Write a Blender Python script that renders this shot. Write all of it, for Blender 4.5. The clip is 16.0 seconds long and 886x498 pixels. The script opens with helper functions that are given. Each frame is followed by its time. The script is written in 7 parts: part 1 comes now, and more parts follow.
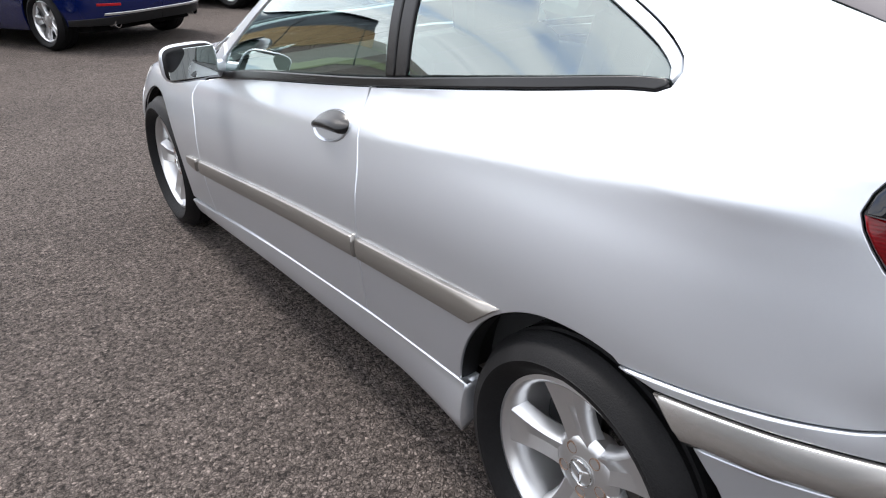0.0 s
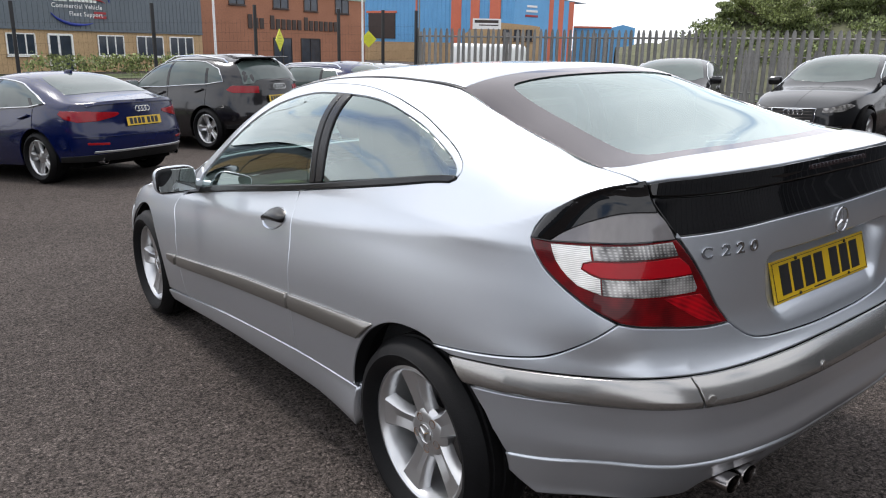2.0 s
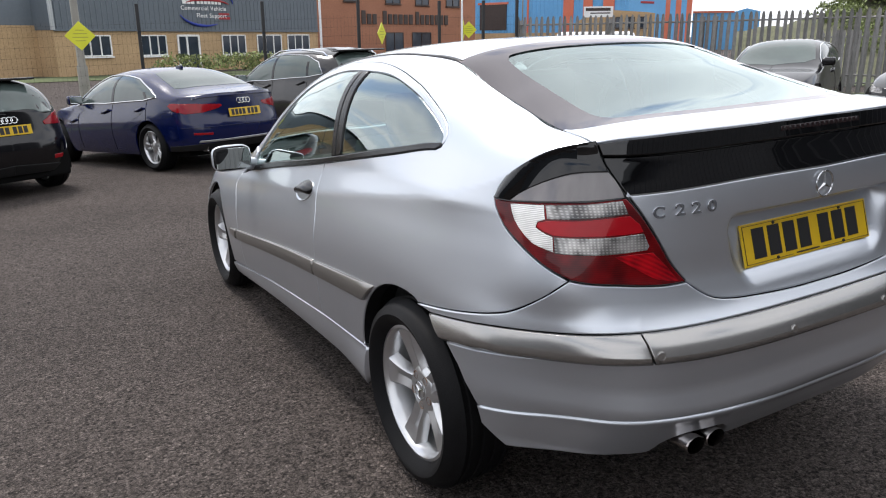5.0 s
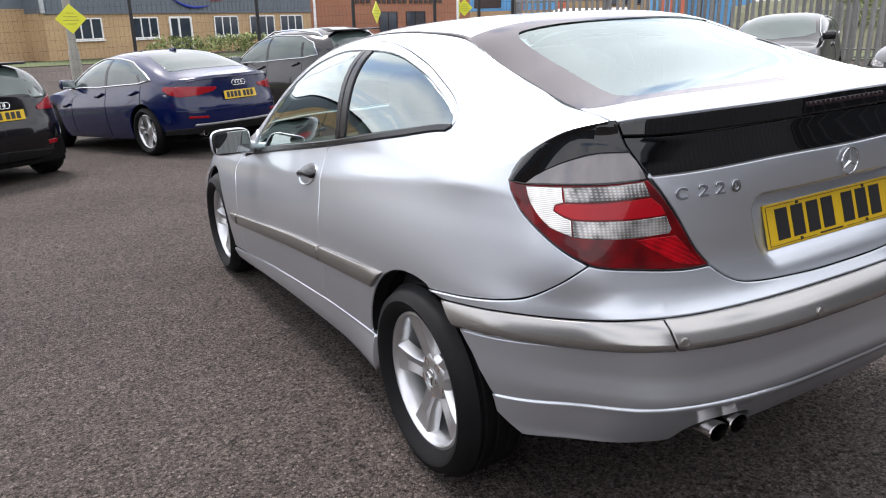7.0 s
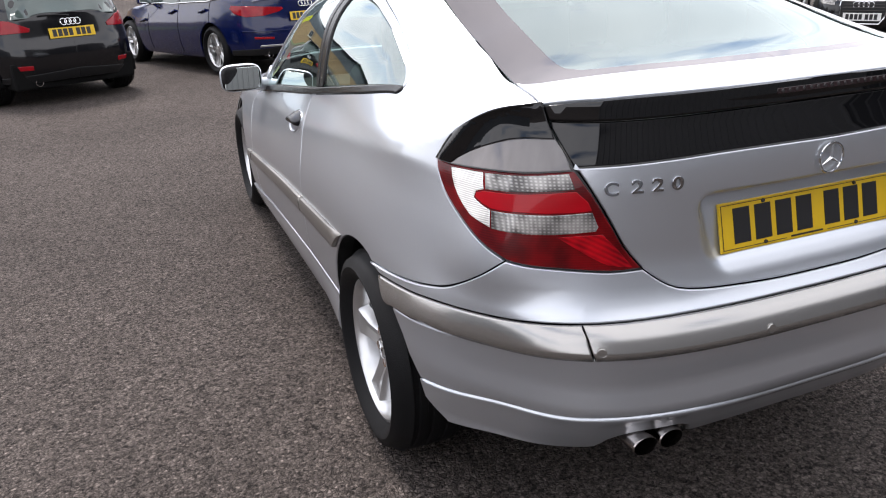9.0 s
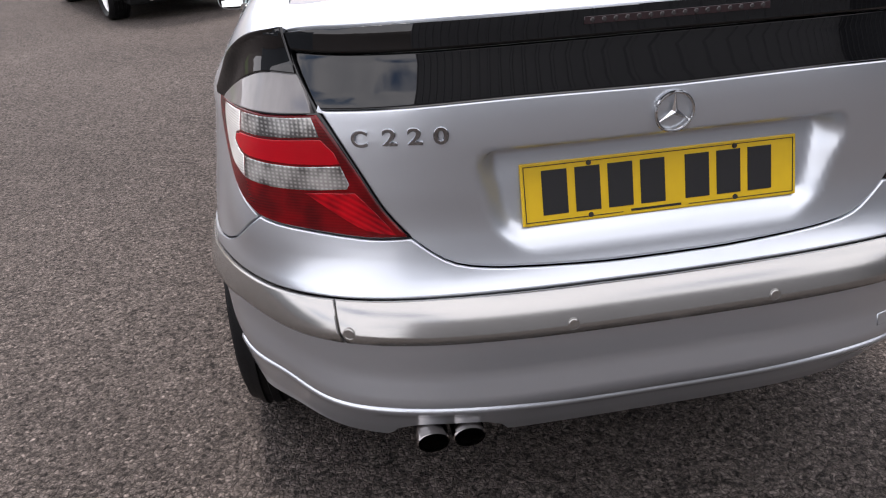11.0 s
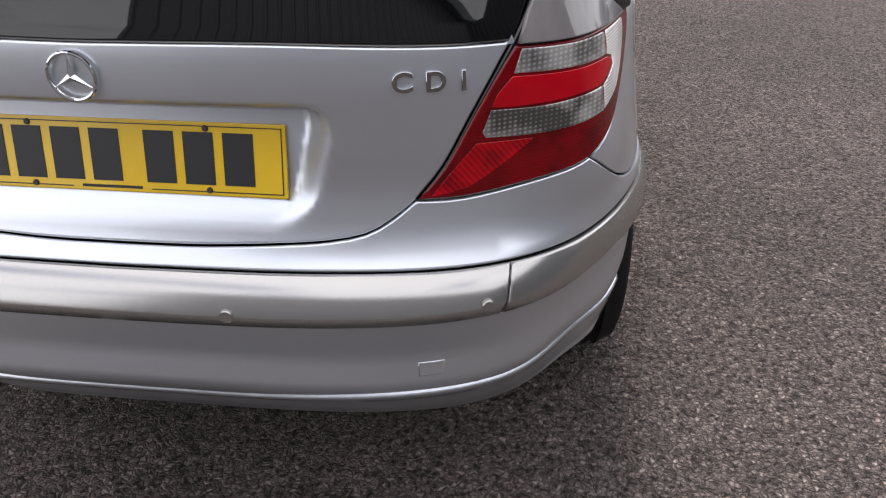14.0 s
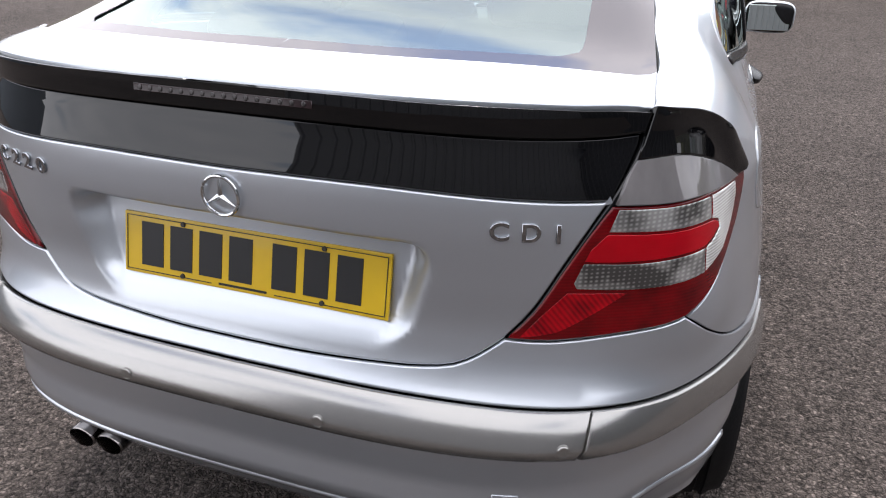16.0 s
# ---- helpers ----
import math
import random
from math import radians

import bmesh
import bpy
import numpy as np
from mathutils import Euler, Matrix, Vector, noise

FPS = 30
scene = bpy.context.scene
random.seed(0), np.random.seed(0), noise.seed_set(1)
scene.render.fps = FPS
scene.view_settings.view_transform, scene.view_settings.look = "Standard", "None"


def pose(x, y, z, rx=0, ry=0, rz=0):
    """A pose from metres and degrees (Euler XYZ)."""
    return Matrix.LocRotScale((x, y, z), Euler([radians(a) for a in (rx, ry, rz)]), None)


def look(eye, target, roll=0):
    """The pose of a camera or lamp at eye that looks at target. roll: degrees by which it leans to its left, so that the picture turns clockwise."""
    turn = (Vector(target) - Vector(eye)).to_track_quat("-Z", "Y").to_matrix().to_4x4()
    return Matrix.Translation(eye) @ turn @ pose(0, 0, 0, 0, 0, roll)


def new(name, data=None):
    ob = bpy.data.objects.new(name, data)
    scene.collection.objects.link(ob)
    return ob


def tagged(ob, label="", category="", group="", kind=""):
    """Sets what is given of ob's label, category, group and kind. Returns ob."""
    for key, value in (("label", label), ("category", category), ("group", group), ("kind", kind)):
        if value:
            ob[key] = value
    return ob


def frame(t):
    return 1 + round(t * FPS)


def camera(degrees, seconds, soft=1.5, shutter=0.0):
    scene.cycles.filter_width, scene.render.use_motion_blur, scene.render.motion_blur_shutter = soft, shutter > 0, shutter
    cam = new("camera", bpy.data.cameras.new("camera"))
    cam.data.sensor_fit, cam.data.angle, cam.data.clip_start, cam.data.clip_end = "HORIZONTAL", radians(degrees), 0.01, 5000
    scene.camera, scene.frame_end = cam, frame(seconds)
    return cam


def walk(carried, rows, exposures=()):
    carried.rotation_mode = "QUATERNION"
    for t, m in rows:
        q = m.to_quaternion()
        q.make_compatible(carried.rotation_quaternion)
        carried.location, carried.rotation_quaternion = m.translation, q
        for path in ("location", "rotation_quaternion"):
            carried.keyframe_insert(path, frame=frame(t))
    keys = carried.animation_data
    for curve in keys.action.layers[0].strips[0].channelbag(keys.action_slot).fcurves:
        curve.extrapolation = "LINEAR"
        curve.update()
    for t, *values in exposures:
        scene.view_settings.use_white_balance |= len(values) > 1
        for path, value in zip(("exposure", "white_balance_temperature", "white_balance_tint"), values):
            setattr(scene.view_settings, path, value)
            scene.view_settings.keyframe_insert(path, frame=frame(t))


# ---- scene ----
# ---- camera ----
cam = camera(62.0, 16.0, soft=1.1)
# the yard slopes: car_tilt turns the parked car's own frame into the upright world
CAR_TILT = Vector((0.029, -0.042, 1.0)).rotation_difference(Vector((0, 0, 1))).to_matrix().to_4x4()
PATH = [
    (0, (-1.696, -0.817, 1.386), (-0.669, 0.675, 0.537), -2.7),
    (0.5, (-1.74, -1.044, 1.398), (-0.668, 0.477, 0.667), -1.9),
    (1, (-1.755, -1.316, 1.38), (-0.636, 0.24, 0.807), -1.1),
    (1.5, (-1.906, -1.503, 1.381), (-0.741, 0.038, 0.861), -1.6),
    (2, (-2.021, -1.69, 1.438), (-0.844, -0.152, 0.94), -1.6),
    (2.5, (-1.964, -1.825, 1.475), (-0.834, -0.241, 1.009), -2),
    (3, (-1.76, -1.985, 1.469), (-0.774, -0.288, 1.085), -0.3),
    (3.5, (-1.69, -2.025, 1.478), (-0.791, -0.275, 1.119), -2.3),
    (4, (-1.684, -2.032, 1.455), (-0.83, -0.262, 1.082), -2.8),
    (4.5, (-1.693, -2.024, 1.42), (-0.844, -0.264, 0.996), -3.9),
    (5, (-1.786, -1.994, 1.366), (-0.863, -0.294, 0.861), -3.1),
    (5.2, (-1.849, -1.975, 1.335), (-0.885, -0.308, 0.795), -3),
    (7.3, (-1.758, -1.919, 1.381), (-0.861, -0.223, 0.82), -4.4),
    (7.5, (-1.7, -1.928, 1.396), (-0.849, -0.205, 0.842), -4.9),
    (8, (-1.597, -1.963, 1.438), (-0.831, -0.214, 0.843), -3.4),
    (8.2, (-1.567, -1.96, 1.447), (-0.81, -0.218, 0.82), -3.1),
    (10.3, (-0.8837, -1.9396, 1.4007), (-0.405, -0.1912, 0.5552), -2.97),
    (10.5, (-0.805, -1.9527, 1.4016), (-0.3594, -0.2024, 0.5445), -3.27),
    (11, (-0.5734, -1.9215, 1.3602), (-0.3056, -0.1556, 0.4609), -3.41),
    (11.5, (-0.3871, -1.9002, 1.3461), (-0.2517, -0.1407, 0.405), -3.69),
    (12, (-0.1567, -1.9082, 1.3556), (-0.0627, -0.1749, 0.3631), -3.14),
    (12.5, (0.0778, -1.9512, 1.3451), (0.0813, -0.1899, 0.3974), -1.93),
    (13, (0.2772, -1.8646, 1.307), (0.2075, -0.0889, 0.3884), -1.09),
    (13.5, (0.4369, -1.7587, 1.3329), (0.3157, -0.0497, 0.3028), -1.44),
    (14, (0.5929, -1.7163, 1.3435), (0.419, -0.0533, 0.2465), -0.24),
    (14.5, (0.7665, -1.7104, 1.3737), (0.3967, -0.067, 0.2952), 0.3),
    (15, (0.8521, -1.7108, 1.4039), (0.3079, -0.0597, 0.416), -1.56),
    (15.5, (0.8299, -1.7115, 1.4294), (0.2361, -0.0366, 0.5127), -1.52),
    (16, (0.6849, -1.7078, 1.4391), (0.0869, -0.022, 0.5443), 0.2),
]

walk(cam, [(t, CAR_TILT @ look(eye, target, roll)) for t, eye, target, roll in PATH],
     [(0.0, 1.55, 6450, 13), (1.0, 1.01, 6440, 12), (2.5, 0.83, 6440, 13), (5.0, 0.86, 6450, 13), (7.5, 1.27, 6480, 15), (8.0, 1.23, 6480, 15), (10.5, 1.42, 6600, 17), (12.5, 1.45, 6600, 17), (14.5, 1.44, 6570, 16), (16.0, 1.38, 6470, 15)])

# ---- sky and sun ----
SUN_EL, SUN_AZ = 58.0, -14.0  # degrees above the horizon; clockwise from +y
world = bpy.data.worlds.new("sky")
scene.world = world
world.use_nodes = True
wn, wl = world.node_tree.nodes, world.node_tree.links
wn.clear()


def wnode(kind, **kw):
    n = wn.new(kind)
    for k, v in kw.items():
        n.inputs[k].default_value = v
    return n


sky = wn.new("ShaderNodeTexSky")
sky.sky_type, sky.sun_disc = "NISHITA", False
sky.sun_elevation, sky.sun_rotation = radians(SUN_EL), radians(SUN_AZ)
sky.air_density, sky.dust_density, sky.ozone_density = 1.0, 1.0, 1.5
coord = wn.new("ShaderNodeTexCoord")
split = wn.new("ShaderNodeSeparateXYZ")
wl.new(coord.outputs["Generated"], split.inputs[0])
# cloud deck: the direction projected on a plane overhead
up = wn.new("ShaderNodeMath"); up.operation = "MAXIMUM"; up.inputs[1].default_value = 0.06
wl.new(split.outputs["Z"], up.inputs[0])
lift_z = wn.new("ShaderNodeMath"); lift_z.operation = "ADD"; lift_z.inputs[1].default_value = 0.12
wl.new(up.outputs[0], lift_z.inputs[0])
flat = []
for axis in "XY":
    d = wn.new("ShaderNodeMath"); d.operation = "DIVIDE"
    wl.new(split.outputs[axis], d.inputs[0]); wl.new(lift_z.outputs[0], d.inputs[1])
    flat.append(d)
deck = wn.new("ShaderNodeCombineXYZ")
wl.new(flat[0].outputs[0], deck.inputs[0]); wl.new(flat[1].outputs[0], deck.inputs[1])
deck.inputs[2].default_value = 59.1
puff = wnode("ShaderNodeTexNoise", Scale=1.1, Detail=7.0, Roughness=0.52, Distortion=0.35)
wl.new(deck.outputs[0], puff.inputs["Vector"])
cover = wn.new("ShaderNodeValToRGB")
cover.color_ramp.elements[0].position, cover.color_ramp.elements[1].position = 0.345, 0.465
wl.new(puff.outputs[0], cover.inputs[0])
# towards the horizon the deck closes
low = wn.new("ShaderNodeMapRange")
low.inputs[1].default_value, low.inputs[2].default_value, low.inputs[3].default_value, low.inputs[4].default_value = 0.06, 0.30, 1.0, 0.0
wl.new(split.outputs["Z"], low.inputs[0])
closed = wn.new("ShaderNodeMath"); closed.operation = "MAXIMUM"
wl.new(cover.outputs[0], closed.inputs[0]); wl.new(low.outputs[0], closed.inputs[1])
shade = wnode("ShaderNodeTexNoise", Scale=2.3, Detail=5.0, Roughness=0.55)
wl.new(deck.outputs[0], shade.inputs["Vector"])
tone = wn.new("ShaderNodeMix"); tone.data_type = "RGBA"
tone.inputs[6].default_value, tone.inputs[7].default_value = (5.5, 5.9, 6.4, 1), (9.8, 9.9, 10.0, 1)
wl.new(shade.outputs[0], tone.inputs[0])
whole = wn.new("ShaderNodeMix"); whole.data_type = "RGBA"
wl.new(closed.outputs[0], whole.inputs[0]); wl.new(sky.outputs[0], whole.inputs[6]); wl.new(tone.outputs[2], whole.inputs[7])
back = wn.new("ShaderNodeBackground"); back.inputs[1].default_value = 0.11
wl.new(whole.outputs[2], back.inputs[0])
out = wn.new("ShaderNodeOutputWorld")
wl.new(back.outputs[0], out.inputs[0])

sun = new("sun", bpy.data.lights.new("sun", "SUN"))
sun.data.energy, sun.data.angle, sun.data.color = 2.1, radians(15), (1.0, 0.96, 0.9)
sun.matrix_world = look((0, 0, 40), Vector((0, 0, 40)) - Vector((math.sin(radians(SUN_AZ)) * math.cos(radians(SUN_EL)), math.cos(radians(SUN_AZ)) * math.cos(radians(SUN_EL)), math.sin(radians(SUN_EL)))))


# ---- materials ----
def material(name, colour, rough=0.5, metal=0.0, coat=0.0, spec=0.5, vary=0.0, scale=8.0, fine=0.0, fine_scale=120.0, bump=0.0, bump_scale=200.0, rough_vary=0.0, coat_rough=0.03, per_object=0.0, island=0.0, stretch=None):
    """A surface with colour varying at a coarse and a fine scale and a fine relief, in metres of the object's own space."""
    m = bpy.data.materials.new(name)
    m.use_nodes = True
    n, l = m.node_tree.nodes, m.node_tree.links
    p = n["Principled BSDF"]
    p.inputs["Base Color"].default_value = (*colour, 1)
    p.inputs["Roughness"].default_value, p.inputs["Metallic"].default_value = rough, metal
    p.inputs["Coat Weight"].default_value, p.inputs["Coat Roughness"].default_value = coat, coat_rough
    p.inputs["Specular IOR Level"].default_value = spec
    co = n.new("ShaderNodeTexCoord").outputs["Object"]
    if stretch:
        mp = n.new("ShaderNodeMapping")
        mp.inputs["Scale"].default_value = stretch
        l.new(co, mp.inputs[0])
        co = mp.outputs[0]

    def noise_of(sc, detail=4.0):
        t = n.new("ShaderNodeTexNoise")
        t.inputs["Scale"].default_value, t.inputs["Detail"].default_value = sc, detail
        l.new(co, t.inputs["Vector"])
        return t.outputs[0]

    value = None

    def add(src, amount):
        nonlocal value
        r = n.new("ShaderNodeMapRange")
        r.inputs[1].default_value, r.inputs[2].default_value, r.inputs[3].default_value, r.inputs[4].default_value = 0.25, 0.75, 1 - amount, 1 + amount
        l.new(src, r.inputs[0])
        if value is None:
            value = r.outputs[0]
        else:
            q = n.new("ShaderNodeMath"); q.operation = "MULTIPLY"
            l.new(value, q.inputs[0]); l.new(r.outputs[0], q.inputs[1])
            value = q.outputs[0]

    if vary:
        add(noise_of(scale), vary)
    if fine:
        add(noise_of(fine_scale, 2.0), fine)
    if per_object:
        add(n.new("ShaderNodeObjectInfo").outputs["Random"], per_object)
    if island:
        add(n.new("ShaderNodeNewGeometry").outputs["Random Per Island"], island)
    if value is not None:
        h = n.new("ShaderNodeHueSaturation")
        h.inputs["Color"].default_value = (*colour, 1)
        l.new(value, h.inputs["Value"])
        l.new(h.outputs[0], p.inputs["Base Color"])
    if rough_vary:
        r = n.new("ShaderNodeMapRange")
        r.inputs[1].default_value, r.inputs[2].default_value, r.inputs[3].default_value, r.inputs[4].default_value = 0.3, 0.7, max(0, rough - rough_vary), rough + rough_vary
        l.new(noise_of(scale * 1.7), r.inputs[0])
        l.new(r.outputs[0], p.inputs["Roughness"])
    if bump:
        b = n.new("ShaderNodeBump")
        b.inputs["Strength"].default_value, b.inputs["Distance"].default_value = bump, 0.004
        l.new(noise_of(bump_scale, 3.0), b.inputs["Height"])
        l.new(b.outputs[0], p.inputs["Normal"])
    return m


def glass(name, tint, gloss=0.0, sheen=(1.0, 1.0, 1.0), print_=None):
    """A thin pane: tinted light goes straight through, or stops at the dark print behind it; the sky mirrors in it."""
    m = bpy.data.materials.new(name)
    m.use_nodes = True
    n, l = m.node_tree.nodes, m.node_tree.links
    n.clear()
    clear = n.new("ShaderNodeBsdfDiffuse" if print_ else "ShaderNodeBsdfTransparent"); clear.inputs[0].default_value = (*(print_ or tint), 1)
    shine = n.new("ShaderNodeBsdfGlossy"); shine.inputs["Roughness"].default_value, shine.inputs["Color"].default_value = 0.012, (*sheen, 1)
    f = n.new("ShaderNodeFresnel"); f.inputs[0].default_value = 1.55
    s = n.new("ShaderNodeMath"); s.operation = "MULTIPLY_ADD"; s.use_clamp = True
    s.inputs[1].default_value, s.inputs[2].default_value = 1.35, 0.02 + gloss
    l.new(f.outputs[0], s.inputs[0])
    mix = n.new("ShaderNodeMixShader")
    l.new(s.outputs[0], mix.inputs[0]); l.new(clear.outputs[0], mix.inputs[1]); l.new(shine.outputs[0], mix.inputs[2])
    o = n.new("ShaderNodeOutputMaterial")
    l.new(mix.outputs[0], o.inputs[0])
    return m


def lens(name, bright, dark, metal, relief, bands="Z", pitch=75.0, ribbing=0.35, patch=(-0.15, 0.75), coat=1.0, cross=False):
    """Moulded lamp plastic: fine ribs and facets over a reflector, under a clear glossy skin."""
    m = bpy.data.materials.new(name)
    m.use_nodes = True
    n, l = m.node_tree.nodes, m.node_tree.links
    p = n["Principled BSDF"]
    p.inputs["Roughness"].default_value, p.inputs["Metallic"].default_value = 0.22, metal
    p.inputs["Coat Weight"].default_value, p.inputs["Coat Roughness"].default_value = coat, 0.02
    p.inputs["Specular IOR Level"].default_value = 0.2
    co = n.new("ShaderNodeTexCoord").outputs["Object"]
    ribs_ = n.new("ShaderNodeTexWave")
    ribs_.wave_type, ribs_.bands_direction = "BANDS", bands
    ribs_.inputs["Scale"].default_value, ribs_.inputs["Distortion"].default_value, ribs_.inputs["Detail"].default_value = pitch, 0.6, 1.0
    cells = n.new("ShaderNodeTexVoronoi")
    cells.inputs["Scale"].default_value = 150.0
    broad = n.new("ShaderNodeTexNoise")
    broad.inputs["Scale"].default_value, broad.inputs["Detail"].default_value = 17.0, 2.0
    for t in (ribs_, cells, broad):
        l.new(co, t.inputs["Vector"])
    a = n.new("ShaderNodeMath"); a.operation = "MULTIPLY_ADD"; a.inputs[1].default_value, a.inputs[2].default_value = ribbing, 0.0
    l.new(ribs_.outputs["Fac"], a.inputs[0])
    if cross:
        rows_ = n.new("ShaderNodeTexWave")
        rows_.wave_type, rows_.bands_direction = "BANDS", "Z"
        rows_.inputs["Scale"].default_value, rows_.inputs["Distortion"].default_value = pitch * 1.15, 0.4
        l.new(co, rows_.inputs["Vector"])
        both_ways = n.new("ShaderNodeMath"); both_ways.operation = "MULTIPLY"
        l.new(ribs_.outputs["Fac"], both_ways.inputs[0]); l.new(rows_.outputs["Fac"], both_ways.inputs[1])
        l.new(both_ways.outputs[0], a.inputs[0])
    b = n.new("ShaderNodeMapRange"); b.inputs[1].default_value, b.inputs[2].default_value, b.inputs[3].default_value, b.inputs[4].default_value = 0.35, 0.65, *patch
    l.new(broad.outputs[0], b.inputs[0])
    c = n.new("ShaderNodeMath"); c.operation = "ADD"; c.use_clamp = True
    l.new(a.outputs[0], c.inputs[0]); l.new(b.outputs[0], c.inputs[1])
    mix = n.new("ShaderNodeMix"); mix.data_type = "RGBA"
    mix.inputs[6].default_value, mix.inputs[7].default_value = (*dark, 1), (*bright, 1)
    l.new(c.outputs[0], mix.inputs[0]); l.new(mix.outputs[2], p.inputs["Base Color"])
    bump = n.new("ShaderNodeBump"); bump.inputs["Strength"].default_value, bump.inputs["Distance"].default_value = relief, 0.002
    l.new(ribs_.outputs["Fac"], bump.inputs["Height"]); l.new(bump.outputs[0], p.inputs["Normal"])
    return m


def tarmac(name):
    """Open-textured tarmac: stones of a centimetre in dark binder, worn and stained; shade in its gaps and pits is put
    into the colour.
    """
    m = bpy.data.materials.new(name)
    m.use_nodes = True
    n, l = m.node_tree.nodes, m.node_tree.links
    p = n["Principled BSDF"]
    p.inputs["Roughness"].default_value, p.inputs["Specular IOR Level"].default_value = 0.85, 0.12
    co = n.new("ShaderNodeTexCoord").outputs["Object"]

    warp = n.new("ShaderNodeTexNoise")
    warp.inputs["Scale"].default_value, warp.inputs["Detail"].default_value = 55.0, 2.0
    l.new(co, warp.inputs["Vector"])
    push = n.new("ShaderNodeVectorMath"); push.operation = "MULTIPLY_ADD"
    push.inputs[1].default_value = (0.020, 0.020, 0.0)
    l.new(warp.outputs["Color"], push.inputs[0]); l.new(co, push.inputs[2])
    co = push.outputs[0]

    def tex(kind, sc, **kw):
        t = n.new(kind)
        t.inputs["Scale"].default_value = sc
        for k, v in kw.items():
            t.inputs[k].default_value = v
        l.new(co, t.inputs["Vector"])
        return t

    stones, grit = tex("ShaderNodeTexVoronoi", 78.0), tex("ShaderNodeTexVoronoi", 210.0)
    cracks, chips = tex("ShaderNodeTexVoronoi", 78.0), tex("ShaderNodeTexVoronoi", 150.0)
    for t in (stones, grit, cracks, chips):
        t.voronoi_dimensions = "2D"
    cracks.feature = chips.feature = "DISTANCE_TO_EDGE"
    clumps, stains, pits = tex("ShaderNodeTexNoise", 11.0, Detail=5.0, Roughness=0.6), tex("ShaderNodeTexNoise", 0.55, Detail=6.0, Roughness=0.6), tex("ShaderNodeTexNoise", 72.0, Detail=5.0, Roughness=0.66)

    def remap(src, a, b, c, d):
        r = n.new("ShaderNodeMapRange")
        r.inputs[1].default_value, r.inputs[2].default_value, r.inputs[3].default_value, r.inputs[4].default_value = a, b, c, d
        l.new(src, r.inputs[0])
        return r.outputs[0]

    def times(x, y, op="MULTIPLY"):
        q = n.new("ShaderNodeMath"); q.operation = op
        l.new(x, q.inputs[0]); l.new(y, q.inputs[1])
        return q.outputs[0]

    sep = n.new("ShaderNodeSeparateColor")
    l.new(stones.outputs["Color"], sep.inputs[0])
    sep2 = n.new("ShaderNodeSeparateColor")
    l.new(grit.outputs["Color"], sep2.inputs[0])
    v = times(remap(sep.outputs[0], 0.0, 1.0, 0.68, 1.33), remap(sep2.outputs[0], 0, 1, 0.80, 1.20))
    # crevice shade painted in: colour drops at stone edges and in pits
    v = times(v, remap(cracks.outputs["Distance"], 0.0, 0.22, 0.55, 1.08))
    v = times(v, remap(chips.outputs["Distance"], 0.0, 0.14, 0.70, 1.05))
    v = times(v, remap(pits.outputs[0], 0.38, 0.55, 0.16, 1.25))
    v = times(v, remap(clumps.outputs[0], 0.30, 0.70, 0.86, 1.14))
    v = times(v, remap(stains.outputs[0], 0.3, 0.7, 0.82, 1.18))
    h = n.new("ShaderNodeMix"); h.data_type = "RGBA"; h.blend_type = "MULTIPLY"; h.inputs[0].default_value = 1.0
    warm = n.new("ShaderNodeMix"); warm.data_type = "RGBA"
    warm.inputs[6].default_value, warm.inputs[7].default_value = (0.104, 0.087, 0.080, 1), (0.122, 0.103, 0.093, 1)
    l.new(sep.outputs[1], warm.inputs[0])
    l.new(warm.outputs[2], h.inputs[6]); l.new(v, h.inputs[7])
    l.new(h.outputs[2], p.inputs["Base Color"])
    height = times(remap(pits.outputs[0], 0.34, 0.56, 0.0, 1.0), remap(cracks.outputs["Distance"], 0.0, 0.30, 0.0, 1.0))
    height = times(height, remap(sep.outputs[2], 0.0, 1.0, 0.6, 1.0))
    bump = n.new("ShaderNodeBump")
    bump.inputs["Strength"].default_value, bump.inputs["Distance"].default_value = 1.0, 0.012
    l.new(height, bump.inputs["Height"])
    l.new(bump.outputs[0], p.inputs["Normal"])
    return m


SILVER = material("silver_paint", (0.54, 0.57, 0.61), rough=0.37, metal=0.82, coat=1.0, coat_rough=0.09, vary=0.015, scale=3, fine=0.06, fine_scale=1800)
STRIP = material("satin_strip", (0.36, 0.352, 0.338), rough=0.20, metal=0.85, coat=0.4, coat_rough=0.2, vary=0.03, scale=4, fine=0.05, fine_scale=900)
SIDE_STRIP = material("side_strip", (0.215, 0.205, 0.19), rough=0.30, metal=0.7, coat=0.3, coat_rough=0.2, vary=0.05, scale=4, fine=0.06, fine_scale=700)
GAP = material("dark_gap", (0.004, 0.004, 0.004), rough=0.8, spec=0.1)
BLACK_GLOSS = material("gloss_black", (0.003, 0.003, 0.0035), rough=0.02, spec=0.5, vary=0.1, scale=3)
BLACK_TRIM = material("black_trim", (0.006, 0.006, 0.0065), rough=0.25, spec=0.35, vary=0.15, scale=10, bump=0.1, bump_scale=700)
BLACK_PLASTIC = material("black_plastic", (0.009, 0.009, 0.0095), rough=0.45, spec=0.3, vary=0.15, scale=12, bump=0.15, bump_scale=900)
RUBBER = material("rubber", (0.006, 0.006, 0.0065), rough=0.55, spec=0.14, vary=0.25, scale=9, fine=0.2, fine_scale=160, bump=0.25, bump_scale=260)
ALLOY = material("alloy", (0.56, 0.565, 0.57), rough=0.30, metal=0.85, coat=0.6, coat_rough=0.08, vary=0.05, scale=14)
DARK_METAL = material("dark_metal", (0.05, 0.047, 0.045), rough=0.55, metal=0.6, vary=0.3, scale=20)
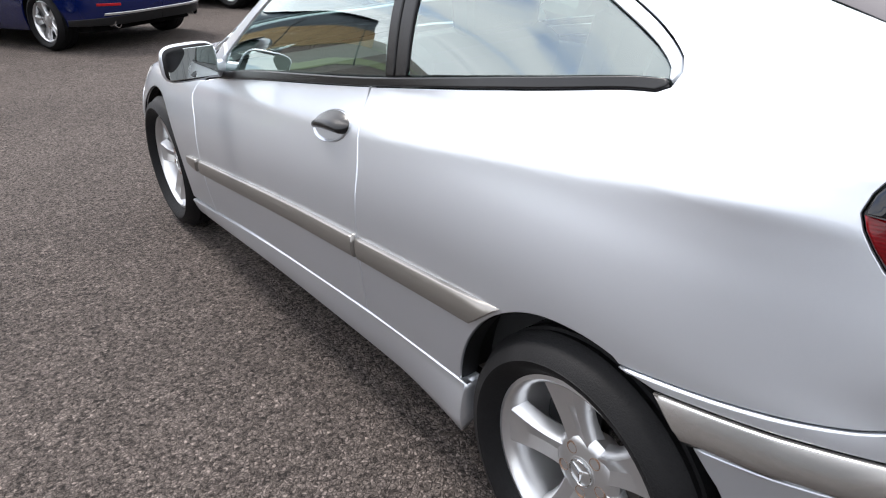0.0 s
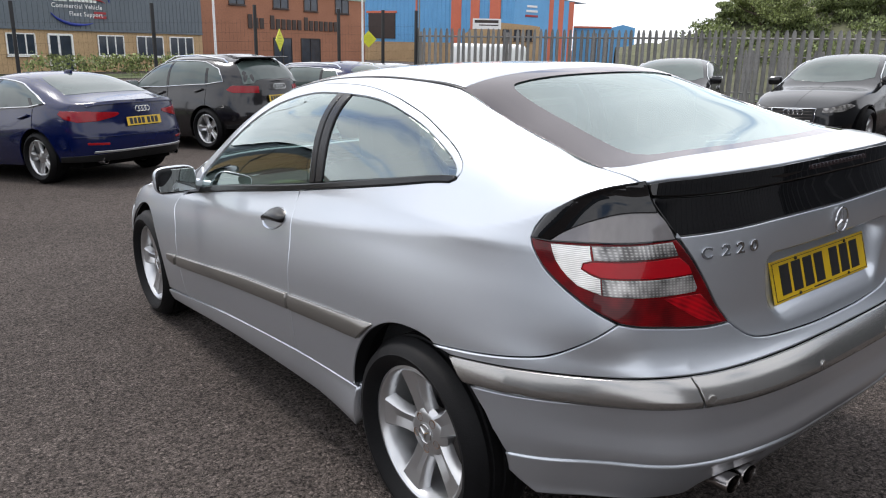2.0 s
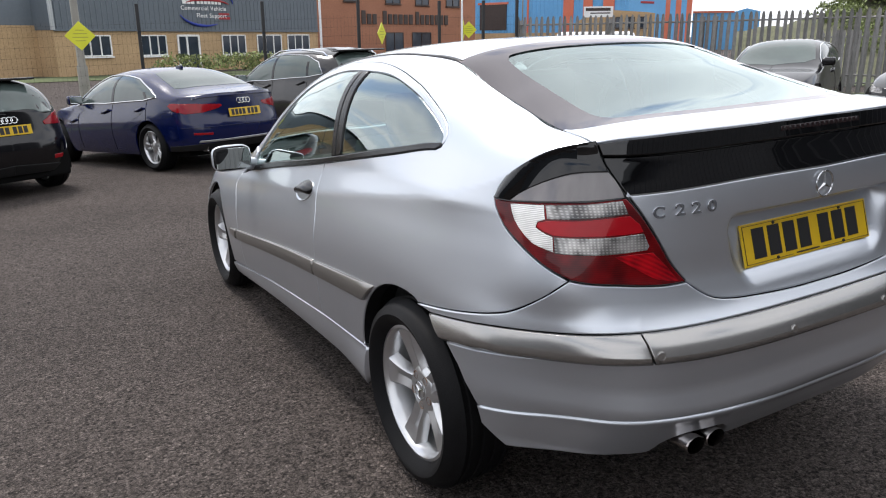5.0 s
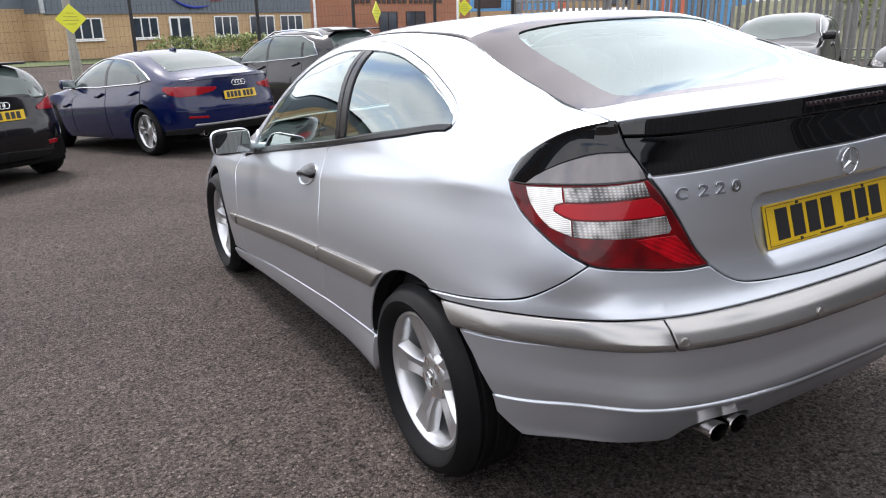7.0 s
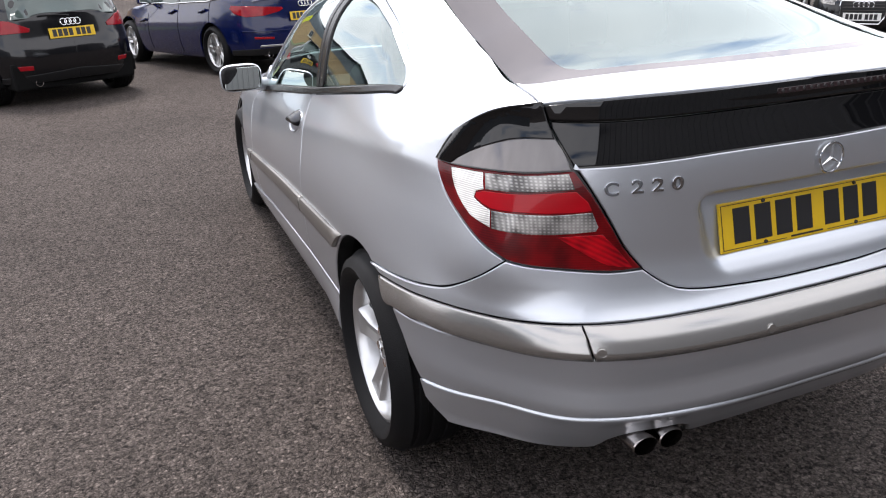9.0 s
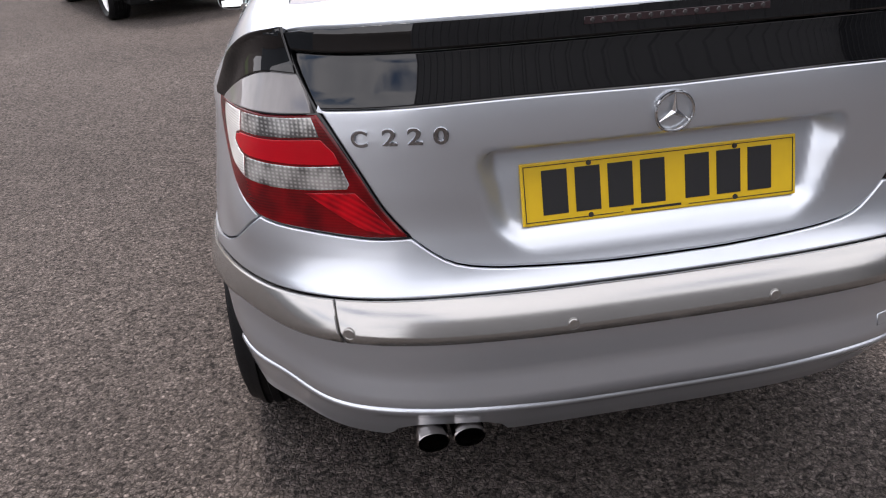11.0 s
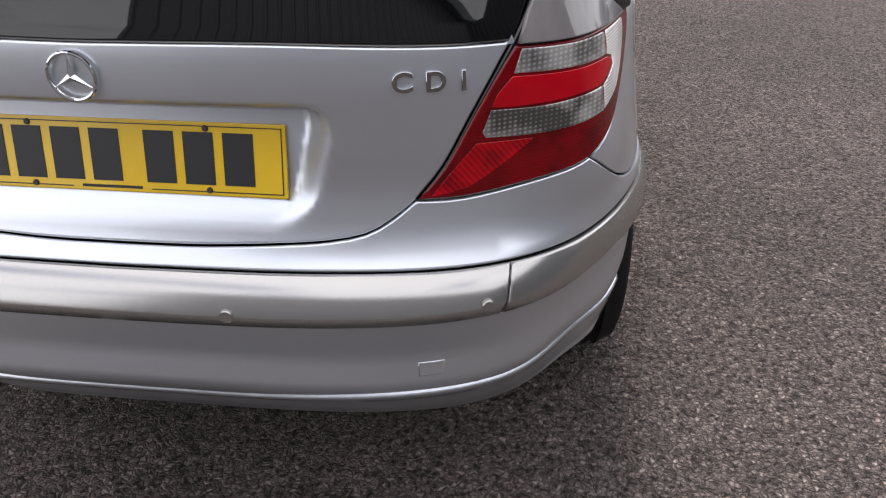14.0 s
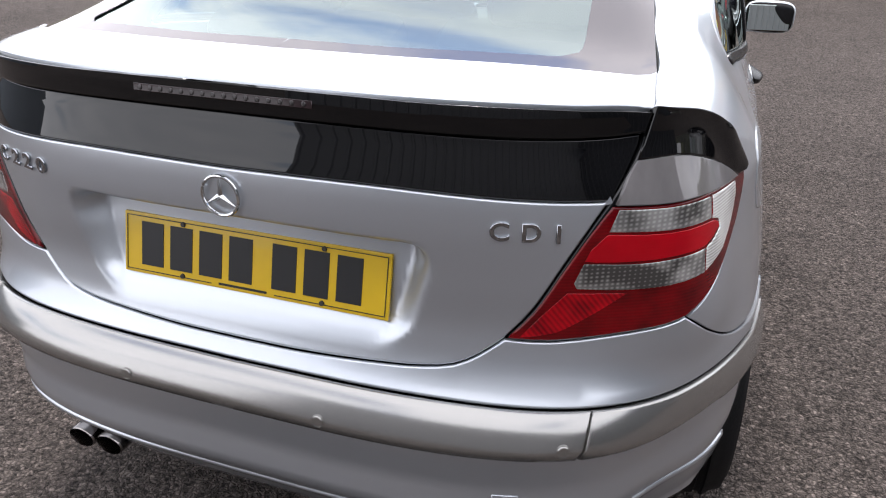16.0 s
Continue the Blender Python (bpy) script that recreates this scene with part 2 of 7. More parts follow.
DISC = material("brake_disc", (0.17, 0.155, 0.145), rough=0.45, metal=0.9, vary=0.25, scale=18)
CHROME = material("chrome", (0.68, 0.69, 0.70), rough=0.04, metal=1.0, vary=0.05, scale=40)
RED_LENS = lens("red_lens", (0.155, 0.0004, 0.0025), (0.055, 0.0003, 0.0015), 0.0, 0.05, pitch=60.0, ribbing=0.25, patch=(0.0, 0.8), coat=0.35)
BADGE = material("badge_chrome", (0.40, 0.41, 0.43), rough=0.05, metal=1.0, vary=0.05, scale=40)
STOP_LENS = lens("stop_lens", (0.40, 0.0008, 0.007), (0.30, 0.0006, 0.005), 0.0, 0.02, pitch=60.0, ribbing=0.1, patch=(0.2, 0.8), coat=0.35)
FOG_LENS = lens("fog_lens", (0.50, 0.002, 0.008), (0.12, 0.0006, 0.004), 0.0, 0.12, "DIAGONAL", 52.0, 0.40, (-0.1, 0.55), coat=0.35)
CLEAR_LENS = lens("clear_lens", (0.58, 0.565, 0.54), (0.075, 0.07, 0.067), 0.45, 0.14, "X", 42.0, 0.45, (-0.20, 0.62), coat=0.6, cross=True)
SIDE_LENS = lens("side_lens", (0.95, 0.94, 0.90), (0.30, 0.29, 0.27), 0.35, 0.16, "Z", 70.0, 0.6, (0.15, 0.6), coat=0.6)
SMOKE_LENS = material("smoked_lens", (0.16, 0.15, 0.15), rough=0.02, spec=0.6, vary=0.12, scale=9, fine=0.10, fine_scale=45, stretch=(1.0, 1.0, 0.12))
PANE = glass("window_glass", (0.44, 0.60, 0.54), 0.13, (0.90, 1.0, 0.98))
PANE_DARK = glass("privacy_glass", (0.10, 0.11, 0.115), 0.02)
REAR_PANE = glass("rear_glass", (0.43, 0.56, 0.52), 0.09, (0.86, 0.97, 0.95))
FRIT = glass("dark_frit", (0, 0, 0), 0.0, (0.90, 0.87, 0.88), print_=(0.022, 0.017, 0.019))
PLATE_Y = material("yellow_plate", (0.62, 0.40, 0.008), rough=0.35, coat=0.3, vary=0.05, scale=20)
PLATE_W = material("white_plate", (0.75, 0.75, 0.73), rough=0.32, coat=0.5, vary=0.05, scale=20)
FADED_INK = material("faded_ink", (0.28, 0.27, 0.05), rough=0.6)
INK = material("ink", (0.012, 0.012, 0.013), rough=0.45)
SEAT = material("seat_cloth", (0.06, 0.062, 0.066), rough=0.85, vary=0.2, scale=25, bump=0.2, bump_scale=600)
CABIN = material("cabin_plastic", (0.045, 0.047, 0.05), rough=0.6, vary=0.1, scale=10)
HEADLINER = material("headliner", (0.42, 0.42, 0.41), rough=0.9, vary=0.08, scale=20)


# ---- body surface of the coupe: y ahead from the rear axle, x to its right, z up ----
def curve(*pts):
    """A smooth interpolating function through (a, value) pairs."""
    a = np.array([p[0] for p in pts], float)
    b = np.array([p[1] for p in pts], float)
    d = np.diff(b) / np.diff(a)
    m = np.empty_like(b)
    m[0], m[-1] = d[0], d[-1]
    for i in range(1, len(b) - 1):
        w1, w2 = a[i + 1] - a[i], a[i] - a[i - 1]
        m[i] = (d[i - 1] * w1 + d[i] * w2) / (w1 + w2)

    def f(x):
        x = np.clip(np.asarray(x, float), a[0], a[-1])
        i = np.clip(np.searchsorted(a, x) - 1, 0, len(a) - 2)
        h = a[i + 1] - a[i]
        t = (x - a[i]) / h
        return (b[i] * (1 + 2 * t) * (1 - t) ** 2 + m[i] * h * t * (1 - t) ** 2
                + b[i + 1] * t * t * (3 - 2 * t) + m[i + 1] * h * t * t * (t - 1))
    return f



class Skin:
    """The outer skin of a car: waterlines below the shoulder, cross-sections over the roof. s goes round the plan from the rear's
    middle to the front's, v up the side and, past the shoulder, over to the roof's middle at edge + UP. s < 0 is the left side."""
    UP = 0.9

    def __init__(self, n_rear, n_front, l_rear, l_front, y0, width, rear, front, side, sill, shoulder, lip, roof, lean_in, rise, crown, bulge=0.026, crease=None, corner=None):
        self.y0, self.l_rear, self.l_front, self.bulge, self.crease, self.corner = y0, l_rear, l_front, bulge, crease, corner
        self.rear, self.front, self.side, self.sill, self.shoulder = rear, front, side, sill, shoulder
        self.lip, self.roof, self.lean_in, self.rise, self.crown = lip, roof, lean_in, rise, crown
        q = (1 - np.cos(np.linspace(0, math.pi, 1800))) / 2
        a = np.concatenate([q ** 1.5 * math.pi / 2, math.pi / 2 + q[1:] * math.pi / 2])
        back = a <= math.pi / 2
        n = np.where(back, n_rear, n_front)
        self.px = np.sin(a).clip(0) ** (2 / n)
        self.py = -np.sign(np.cos(a)) * np.abs(np.cos(a)) ** (2 / n)
        x, y = width * self.px, y0 + np.where(back, l_rear, l_front) * self.py
        self.ps = np.concatenate([[0], np.cumsum(np.hypot(np.diff(x), np.diff(y)))])
        self.end = float(self.ps[-1])
        gs, gv = np.meshgrid(np.linspace(0, self.end, 420), np.linspace(0.16, 2.6, 300), indexing="ij")
        self.gs, self.gv = gs, np.minimum(gv, self.edge(gs) + self.UP)
        self.grid = self.surface(self.gs, self.gv)

    def plan(self, s):
        s = np.abs(s)
        X, Y = np.interp(s, self.ps, self.px), np.interp(s, self.ps, self.py)
        return X, Y, self.y0 + np.where(Y < 0, self.l_rear, self.l_front) * Y

    def waterline(self, s, z):
        X, Y, yr = self.plan(s)
        top, low = self.shoulder(yr), self.sill(yr)
        f = np.clip(yr / 0.6, 0, 1)
        zn = np.where(z > low, 0.25 + (z - low) / (top - low) * 0.75, z - low + 0.25)
        zn = zn * f + z * (1 - f)
        bump = self.bulge * np.exp(-((yr + 0.42) / 0.36) ** 2) * np.clip((z - 0.74) / 0.24, 0, 1) ** 2
        if self.crease is not None:
            bump = bump + 0.0100 * np.exp(-np.sqrt((z - self.crease(yr)) ** 2 + 0.010 ** 2) / 0.05) * np.clip((yr + 0.5) / 0.2, 0, 1)
        # rear corners, fuller than the plan's even curve
        full = 0.0
        if self.corner is not None:
            full = self.corner(z) * np.exp(-((np.abs(s) - 0.80) / 0.13) ** 2)
        return (self.side(zn) + bump) * X + 0.6 * full, self.y0 + np.where(Y < 0, self.rear(z), self.front(z)) * Y - 0.8 * full

    def edge(self, s):
        """Height of the shoulder line, and of the rear's lip."""
        X, Y, yr = self.plan(s)
        back = np.clip((-0.1 - yr) / 0.25, 0, 1)
        return np.maximum(self.shoulder(yr), np.where(back > 0, self.lip(0.80 * X), 0))

    def surface(self, s, v):
        s, v = np.broadcast_arrays(np.asarray(s, float), np.asarray(v, float))
        top = self.edge(s)
        z = np.minimum(v, top)
        x, y = self.waterline(s, z)
        t = np.clip((v - top) / self.UP, 0, 1)
        h = self.roof(y) - top
        p1z, p2x = top + self.rise(y) * h, self.crown(y) * x
        p1x = np.maximum(x - self.lean_in(y), p2x)
        b0, b1, b2, b3 = (1 - t) ** 3, 3 * t * (1 - t) ** 2, 3 * t * t * (1 - t), t ** 3
        over = v > top
        xx = np.where(over, b0 * x + b1 * p1x + b2 * p2x, x)
        zz = np.where(over, b0 * top + b1 * p1z + (b2 + b3) * (top + h), z)
        return np.stack([np.where(s < 0, -xx, xx), y, zz], -1)

    def normal(self, s, v, e=0.008):
        n = np.cross(self.surface(s + e, v) - self.surface(s - e, v), self.surface(s, v + e) - self.surface(s, v - e))
        return n / np.maximum(np.linalg.norm(n, axis=-1, keepdims=True), 1e-9)

    def at(self, axes, a, b, back=True):
        """The (s, v) on the right half at which two coordinates of the skin, such as "yz", are a and b."""
        i, j = "xyz".index(axes[0]), "xyz".index(axes[1])
        cost = (self.grid[..., i] - a) ** 2 + (self.grid[..., j] - b) ** 2
        if axes == "xz":
            cost = cost + 9 * ((self.grid[..., 1] > self.y0) == back)
        k = np.unravel_index(np.argmin(cost), cost.shape)
        s, v = float(self.gs[k]), float(self.gv[k])
        for _ in range(14):
            p, e = self.surface(s, v), 0.004
            r = np.array([p[i] - a, p[j] - b])
            if np.abs(r).max() < 1e-4:
                break
            ps, pv = (self.surface(s + e, v) - self.surface(s - e, v)) / (2 * e), (self.surface(s, v + e) - self.surface(s, v - e)) / (2 * e)
            J = np.array([[ps[i], pv[i]], [ps[j], pv[j]]])
            if abs(np.linalg.det(J)) < 1e-5:
                break
            d = np.linalg.solve(J, r)
            d *= min(1, 0.05 / max(np.abs(d).max(), 1e-9))
            s, v = s - d[0], v - d[1]
        return s, v


COUPE = Skin(3.8, 7.5, 1.17, 3.16, 0.3, 0.868,
    rear=curve((0.34, 1.06), (0.40, 1.105), (0.455, 1.145), (0.46, 1.15), (0.55, 1.158), (0.64, 1.166), (0.70, 1.150), (0.735, 1.122), (0.80, 1.102), (0.90, 1.103), (0.99, 1.107), (1.03, 1.105), (1.09, 1.092), (1.15, 1.078), (1.20, 1.074)),
    front=curve((0.18, 3.03), (0.28, 3.13), (0.45, 3.16), (0.60, 3.15), (0.72, 3.08), (0.80, 2.9), (1.2, 2.7)),
    side=curve((0.18, 0.800), (0.25, 0.832), (0.30, 0.846), (0.40, 0.858), (0.52, 0.866), (0.64, 0.868), (0.74, 0.861), (0.84, 0.840), (0.92, 0.814), (1.0, 0.785), (1.15, 0.752), (1.25, 0.73)),
    sill=curve((-0.9, 0.25), (0.2, 0.25), (1.2, 0.215), (2.2, 0.19), (3.5, 0.19)),
    shoulder=curve((-0.9, 1.0), (0.0, 1.0), (0.45, 1.0), (0.79, 0.985), (1.3, 0.926), (1.85, 0.853), (2.4, 0.80), (3.0, 0.745), (3.2, 0.70), (3.5, 0.62)),
    lip=curve((0.0, 1.165), (0.3, 1.163), (0.55, 1.153), (0.64, 1.142), (0.70, 1.115), (0.745, 1.07), (0.79, 1.0)),
    roof=curve((-0.9, 1.145), (-0.77, 1.166), (-0.63, 1.185), (-0.48, 1.212), (-0.2, 1.300), (0.11, 1.399), (0.42, 1.421), (0.75, 1.424), (1.1, 1.409), (1.35, 1.378), (1.6, 1.30), (1.9, 1.145), (2.15, 1.0), (2.35, 0.925), (2.8, 0.84), (3.2, 0.745), (3.46, 0.64)),
    lean_in=curve((-0.8, 0.02), (-0.48, 0.045), (-0.05, 0.18), (0.3, 0.123), (0.7, 0.05), (1.3, 0.06), (1.9, 0.05), (2.4, 0.02), (3.5, 0.01)),
    rise=curve((-0.8, 0.5), (-0.48, 0.65), (-0.05, 0.80), (0.3, 0.84), (0.7, 0.85), (1.3, 0.8), (1.9, 0.7), (2.4, 0.6), (3.5, 0.6)),
    crown=curve((-0.8, 0.85), (-0.48, 0.87), (-0.05, 0.77), (0.15, 0.80), (0.4, 0.79), (0.7, 0.80), (1.3, 0.80), (1.9, 0.78), (2.4, 0.7), (3.5, 0.6)),
    crease=curve((-0.6, 1.02), (-0.37, 0.995), (-0.16, 0.972), (0.2, 0.935), (0.62, 0.891), (1.3, 0.838), (1.75, 0.812), (2.4, 0.77), (3.5, 0.70)),
    corner=curve((0.0, 0.0), (0.70, 0.0), (0.80, 0.030), (0.90, 0.026), (1.00, 0.018), (1.15, 0.012), (1.3, 0.012)))

# ---- helpers for parts ----
from mathutils.geometry import delaunay_2d_cdt


def link(name, verts, faces, mat, parent=None, label="", normals=None, smooth=True):
    """One mesh object from vertices and faces, under a thing or a part."""
    me = bpy.data.meshes.new(name)
    me.from_pydata([tuple(map(float, v)) for v in verts], [], faces)
    me.update()
    if smooth:
        me.shade_smooth()
    if normals is not None:
        me.normals_split_custom_set_from_vertices([tuple(map(float, v)) for v in normals])
    me.materials.append(mat)
    ob = new(name, me)
    if parent is not None:
        ob.parent = parent
    if label:
        ob["label"] = label
    return ob


def part(name, bm, mat, parent=None, label="", smooth=False, angle=35):
    """Links a bmesh as one mesh object; smooth: rounded but for edges sharper than the angle."""
    me = bpy.data.meshes.new(name)
    bm.normal_update()
    bm.to_mesh(me)
    bm.free()
    if smooth:
        me.shade_smooth()
        me.set_sharp_from_angle(angle=radians(angle))
    me.materials.append(mat)
    ob = new(name, me)
    if parent is not None:
        ob.parent = parent
    if label:
        ob["label"] = label
    return ob


def thing(name, label, category, m=None, group="", kind=""):
    """An Empty that holds the parts of one thing."""
    ob = new(name)
    ob.empty_display_size = 0.1
    if m is not None:
        ob.matrix_world = m
    return tagged(ob, label, category, group, kind)


def box(x0, x1, y0, y1, z0, z1, bevel=0.0, bm=None, seg=2):
    """A box, bevelled, as a bmesh."""
    one = bmesh.new()
    bmesh.ops.create_cube(one, size=1.0)
    for v in one.verts:
        v.co = Vector(((x0 + x1) / 2 + v.co.x * (x1 - x0), (y0 + y1) / 2 + v.co.y * (y1 - y0), (z0 + z1) / 2 + v.co.z * (z1 - z0)))
    if bevel:
        bmesh.ops.bevel(one, geom=one.edges[:], offset=bevel, segments=seg, profile=0.6, affect="EDGES", clamp_overlap=True)
    if bm is None:
        return one
    return merged(bm, one)


def merged(bm, other):
    """other's geometry added to bm."""
    me = bpy.data.meshes.new("tmp")
    other.to_mesh(me)
    other.free()
    bm.from_mesh(me)
    bpy.data.meshes.remove(me)
    return bm


def lathe(profile, turns=48, axis="x"):
    """A ring surface from (radius, along) pairs round an axis; closed ends where the radius is 0."""
    bm = bmesh.new()
    rows = []
    for r, a in profile:
        row = []
        for k in range(turns if r > 1e-6 else 1):
            c, s = math.cos(2 * math.pi * k / turns) * r, math.sin(2 * math.pi * k / turns) * r
            row.append(bm.verts.new({"x": (a, c, s), "y": (c, a, s), "z": (c, s, a)}[axis]))
        rows.append(row)
    for p, q in zip(rows, rows[1:]):
        for k in range(turns):
            a, b = p[k % len(p)], p[(k + 1) % len(p)]
            c, d = q[(k + 1) % len(q)], q[k % len(q)]
            ring = [v for i, v in enumerate((a, b, c, d)) if v not in (a, b, c, d)[:i]]
            if len(ring) > 2:
                bm.faces.new(ring)
    bmesh.ops.recalc_face_normals(bm, faces=bm.faces[:])
    return bm


def tube(points, radius, sides=10, closed=False):
    """A round bar along points."""
    pts = [Vector(p) for p in points]
    bm = bmesh.new()
    rings = []
    n = len(pts)
    for i, p in enumerate(pts):
        d = (pts[(i + 1) % n if closed else min(i + 1, n - 1)] - pts[(i - 1) % n if closed else max(i - 1, 0)]).normalized()
        a = d.cross(Vector((0, 0, 1)) if abs(d.z) < 0.95 else Vector((1, 0, 0))).normalized()
        b = d.cross(a)
        r = radius[i] if isinstance(radius, (list, tuple)) else radius
        rings.append([bm.verts.new(p + (a * math.cos(2 * math.pi * k / sides) + b * math.sin(2 * math.pi * k / sides)) * r) for k in range(sides)])
    for i in range(n if closed else n - 1):
        p, q = rings[i], rings[(i + 1) % n]
        for k in range(sides):
            bm.faces.new((p[k], p[(k + 1) % sides], q[(k + 1) % sides], q[k]))
    if not closed:
        bm.faces.new(rings[0][::-1])
        bm.faces.new(rings[-1])
    bmesh.ops.recalc_face_normals(bm, faces=bm.faces[:])
    return bm


def seg(*pts, smooth=True, step=0.02):
    """Points along a line through pts, about step apart; smooth: a rounded line."""
    p = np.array(pts, float)
    if len(p) == 2:
        smooth = False
    out = []
    for i in range(len(p) - 1):
        k = max(1, int(np.linalg.norm(p[i + 1] - p[i]) / step))
        for j in range(k):
            t = j / k
            if smooth:
                a = p[i - 1] if i > 0 else 2 * p[i] - p[i + 1]
                d = p[i + 2] if i + 2 < len(p) else 2 * p[i + 1] - p[i]
                b, c = p[i], p[i + 1]
                out.append(0.5 * (2 * b + (c - a) * t + (2 * a - 5 * b + 4 * c - d) * t * t + (3 * b - a - 3 * c + d) * t ** 3))
            else:
                out.append(p[i] * (1 - t) + p[i + 1] * t)
    out.append(p[-1])
    return np.array(out)


def ring(*segs):
    """A closed outline from segments, without double points, turning left."""
    p = np.concatenate(segs)
    keep = [p[0]]
    for q in p[1:]:
        if np.linalg.norm(q - keep[-1]) > 0.003:
            keep.append(q)
    if np.linalg.norm(keep[0] - keep[-1]) < 0.003:
        keep.pop()
    p = np.array(keep)
    x, y = p[:, 0], p[:, 1]
    if np.sum(x * np.roll(y, -1) - np.roll(x, -1) * y) < 0:
        p = p[::-1]
    return p


def outward(p):
    """Unit normals of a closed left-turning outline, with the miter's length."""
    a = p - np.roll(p, 1, 0)
    b = np.roll(p, -1, 0) - p
    na = np.stack([a[:, 1], -a[:, 0]], 1) / np.linalg.norm(a, axis=1, keepdims=True)
    nb = np.stack([b[:, 1], -b[:, 0]], 1) / np.linalg.norm(b, axis=1, keepdims=True)
    n = na + nb
    n /= np.maximum(np.linalg.norm(n, axis=1, keepdims=True), 1e-6)
    return n / np.clip(np.sum(n * na, 1), 0.5, 1)[:, None]


def inside(p, q):
    """Which of the points q lie within the outline p."""
    r = np.zeros(len(q), bool)
    for (x0, y0), (x1, y1) in zip(p, np.roll(p, -1, 0)):
        c = ((y0 > q[:, 1]) != (y1 > q[:, 1])) & (q[:, 0] < (x1 - x0) * (q[:, 1] - y0) / (y1 - y0 + 1e-12) + x0)
        r ^= c
    return r


def border(p, q):
    """Distance of the points q from the outline p."""
    d = np.full(len(q), 9.0)
    for a, b in zip(p, np.roll(p, -1, 0)):
        t = np.clip(((q - a) @ (b - a)) / max((b - a) @ (b - a), 1e-12), 0, 1)
        d = np.minimum(d, np.linalg.norm(q - a - t[:, None] * (b - a), axis=1))
    return d


def panel(name, place, outline, mat, parent, label="", lift=0.0, gap=0.0016, round_=0.0035, rim=0.014, step=0.04, flip=False):
    """A sheet-metal panel or pane on a skin. place(a, b) gives points and normals; the outline is inset by the gap, its edge rounded
    over and turned in by the rim. lift: metres proud of the skin, or a function of (a, b)."""
    p = outline - outward(outline) * gap
    q = p - outward(p) * round_
    lo, hi = q.min(0), q.max(0)
    gx, gy = np.meshgrid(np.arange(lo[0] + step / 2, hi[0], step), np.arange(lo[1] + step / 2, hi[1], step))
    g = np.stack([gx.ravel(), gy.ravel()], 1)
    g = g[inside(q, g)]
    if len(g):
        g = g[border(q, g) > step * 0.4]
    pts = np.concatenate([q, g]) if len(g) else q
    n = len(q)
    vs, _, fs, _, _, _ = delaunay_2d_cdt([Vector(v) for v in pts], [], [list(range(n))], 1, 1e-5)
    vs = np.array([tuple(v) for v in vs])
    high = lift if callable(lift) else (lambda a, b: lift)

    def put(ab, depth):
        pos, nor = place(ab[:, 0], ab[:, 1])
        return pos + nor * (np.asarray(high(ab[:, 0], ab[:, 1])) - depth).reshape(-1, 1) if np.ndim(high(ab[:, 0], ab[:, 1])) else pos + nor * (high(ab[:, 0], ab[:, 1]) - depth), nor

    top, nor = put(vs, 0.0)
    if callable(lift):
        e = 0.004
        da = put(vs + [e, 0], 0)[0] - put(vs - [e, 0], 0)[0]
        db = put(vs + [0, e], 0)[0] - put(vs - [0, e], 0)[0]
        nn = np.cross(da, db)
        nn /= np.maximum(np.linalg.norm(nn, axis=1, keepdims=True), 1e-9)
        nn *= np.sign(np.sum(nn * nor, 1))[:, None]
        nor = nn
    out2 = outward(p)
    ahead, n1 = put(p + out2 * 0.004, 0.0)
    edge_pos, n1 = put(p, round_ * 0.7)
    back_pos, _ = put(p, rim)
    side = ahead - put(p, 0.0)[0]
    side /= np.maximum(np.linalg.norm(side, axis=1, keepdims=True), 1e-9)
    m1 = n1 * 0.5 + side * 0.87
    verts = np.concatenate([top, edge_pos, back_pos])
    norms = np.concatenate([nor, m1, side])
    k0, k1 = len(top), len(top) + n
    faces = [list(f) for f in fs]
    # the outline's own vertices stay first and in order
    for i in range(n):
        j = (i + 1) % n
        faces.append([i, k0 + i, k0 + j, j])
        faces.append([k0 + i, k1 + i, k1 + j, k0 + j])
    f0 = faces[0]
    turn = np.dot(np.cross(verts[f0[1]] - verts[f0[0]], verts[f0[2]] - verts[f0[0]]), nor[f0[0]])
    if turn < 0:
        faces = [f[::-1] for f in faces]
    # rim faces follow the sheet's own turning
    return link(name, verts, faces, mat, parent, label, norms)


# ---- ground and surroundings ----
ASPHALT = tarmac("tarmac")


def dip(x):
    """How far the yard sinks below its even slope towards the palings."""
    return 0.09 * np.clip((np.asarray(x) - 5.5) / 3.0, 0, 1)


def yard(x, y):
    """Height of the ground: the yard's slope, levelling out beyond it."""
    r = np.hypot(np.asarray(x) - 2, np.asarray(y) - 3)
    k = np.clip((r - 13) / 22, 0, 1)
    k = k * k * (3 - 2 * k)
    return (0.029 * x - 0.042 * y - dip(x)) * (1 - k) + -0.45 * k


def ground_at(x, y):
    return float(yard(x, y))


radii = np.concatenate([np.linspace(0, 16, 33), np.linspace(17, 40, 24), np.geomspace(44, 3000, 26)])
verts, faces = [(2, 3, ground_at(2, 3))], []
TURNS = 96
for r in radii[1:]:
    for k in range(TURNS):
        a = 2 * math.pi * k / TURNS
        x, y = 2 + r * math.cos(a), 3 + r * math.sin(a)
        verts.append((x, y, ground_at(x, y)))
for k in range(TURNS):
    faces.append((0, 1 + k, 1 + (k + 1) % TURNS))
for i in range(len(radii) - 2):
    for k in range(TURNS):
        a, b = 1 + i * TURNS, 1 + (i + 1) * TURNS
        faces.append((a + k, b + k, b + (k + 1) % TURNS, a + (k + 1) % TURNS))
ground = tagged(link("ground", verts, faces, ASPHALT), "dark grey coarse tarmac yard", "ground", kind="structure")


